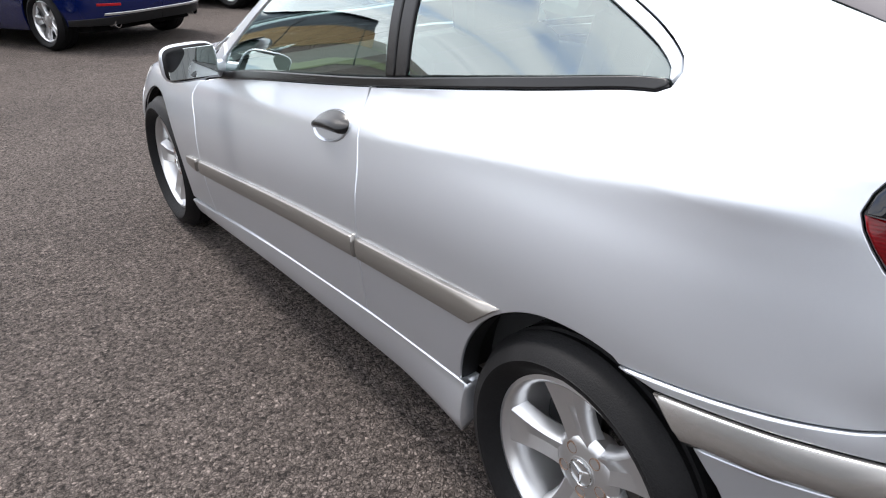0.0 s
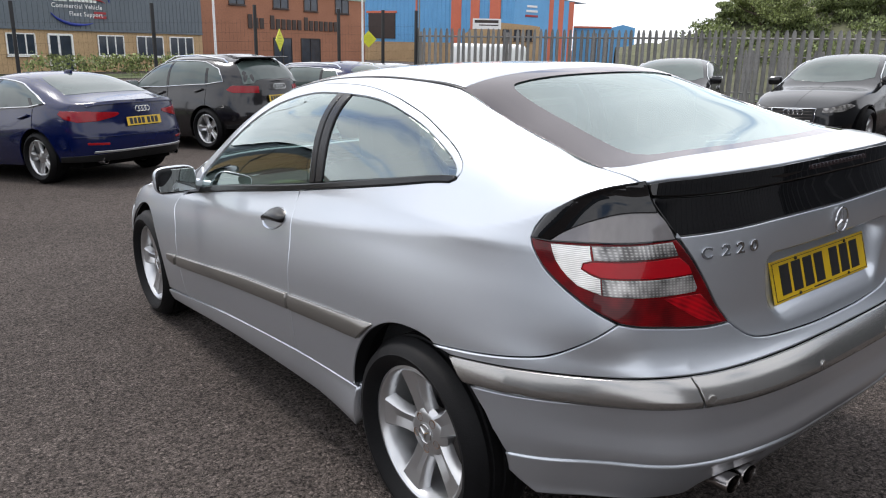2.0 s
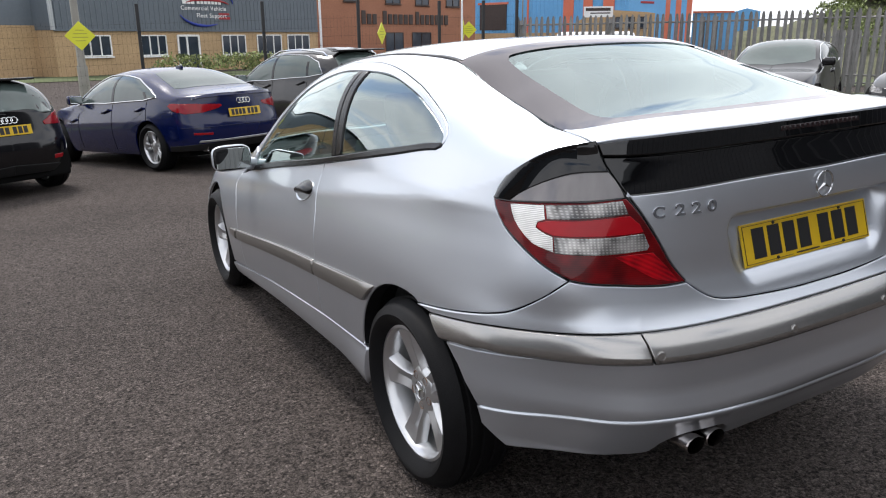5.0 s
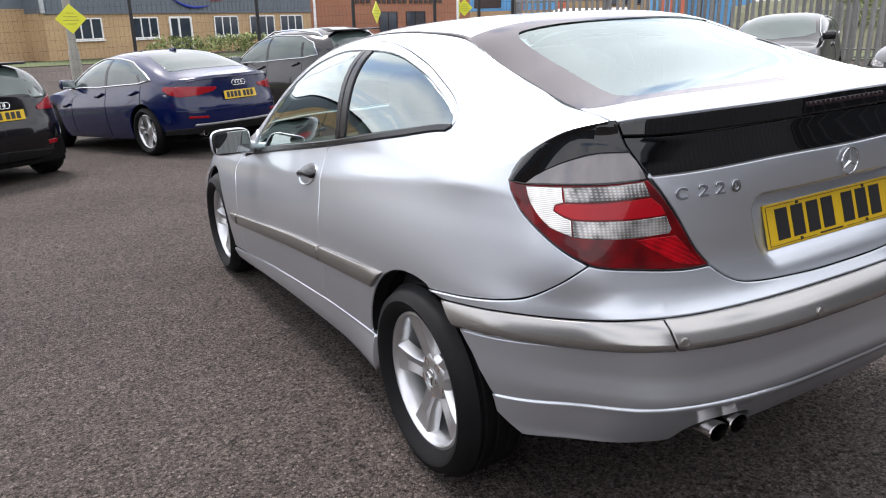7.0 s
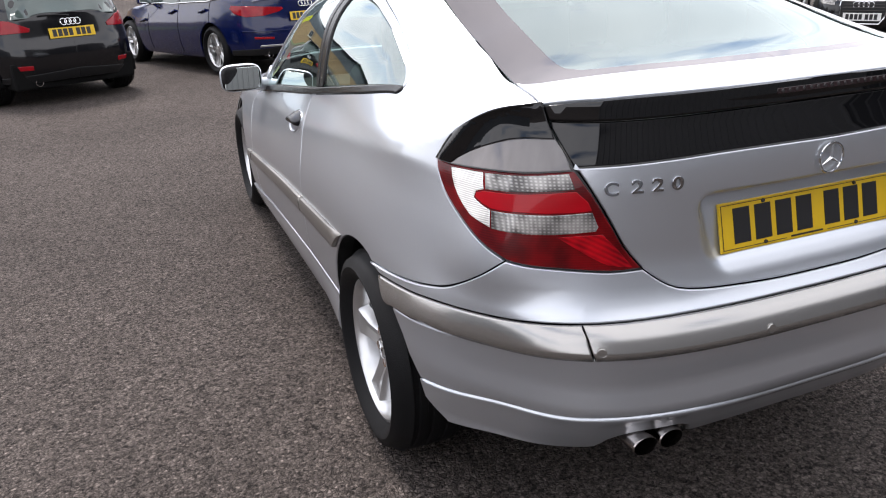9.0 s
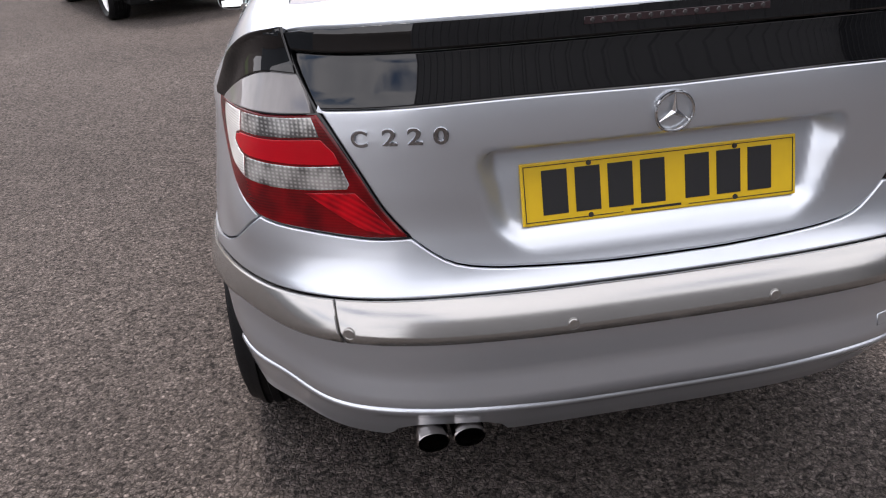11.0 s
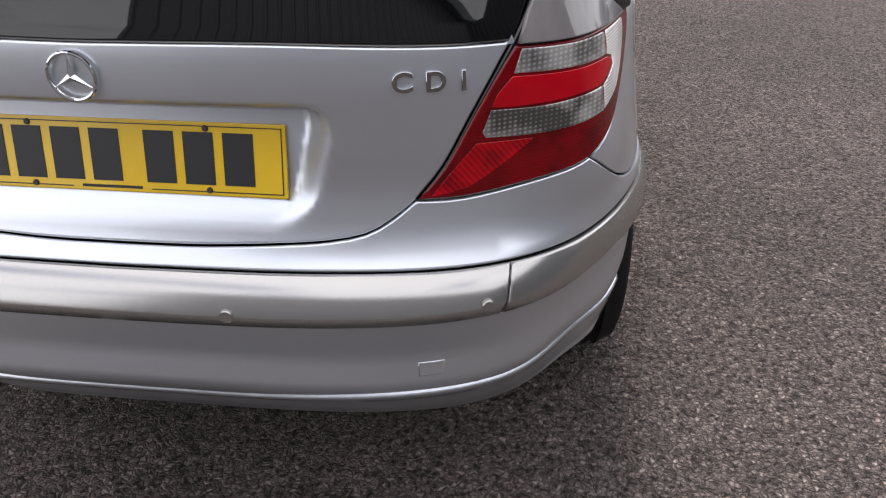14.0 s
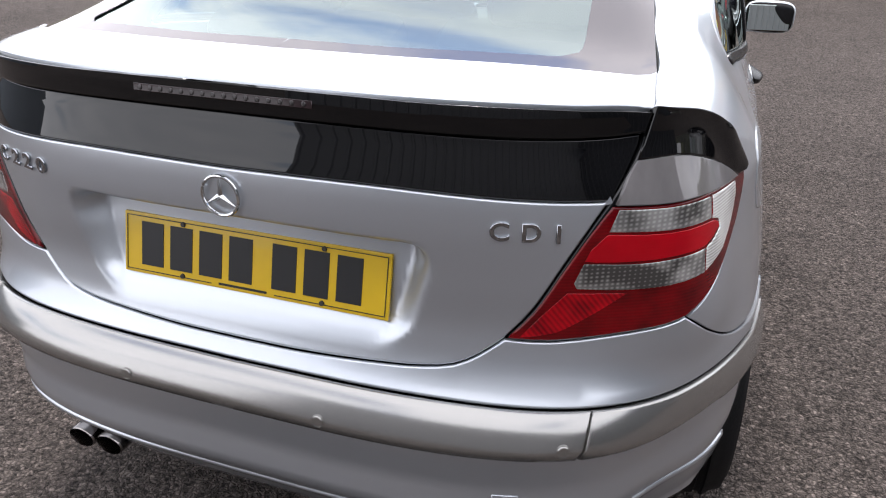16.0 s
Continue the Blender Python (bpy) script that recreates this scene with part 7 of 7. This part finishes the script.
part("writing_bar", box(0.15, ln - 0.2, -0.04, -0.02, rise(fr, 40, 1.74), rise(fr, 40, 1.95)), SIGN_DARK, board)
part("writing_bar", box(0.5, ln - 0.2, -0.04, -0.02, rise(fr, 40, 1.55), rise(fr, 40, 1.63)), SIGN_DARK, board)
for x in (0.15, ln - 0.15):
    part("post", box(x - 0.05, x + 0.05, 0.0, 0.1, GZ, rise(fr, 40, 2.0)), POLE_GREY, board)
# white van behind the palings
van = thing("white_van", "white panel van behind the palings", "van", Matrix.Translation(along(40.4, 34) + Vector((0, 0, ground_at(20, 24)))) @ pose(0, 0, 0, 0, 0, -40))
part("body", box(-1.65, 1.65, -0.95, 0.95, 0.4, 2.1, 0.28, seg=4), material("white_paint", (0.75, 0.75, 0.75), rough=0.3, coat=0.8, vary=0.04, scale=2), van, smooth=True, angle=60)
for x in (-1.1, 1.1):
    for y in (-0.9, 0.9):
        t = lathe([(0, -0.1), (0.3, -0.1), (0.33, 0), (0.3, 0.1), (0, 0.1)], 24, "y")
        bmesh.ops.translate(t, verts=t.verts[:], vec=(x, y, 0.33))
        part("wheel", t, RUBBER, van, smooth=True)

# mesh fence with black posts and yellow diamond signs
FENCE_L, FENCE_R = Vector((-14.0, 17.4, 0)), Vector((9.95, 15.4, 0))
mesh_fence = thing("mesh_fence", "black steel mesh fence on posts", "fence")
def fence_xy(x):
    t = (x - FENCE_L.x) / (FENCE_R.x - FENCE_L.x)
    return Vector((x, FENCE_L.y + (FENCE_R.y - FENCE_L.y) * t, 0))


posts_x = [-12.4, -9.3, -6.1, -3.0, 0.64, 3.37, 5.71, 7.90, 9.18, 10.2]
H = 2.58
for x in posts_x:
    p = fence_xy(x)
    z = ground_at(p.x, p.y)
    part("post", box(p.x - 0.035, p.x + 0.035, p.y - 0.03, p.y + 0.03, z, z + H + 0.25, 0.006), POST_BLACK, mesh_fence)
bm = bmesh.new()
for x0, x1 in zip(posts_x, posts_x[1:]):
    n = int((x1 - x0) / 0.09)
    for i in range(n):
        p = fence_xy(x0 + (x1 - x0) * i / n)
        z = ground_at(p.x, p.y)
        w = 0.0013
        q = [bm.verts.new((p.x + dx, p.y, z + zz)) for dx, zz in ((-w, 0.05), (w, 0.05), (w, H - 0.1), (-w, H - 0.1))]
        bm.faces.new(q)
    for j in range(12):
        a, c = fence_xy(x0), fence_xy(x1)
        z0, z1 = ground_at(a.x, a.y) + 0.1 + j * 0.21, ground_at(c.x, c.y) + 0.1 + j * 0.21
        w = 0.0016
        bm.faces.new([bm.verts.new(v) for v in ((a.x, a.y, z0 - w), (c.x, c.y, z1 - w), (c.x, c.y, z1 + w), (a.x, a.y, z0 + w))])
part("mesh_wire", bm, POST_BLACK, mesh_fence, "thin black wire mesh")["kind"] = "stuff"
for x, z, turn, half in ((-0.55, 1.50, 0, 0.215), (6.24, 1.53, 42, 0.19), (8.50, 1.60, 48, 0.18), (8.66, 1.61, -20, 0.15)):
    p = fence_xy(x)
    sg = thing("warning_sign", "yellow diamond warning sign on the fence", "sign", Matrix.Translation((p.x, p.y - 0.16 if turn else p.y - 0.05, z)) @ pose(0, 0, 0, 0, 0, turn), "fence signs")
    b = box(-half, half, -0.006, 0.006, -half, half, 0.004)
    bmesh.ops.rotate(b, verts=b.verts[:], matrix=Euler((0, radians(45), 0)).to_matrix())
    part("plate", b, YELLOW, sg)
    for i, w in enumerate((0.18, 0.30, 0.34, 0.22)):
        part("writing_bar", box(-w * half * 2.1, w * half * 2.1, -0.009, -0.005, (0.13 - i * 0.085) * half * 4, (0.145 - i * 0.085) * half * 4), FADED_INK, sg)

# palings: a front run round the yard and a lower one behind it
def pale_bm(wide, tall):
    """One pressed steel pale with a three-pointed head, its foot at the origin."""
    bm = bmesh.new()
    sec = [(-0.5, 0.014), (-0.24, -0.008), (0.24, -0.008), (0.5, 0.014)]
    rows = [[bm.verts.new((x * wide, y, h)) for x, y in sec] for h in (0.0, tall - 0.13)]
    head = [bm.verts.new((-0.30 * wide, 0.006, tall - 0.03)), bm.verts.new((0.0, -0.004, tall)), bm.verts.new((0.30 * wide, 0.006, tall - 0.03))]
    for k in range(3):
        bm.faces.new((rows[0][k], rows[0][k + 1], rows[1][k + 1], rows[1][k]))
    bm.faces.new((rows[1][0], rows[1][1], head[1], head[0]))
    bm.faces.new((rows[1][1], rows[1][2], head[1]))
    bm.faces.new((rows[1][2], rows[1][3], head[2], head[1]))
    return bm


def palisade(label, corners, tall):
    """corners: x, y, height of the top above datum and the pales' spacing from there on."""
    pal = thing("palisade_fence", label, "fence")
    shared = {}
    for (x0, y0, t0, pitch), (x1, y1, t1, _) in zip(corners, corners[1:]):
        a, b = Vector((x0, y0, t0)), Vector((x1, y1, t1))
        n = int((b - a).length / pitch)
        ang = math.degrees(math.atan2(y1 - y0, x1 - x0))
        for i in range(n):
            p = a + (b - a) * (i / n)
            m = Matrix.Translation((p.x, p.y, p.z - tall)) @ pose(0, 0, 0, random.uniform(-0.5, 0.5), random.uniform(-0.6, 0.6), ang + 180)
            if pitch not in shared:
                ob = part("pale", pale_bm(pitch * 0.55, tall), GALV, pal)
                shared[pitch] = ob.data
            else:
                ob = new("pale", shared[pitch])
                ob.parent = pal
            ob.matrix_basis = m
            if i % 15 == 0:
                part("post", box(p.x + 0.06, p.x + 0.16, p.y + 0.03, p.y + 0.13, p.z - tall, p.z - 0.1), GALV, pal)
        for h in (0.22, 1.62):
            part("rail", tube([(a.x + 0.05, a.y + 0.04, a.z - h), (b.x + 0.05, b.y + 0.04, b.z - h)], 0.028, 6), GALV, pal)
    return pal


palisade("grey galvanised steel palisade fence", [(10.25, 15.35, 1.95, 0.155), (14.0, 11.95, 2.00, 0.165), (16.45, 9.65, 2.06, 0.20), (17.35, 6.9, 2.07, 0.20), (18.6, 3.2, 2.09, 0.20), (19.4, -1.0, 2.1, 0.2)], 2.4)
palisade("lower grey palisade fence behind the first", [(20.6, 13.4, 1.58, 0.20), (23.0, 8.6, 1.60, 0.20), (24.6, 3.6, 1.60, 0.20)], 2.3)

# lamp post, flag, poles
lamp = thing("lamp_post", "tall grey concrete lamp post", "street lamp", Matrix.Translation(along(3.62, 22) + Vector((0, 0, GZ))))
part("column", tube([(0, 0, 0), (0, 0, 1.2), (0, 0, 1.25), (0, 0, 7.5)], [0.14, 0.13, 0.10, 0.065], 12), POLE_GREY, lamp, smooth=True)
part("arm", tube([(0, 0, 7.5), (0.1, 0, 8.0), (0.7, 0, 8.3)], 0.04, 8), POLE_GREY, lamp, smooth=True)
part("lantern", box(0.6, 1.2, -0.12, 0.12, 8.22, 8.38, 0.05), POLE_GREY, lamp, smooth=True)
for az, d, r, flag in ((20.0, 19.5, 0.035, True), (30.45, 19.0, 0.03, False), (35.0, 26, 0.03, False)):
    p = along(az, d)
    pole = thing("flag_pole", "slim white flag pole" + (" with a dark furled banner" if flag else ""), "pole", Matrix.Translation(p + Vector((0, 0, ground_at(p.x, p.y)))), "flag poles")
    part("mast", tube([(0, 0, 0), (0, 0, 6.5)], [r, r * 0.6], 10), WHITE_POLE if az < 33 else POLE_GREY, pole, smooth=True)
    if flag:
        bm = bmesh.new()
        rows = []
        for i in range(15):
            z = 3.1 + i * 0.2
            w = 0.12 + 0.28 * math.sin(math.pi * (i + 1.5) / 17)
            rows.append([bm.verts.new((0.04 + w * t, 0.05 * math.sin(3 * t + i * 0.4) * t, z + 0.1 * t)) for t in np.linspace(0, 1, 6)])
        for p_, q_ in zip(rows, rows[1:]):
            for k in range(5):
                bm.faces.new((p_[k], p_[k + 1], q_[k + 1], q_[k]))
        part("banner", bm, SIGN_DARK, pole, "dark feather banner with red edge", smooth=True)
        for i in range(6):
            part("letter_bar", box(0.08, 0.2, -0.07, -0.06, 3.3 + i * 0.36, 3.52 + i * 0.36), SIGN_WHITE, pole)

# silo tops far left
silo = thing("distant_plant", "pale silos and pipes above the roofs", "plant", Matrix.Translation(along(-1.4, 120)))
for i, (x, h) in enumerate(((-5.5, 9.2), (-2.6, 9.6), (-0.4, 9.9), (2.0, 9.5))):
    part("silo", lathe([(0, 0), (1.1, 0), (1.1, h), (0.6, h + 0.5), (0, h + 0.5)], 20, "z"), SIGN_WHITE, silo, smooth=True).location = (x, 0, 0)
for x in (-2.0, -1.0, 0.5):
    part("pipe", tube([(x, -1.2, 9), (x, -1.2, 11.2), (x + 0.6, -1.2, 11.2)], 0.12, 8), POLE_GREY, silo, smooth=True)

# verge and hedge by the grey unit
GRASS = material("grass", (0.055, 0.075, 0.022), rough=0.95, vary=0.3, scale=1.5, fine=0.4, fine_scale=30)
LEAF = material("leaf", (0.20, 0.235, 0.085), rough=0.6, vary=0.2, scale=3, island=0.45)
LEAF_DARK = material("dark_leaf", (0.15, 0.185, 0.065), rough=0.6, vary=0.2, scale=3, island=0.45)


def strip_ground(name, pts, width, mat, label, lift):
    bm = bmesh.new()
    rows = []
    for i, p in enumerate(pts):
        d = (pts[min(i + 1, len(pts) - 1)] - pts[max(i - 1, 0)]).normalized()
        nrm = Vector((-d.y, d.x, 0))
        rows.append([bm.verts.new((q.x, q.y, ground_at(q.x, q.y) + lift)) for q in (p - nrm * width / 2, p, p + nrm * width / 2)])
    for a, b in zip(rows, rows[1:]):
        for k in range(2):
            bm.faces.new((a[k], b[k], b[k + 1], a[k + 1]))
    bmesh.ops.recalc_face_normals(bm, faces=bm.faces[:])
    return tagged(part(name, bm, mat), label, "ground", kind="structure")


line = lambda a, b, n=12: [a + (b - a) * (i / n) for i in range(n + 1)]
strip_ground("grass_verge", line(Vector((-30, 20.5, 0)), Vector((11, 18.6, 0)), 24), 4.0, GRASS, "rough green grass verge along the fence", 0.03)
strip_ground("grass_verge_far", line(Vector((-30, 35.5, 0)), Vector((26, 44, 0)), 24), 5.0, GRASS, "mown grass before the grey unit", 0.03)
strip_ground("grass_by_palings", [Vector(q) for q in ((10.2, 15.1, 0), (14.0, 11.7, 0), (16.2, 9.5, 0), (17.1, 6.8, 0), (18.3, 3.2, 0), (19.1, -1.0, 0))], 1.3, GRASS, "long grass under the palings", 0.03)
strip_ground("grass_field", line(Vector((20.0, 24.0, 0)), Vector((36, 2, 0)), 20), 12.0, GRASS, "rough grass beyond the palings", 0.03)


def foliage(n, spread, centre, size, rnd):
    """n leaf clumps of two crossed blades each, scattered in uneven lobes."""
    verts, faces = [], []
    lobes = [(Vector((rnd.uniform(-1, 1) * spread[0] * 0.7, rnd.uniform(-1, 1) * spread[1] * 0.7, rnd.uniform(-0.7, 0.8) * spread[2])), rnd.uniform(0.28, 0.55)) for _ in range(16)]
    for _ in range(n):
        c, r = rnd.choice(lobes)
        d = Vector((rnd.gauss(0, 1), rnd.gauss(0, 1), rnd.gauss(0, 1))).normalized() * (rnd.random() ** 0.33) * r
        p = Vector(centre) + c + Vector((d.x * spread[0], d.y * spread[1], d.z * spread[2]))
        s = size * rnd.uniform(0.6, 1.4)
        e = Euler((rnd.uniform(0, 6.3), rnd.uniform(0, 6.3), rnd.uniform(0, 6.3))).to_matrix()
        k = len(verts)
        for q in ((-0.5, 0, 0), (0, -0.32, 0.08), (0.5, 0, 0), (0, 0.32, 0.08)):
            verts.append(p + e @ (Vector(q) * s))
        faces.append((k, k + 1, k + 2, k + 3))
    return verts, faces


rnd = random.Random(5)
hedge = thing("hedge", "clipped green hedge before the grey unit", "hedge", Matrix.Translation((10.5, 42.0, GZ)))
v, f = [], []
for i in range(9):
    a, b = foliage(420, (1.2, 0.5, 0.5), (i * 1.3 - 5, i * 0.5 - 2, 0.65), 0.16, rnd)
    f += [tuple(j + len(v) for j in q) for q in b]
    v += a
link("leaves", v, f, LEAF, hedge)["kind"] = "stuff"



def tree(x, y, h, crown, label, mat, n, size, z):
    t = thing("tree", label, "tree", Matrix.Translation((x, y, z)), "trees beyond the palings")
    part("trunk", tube([(0, 0, 0), (0.05, 0, h * 0.3), (0.15, 0.05, h * 0.6), (0.1, 0, h * 0.8)], [0.22, 0.17, 0.1, 0.04], 8), material("bark", (0.09, 0.07, 0.05), rough=0.95, vary=0.3, scale=9) if "bark" not in bpy.data.materials else bpy.data.materials["bark"], t, smooth=True)
    for k in range(6):
        a = k * 1.05
        part("limb", tube([(0.1, 0, h * 0.35 + 0.08 * k * h * 0.5), (math.cos(a) * crown[0] * 0.4, math.sin(a) * crown[1] * 0.4, h * 0.6), (math.cos(a) * crown[0] * 0.75, math.sin(a) * crown[1] * 0.75, h * 0.8)], [0.08, 0.05, 0.02], 6), bpy.data.materials["bark"], t, smooth=True)
    v, f = foliage(n, crown, (0, 0, h * 0.68), size, rnd)
    link("crown", v, f, mat, t, "leafy green crown")["kind"] = "stuff"


crest = curve((50, 0.2), (54, 0.8), (55.7, 1.35), (56.8, 1.65), (58.1, 2.35), (60.2, 3.25), (61.8, 3.45), (63.5, 3.3), (65, 3.6), (68, 3.6), (72, 3.3), (80, 2.6), (88, 1.5))


def bank_point(az, t):
    """A point of the bank: t = 0 at its foot, 1 on the crest, 2 down behind."""
    d = 36 + 14 * t
    top = EYE.z + 50 * math.tan(radians(float(crest(az))))
    q = along(az, d + 1.5 * noise.noise((az * 0.4, t * 2, 0)))
    k = t if t <= 1 else 2 - t
    q.z = GZ + (top - GZ) * (k * k * (3 - 2 * k)) + 0.35 * noise.noise((az * 0.9, t * 4, 3)) * k
    return q


azs, ts = np.linspace(50, 88, 77), np.linspace(0, 2, 21)
bank_v = [bank_point(a, t) for a in azs for t in ts]
bank_f = [(i * 21 + k, (i + 1) * 21 + k, (i + 1) * 21 + k + 1, i * 21 + k + 1) for i in range(76) for k in range(20)]
BANK_GRASS = material("bank_grass", (0.075, 0.078, 0.042), rough=0.95, vary=0.35, scale=0.5, fine=0.35, fine_scale=5)
tagged(link("grass_bank", bank_v, bank_f, BANK_GRASS), "overgrown green bank beyond the palings", "bank", kind="structure")
scrub_v, scrub_f = [], []
for _ in range(150):
    q = bank_point(rnd.uniform(55.5, 78), rnd.uniform(0.35, 1.05))
    w = rnd.uniform(0.5, 1.3)
    a, b = foliage(260, (w, w, w * 0.55), (q.x, q.y, q.z + 0.15), 0.15, rnd)
    scrub_f += [tuple(j + len(scrub_v) for j in k) for k in b]
    scrub_v += a
tagged(link("bank_scrub", scrub_v, scrub_f, LEAF_DARK), "low green scrub on the bank", "shrubs", kind="stuff")
for az, t, h, w in ((58.2, 0.8, 1.1, 1.2), (59.6, 0.65, 1.6, 1.7), (61.2, 0.6, 1.7, 1.6), (64.6, 0.7, 1.4, 1.6), (68.0, 0.7, 1.7, 1.8), (72, 0.7, 1.9, 1.8)):
    q = bank_point(az, t)
    tree(q.x, q.y, h, (w, w, h * 0.42), "bushy green tree on the bank", LEAF if int(az) % 2 else LEAF_DARK, 16000, 0.105, q.z - 0.2)

# metal shed behind the camera, mirrored in the coupe's glass and lamps
shop = thing("metal_shed", "dark grey ribbed metal shed across the yard", "building", Matrix.Translation((0.0, -6.8, 0.3)))
CLAD_DARK = cladding("dark_cladding", (0.05, 0.054, 0.06))
CLAD_SHED = cladding("shed_cladding", (0.115, 0.12, 0.13))
SHED_X0, SHED_X1, SHED_H = -3.4, 30.0, 4.5
part("wall", box(SHED_X0, SHED_X1, -12.0, 0.0, -1.0, SHED_H), CLAD_SHED, shop, "dark grey ribbed cladding")
bm = ribs(SHED_X0, SHED_X1, -0.5, lambda x: SHED_H - 0.1, 0.33, 0.0, 0.04)
bmesh.ops.scale(bm, vec=(1, -1, 1), verts=bm.verts[:])
part("wall_ribs", bm, CLAD_SHED, shop)["kind"] = "stuff"
part("roof", box(SHED_X0 - 0.15, SHED_X1 + 0.15, -12.2, 0.25, SHED_H, SHED_H + 0.25, 0.05), ROOF_GREY, shop)
# invented side wing, never in view, added to darken what the coupe's rear mirrors
part("wing_wall", box(7.6, 14.0, 0.0, 7.2, -1.0, 4.2), CLAD_DARK, shop, "dark grey ribbed cladding")
bm = ribs(-7.1, -0.1, -0.5, lambda x: 4.1, 0.33, 0.0, 0.04)
bmesh.ops.rotate(bm, verts=bm.verts[:], matrix=Euler((0, 0, radians(-90))).to_matrix())
bmesh.ops.translate(bm, verts=bm.verts[:], vec=(7.6, 0, 0))
part("wing_ribs", bm, CLAD_DARK, shop)["kind"] = "stuff"
# made-up wall outside the view, closing the west side for light and reflections
tagged(part("wall_west", box(-15.4, -15.0, -6.4, 5.0, -1.0, 2.6), ROOF_GREY, None), "plain grey wall added out of view to close the yard", "wall", kind="structure")
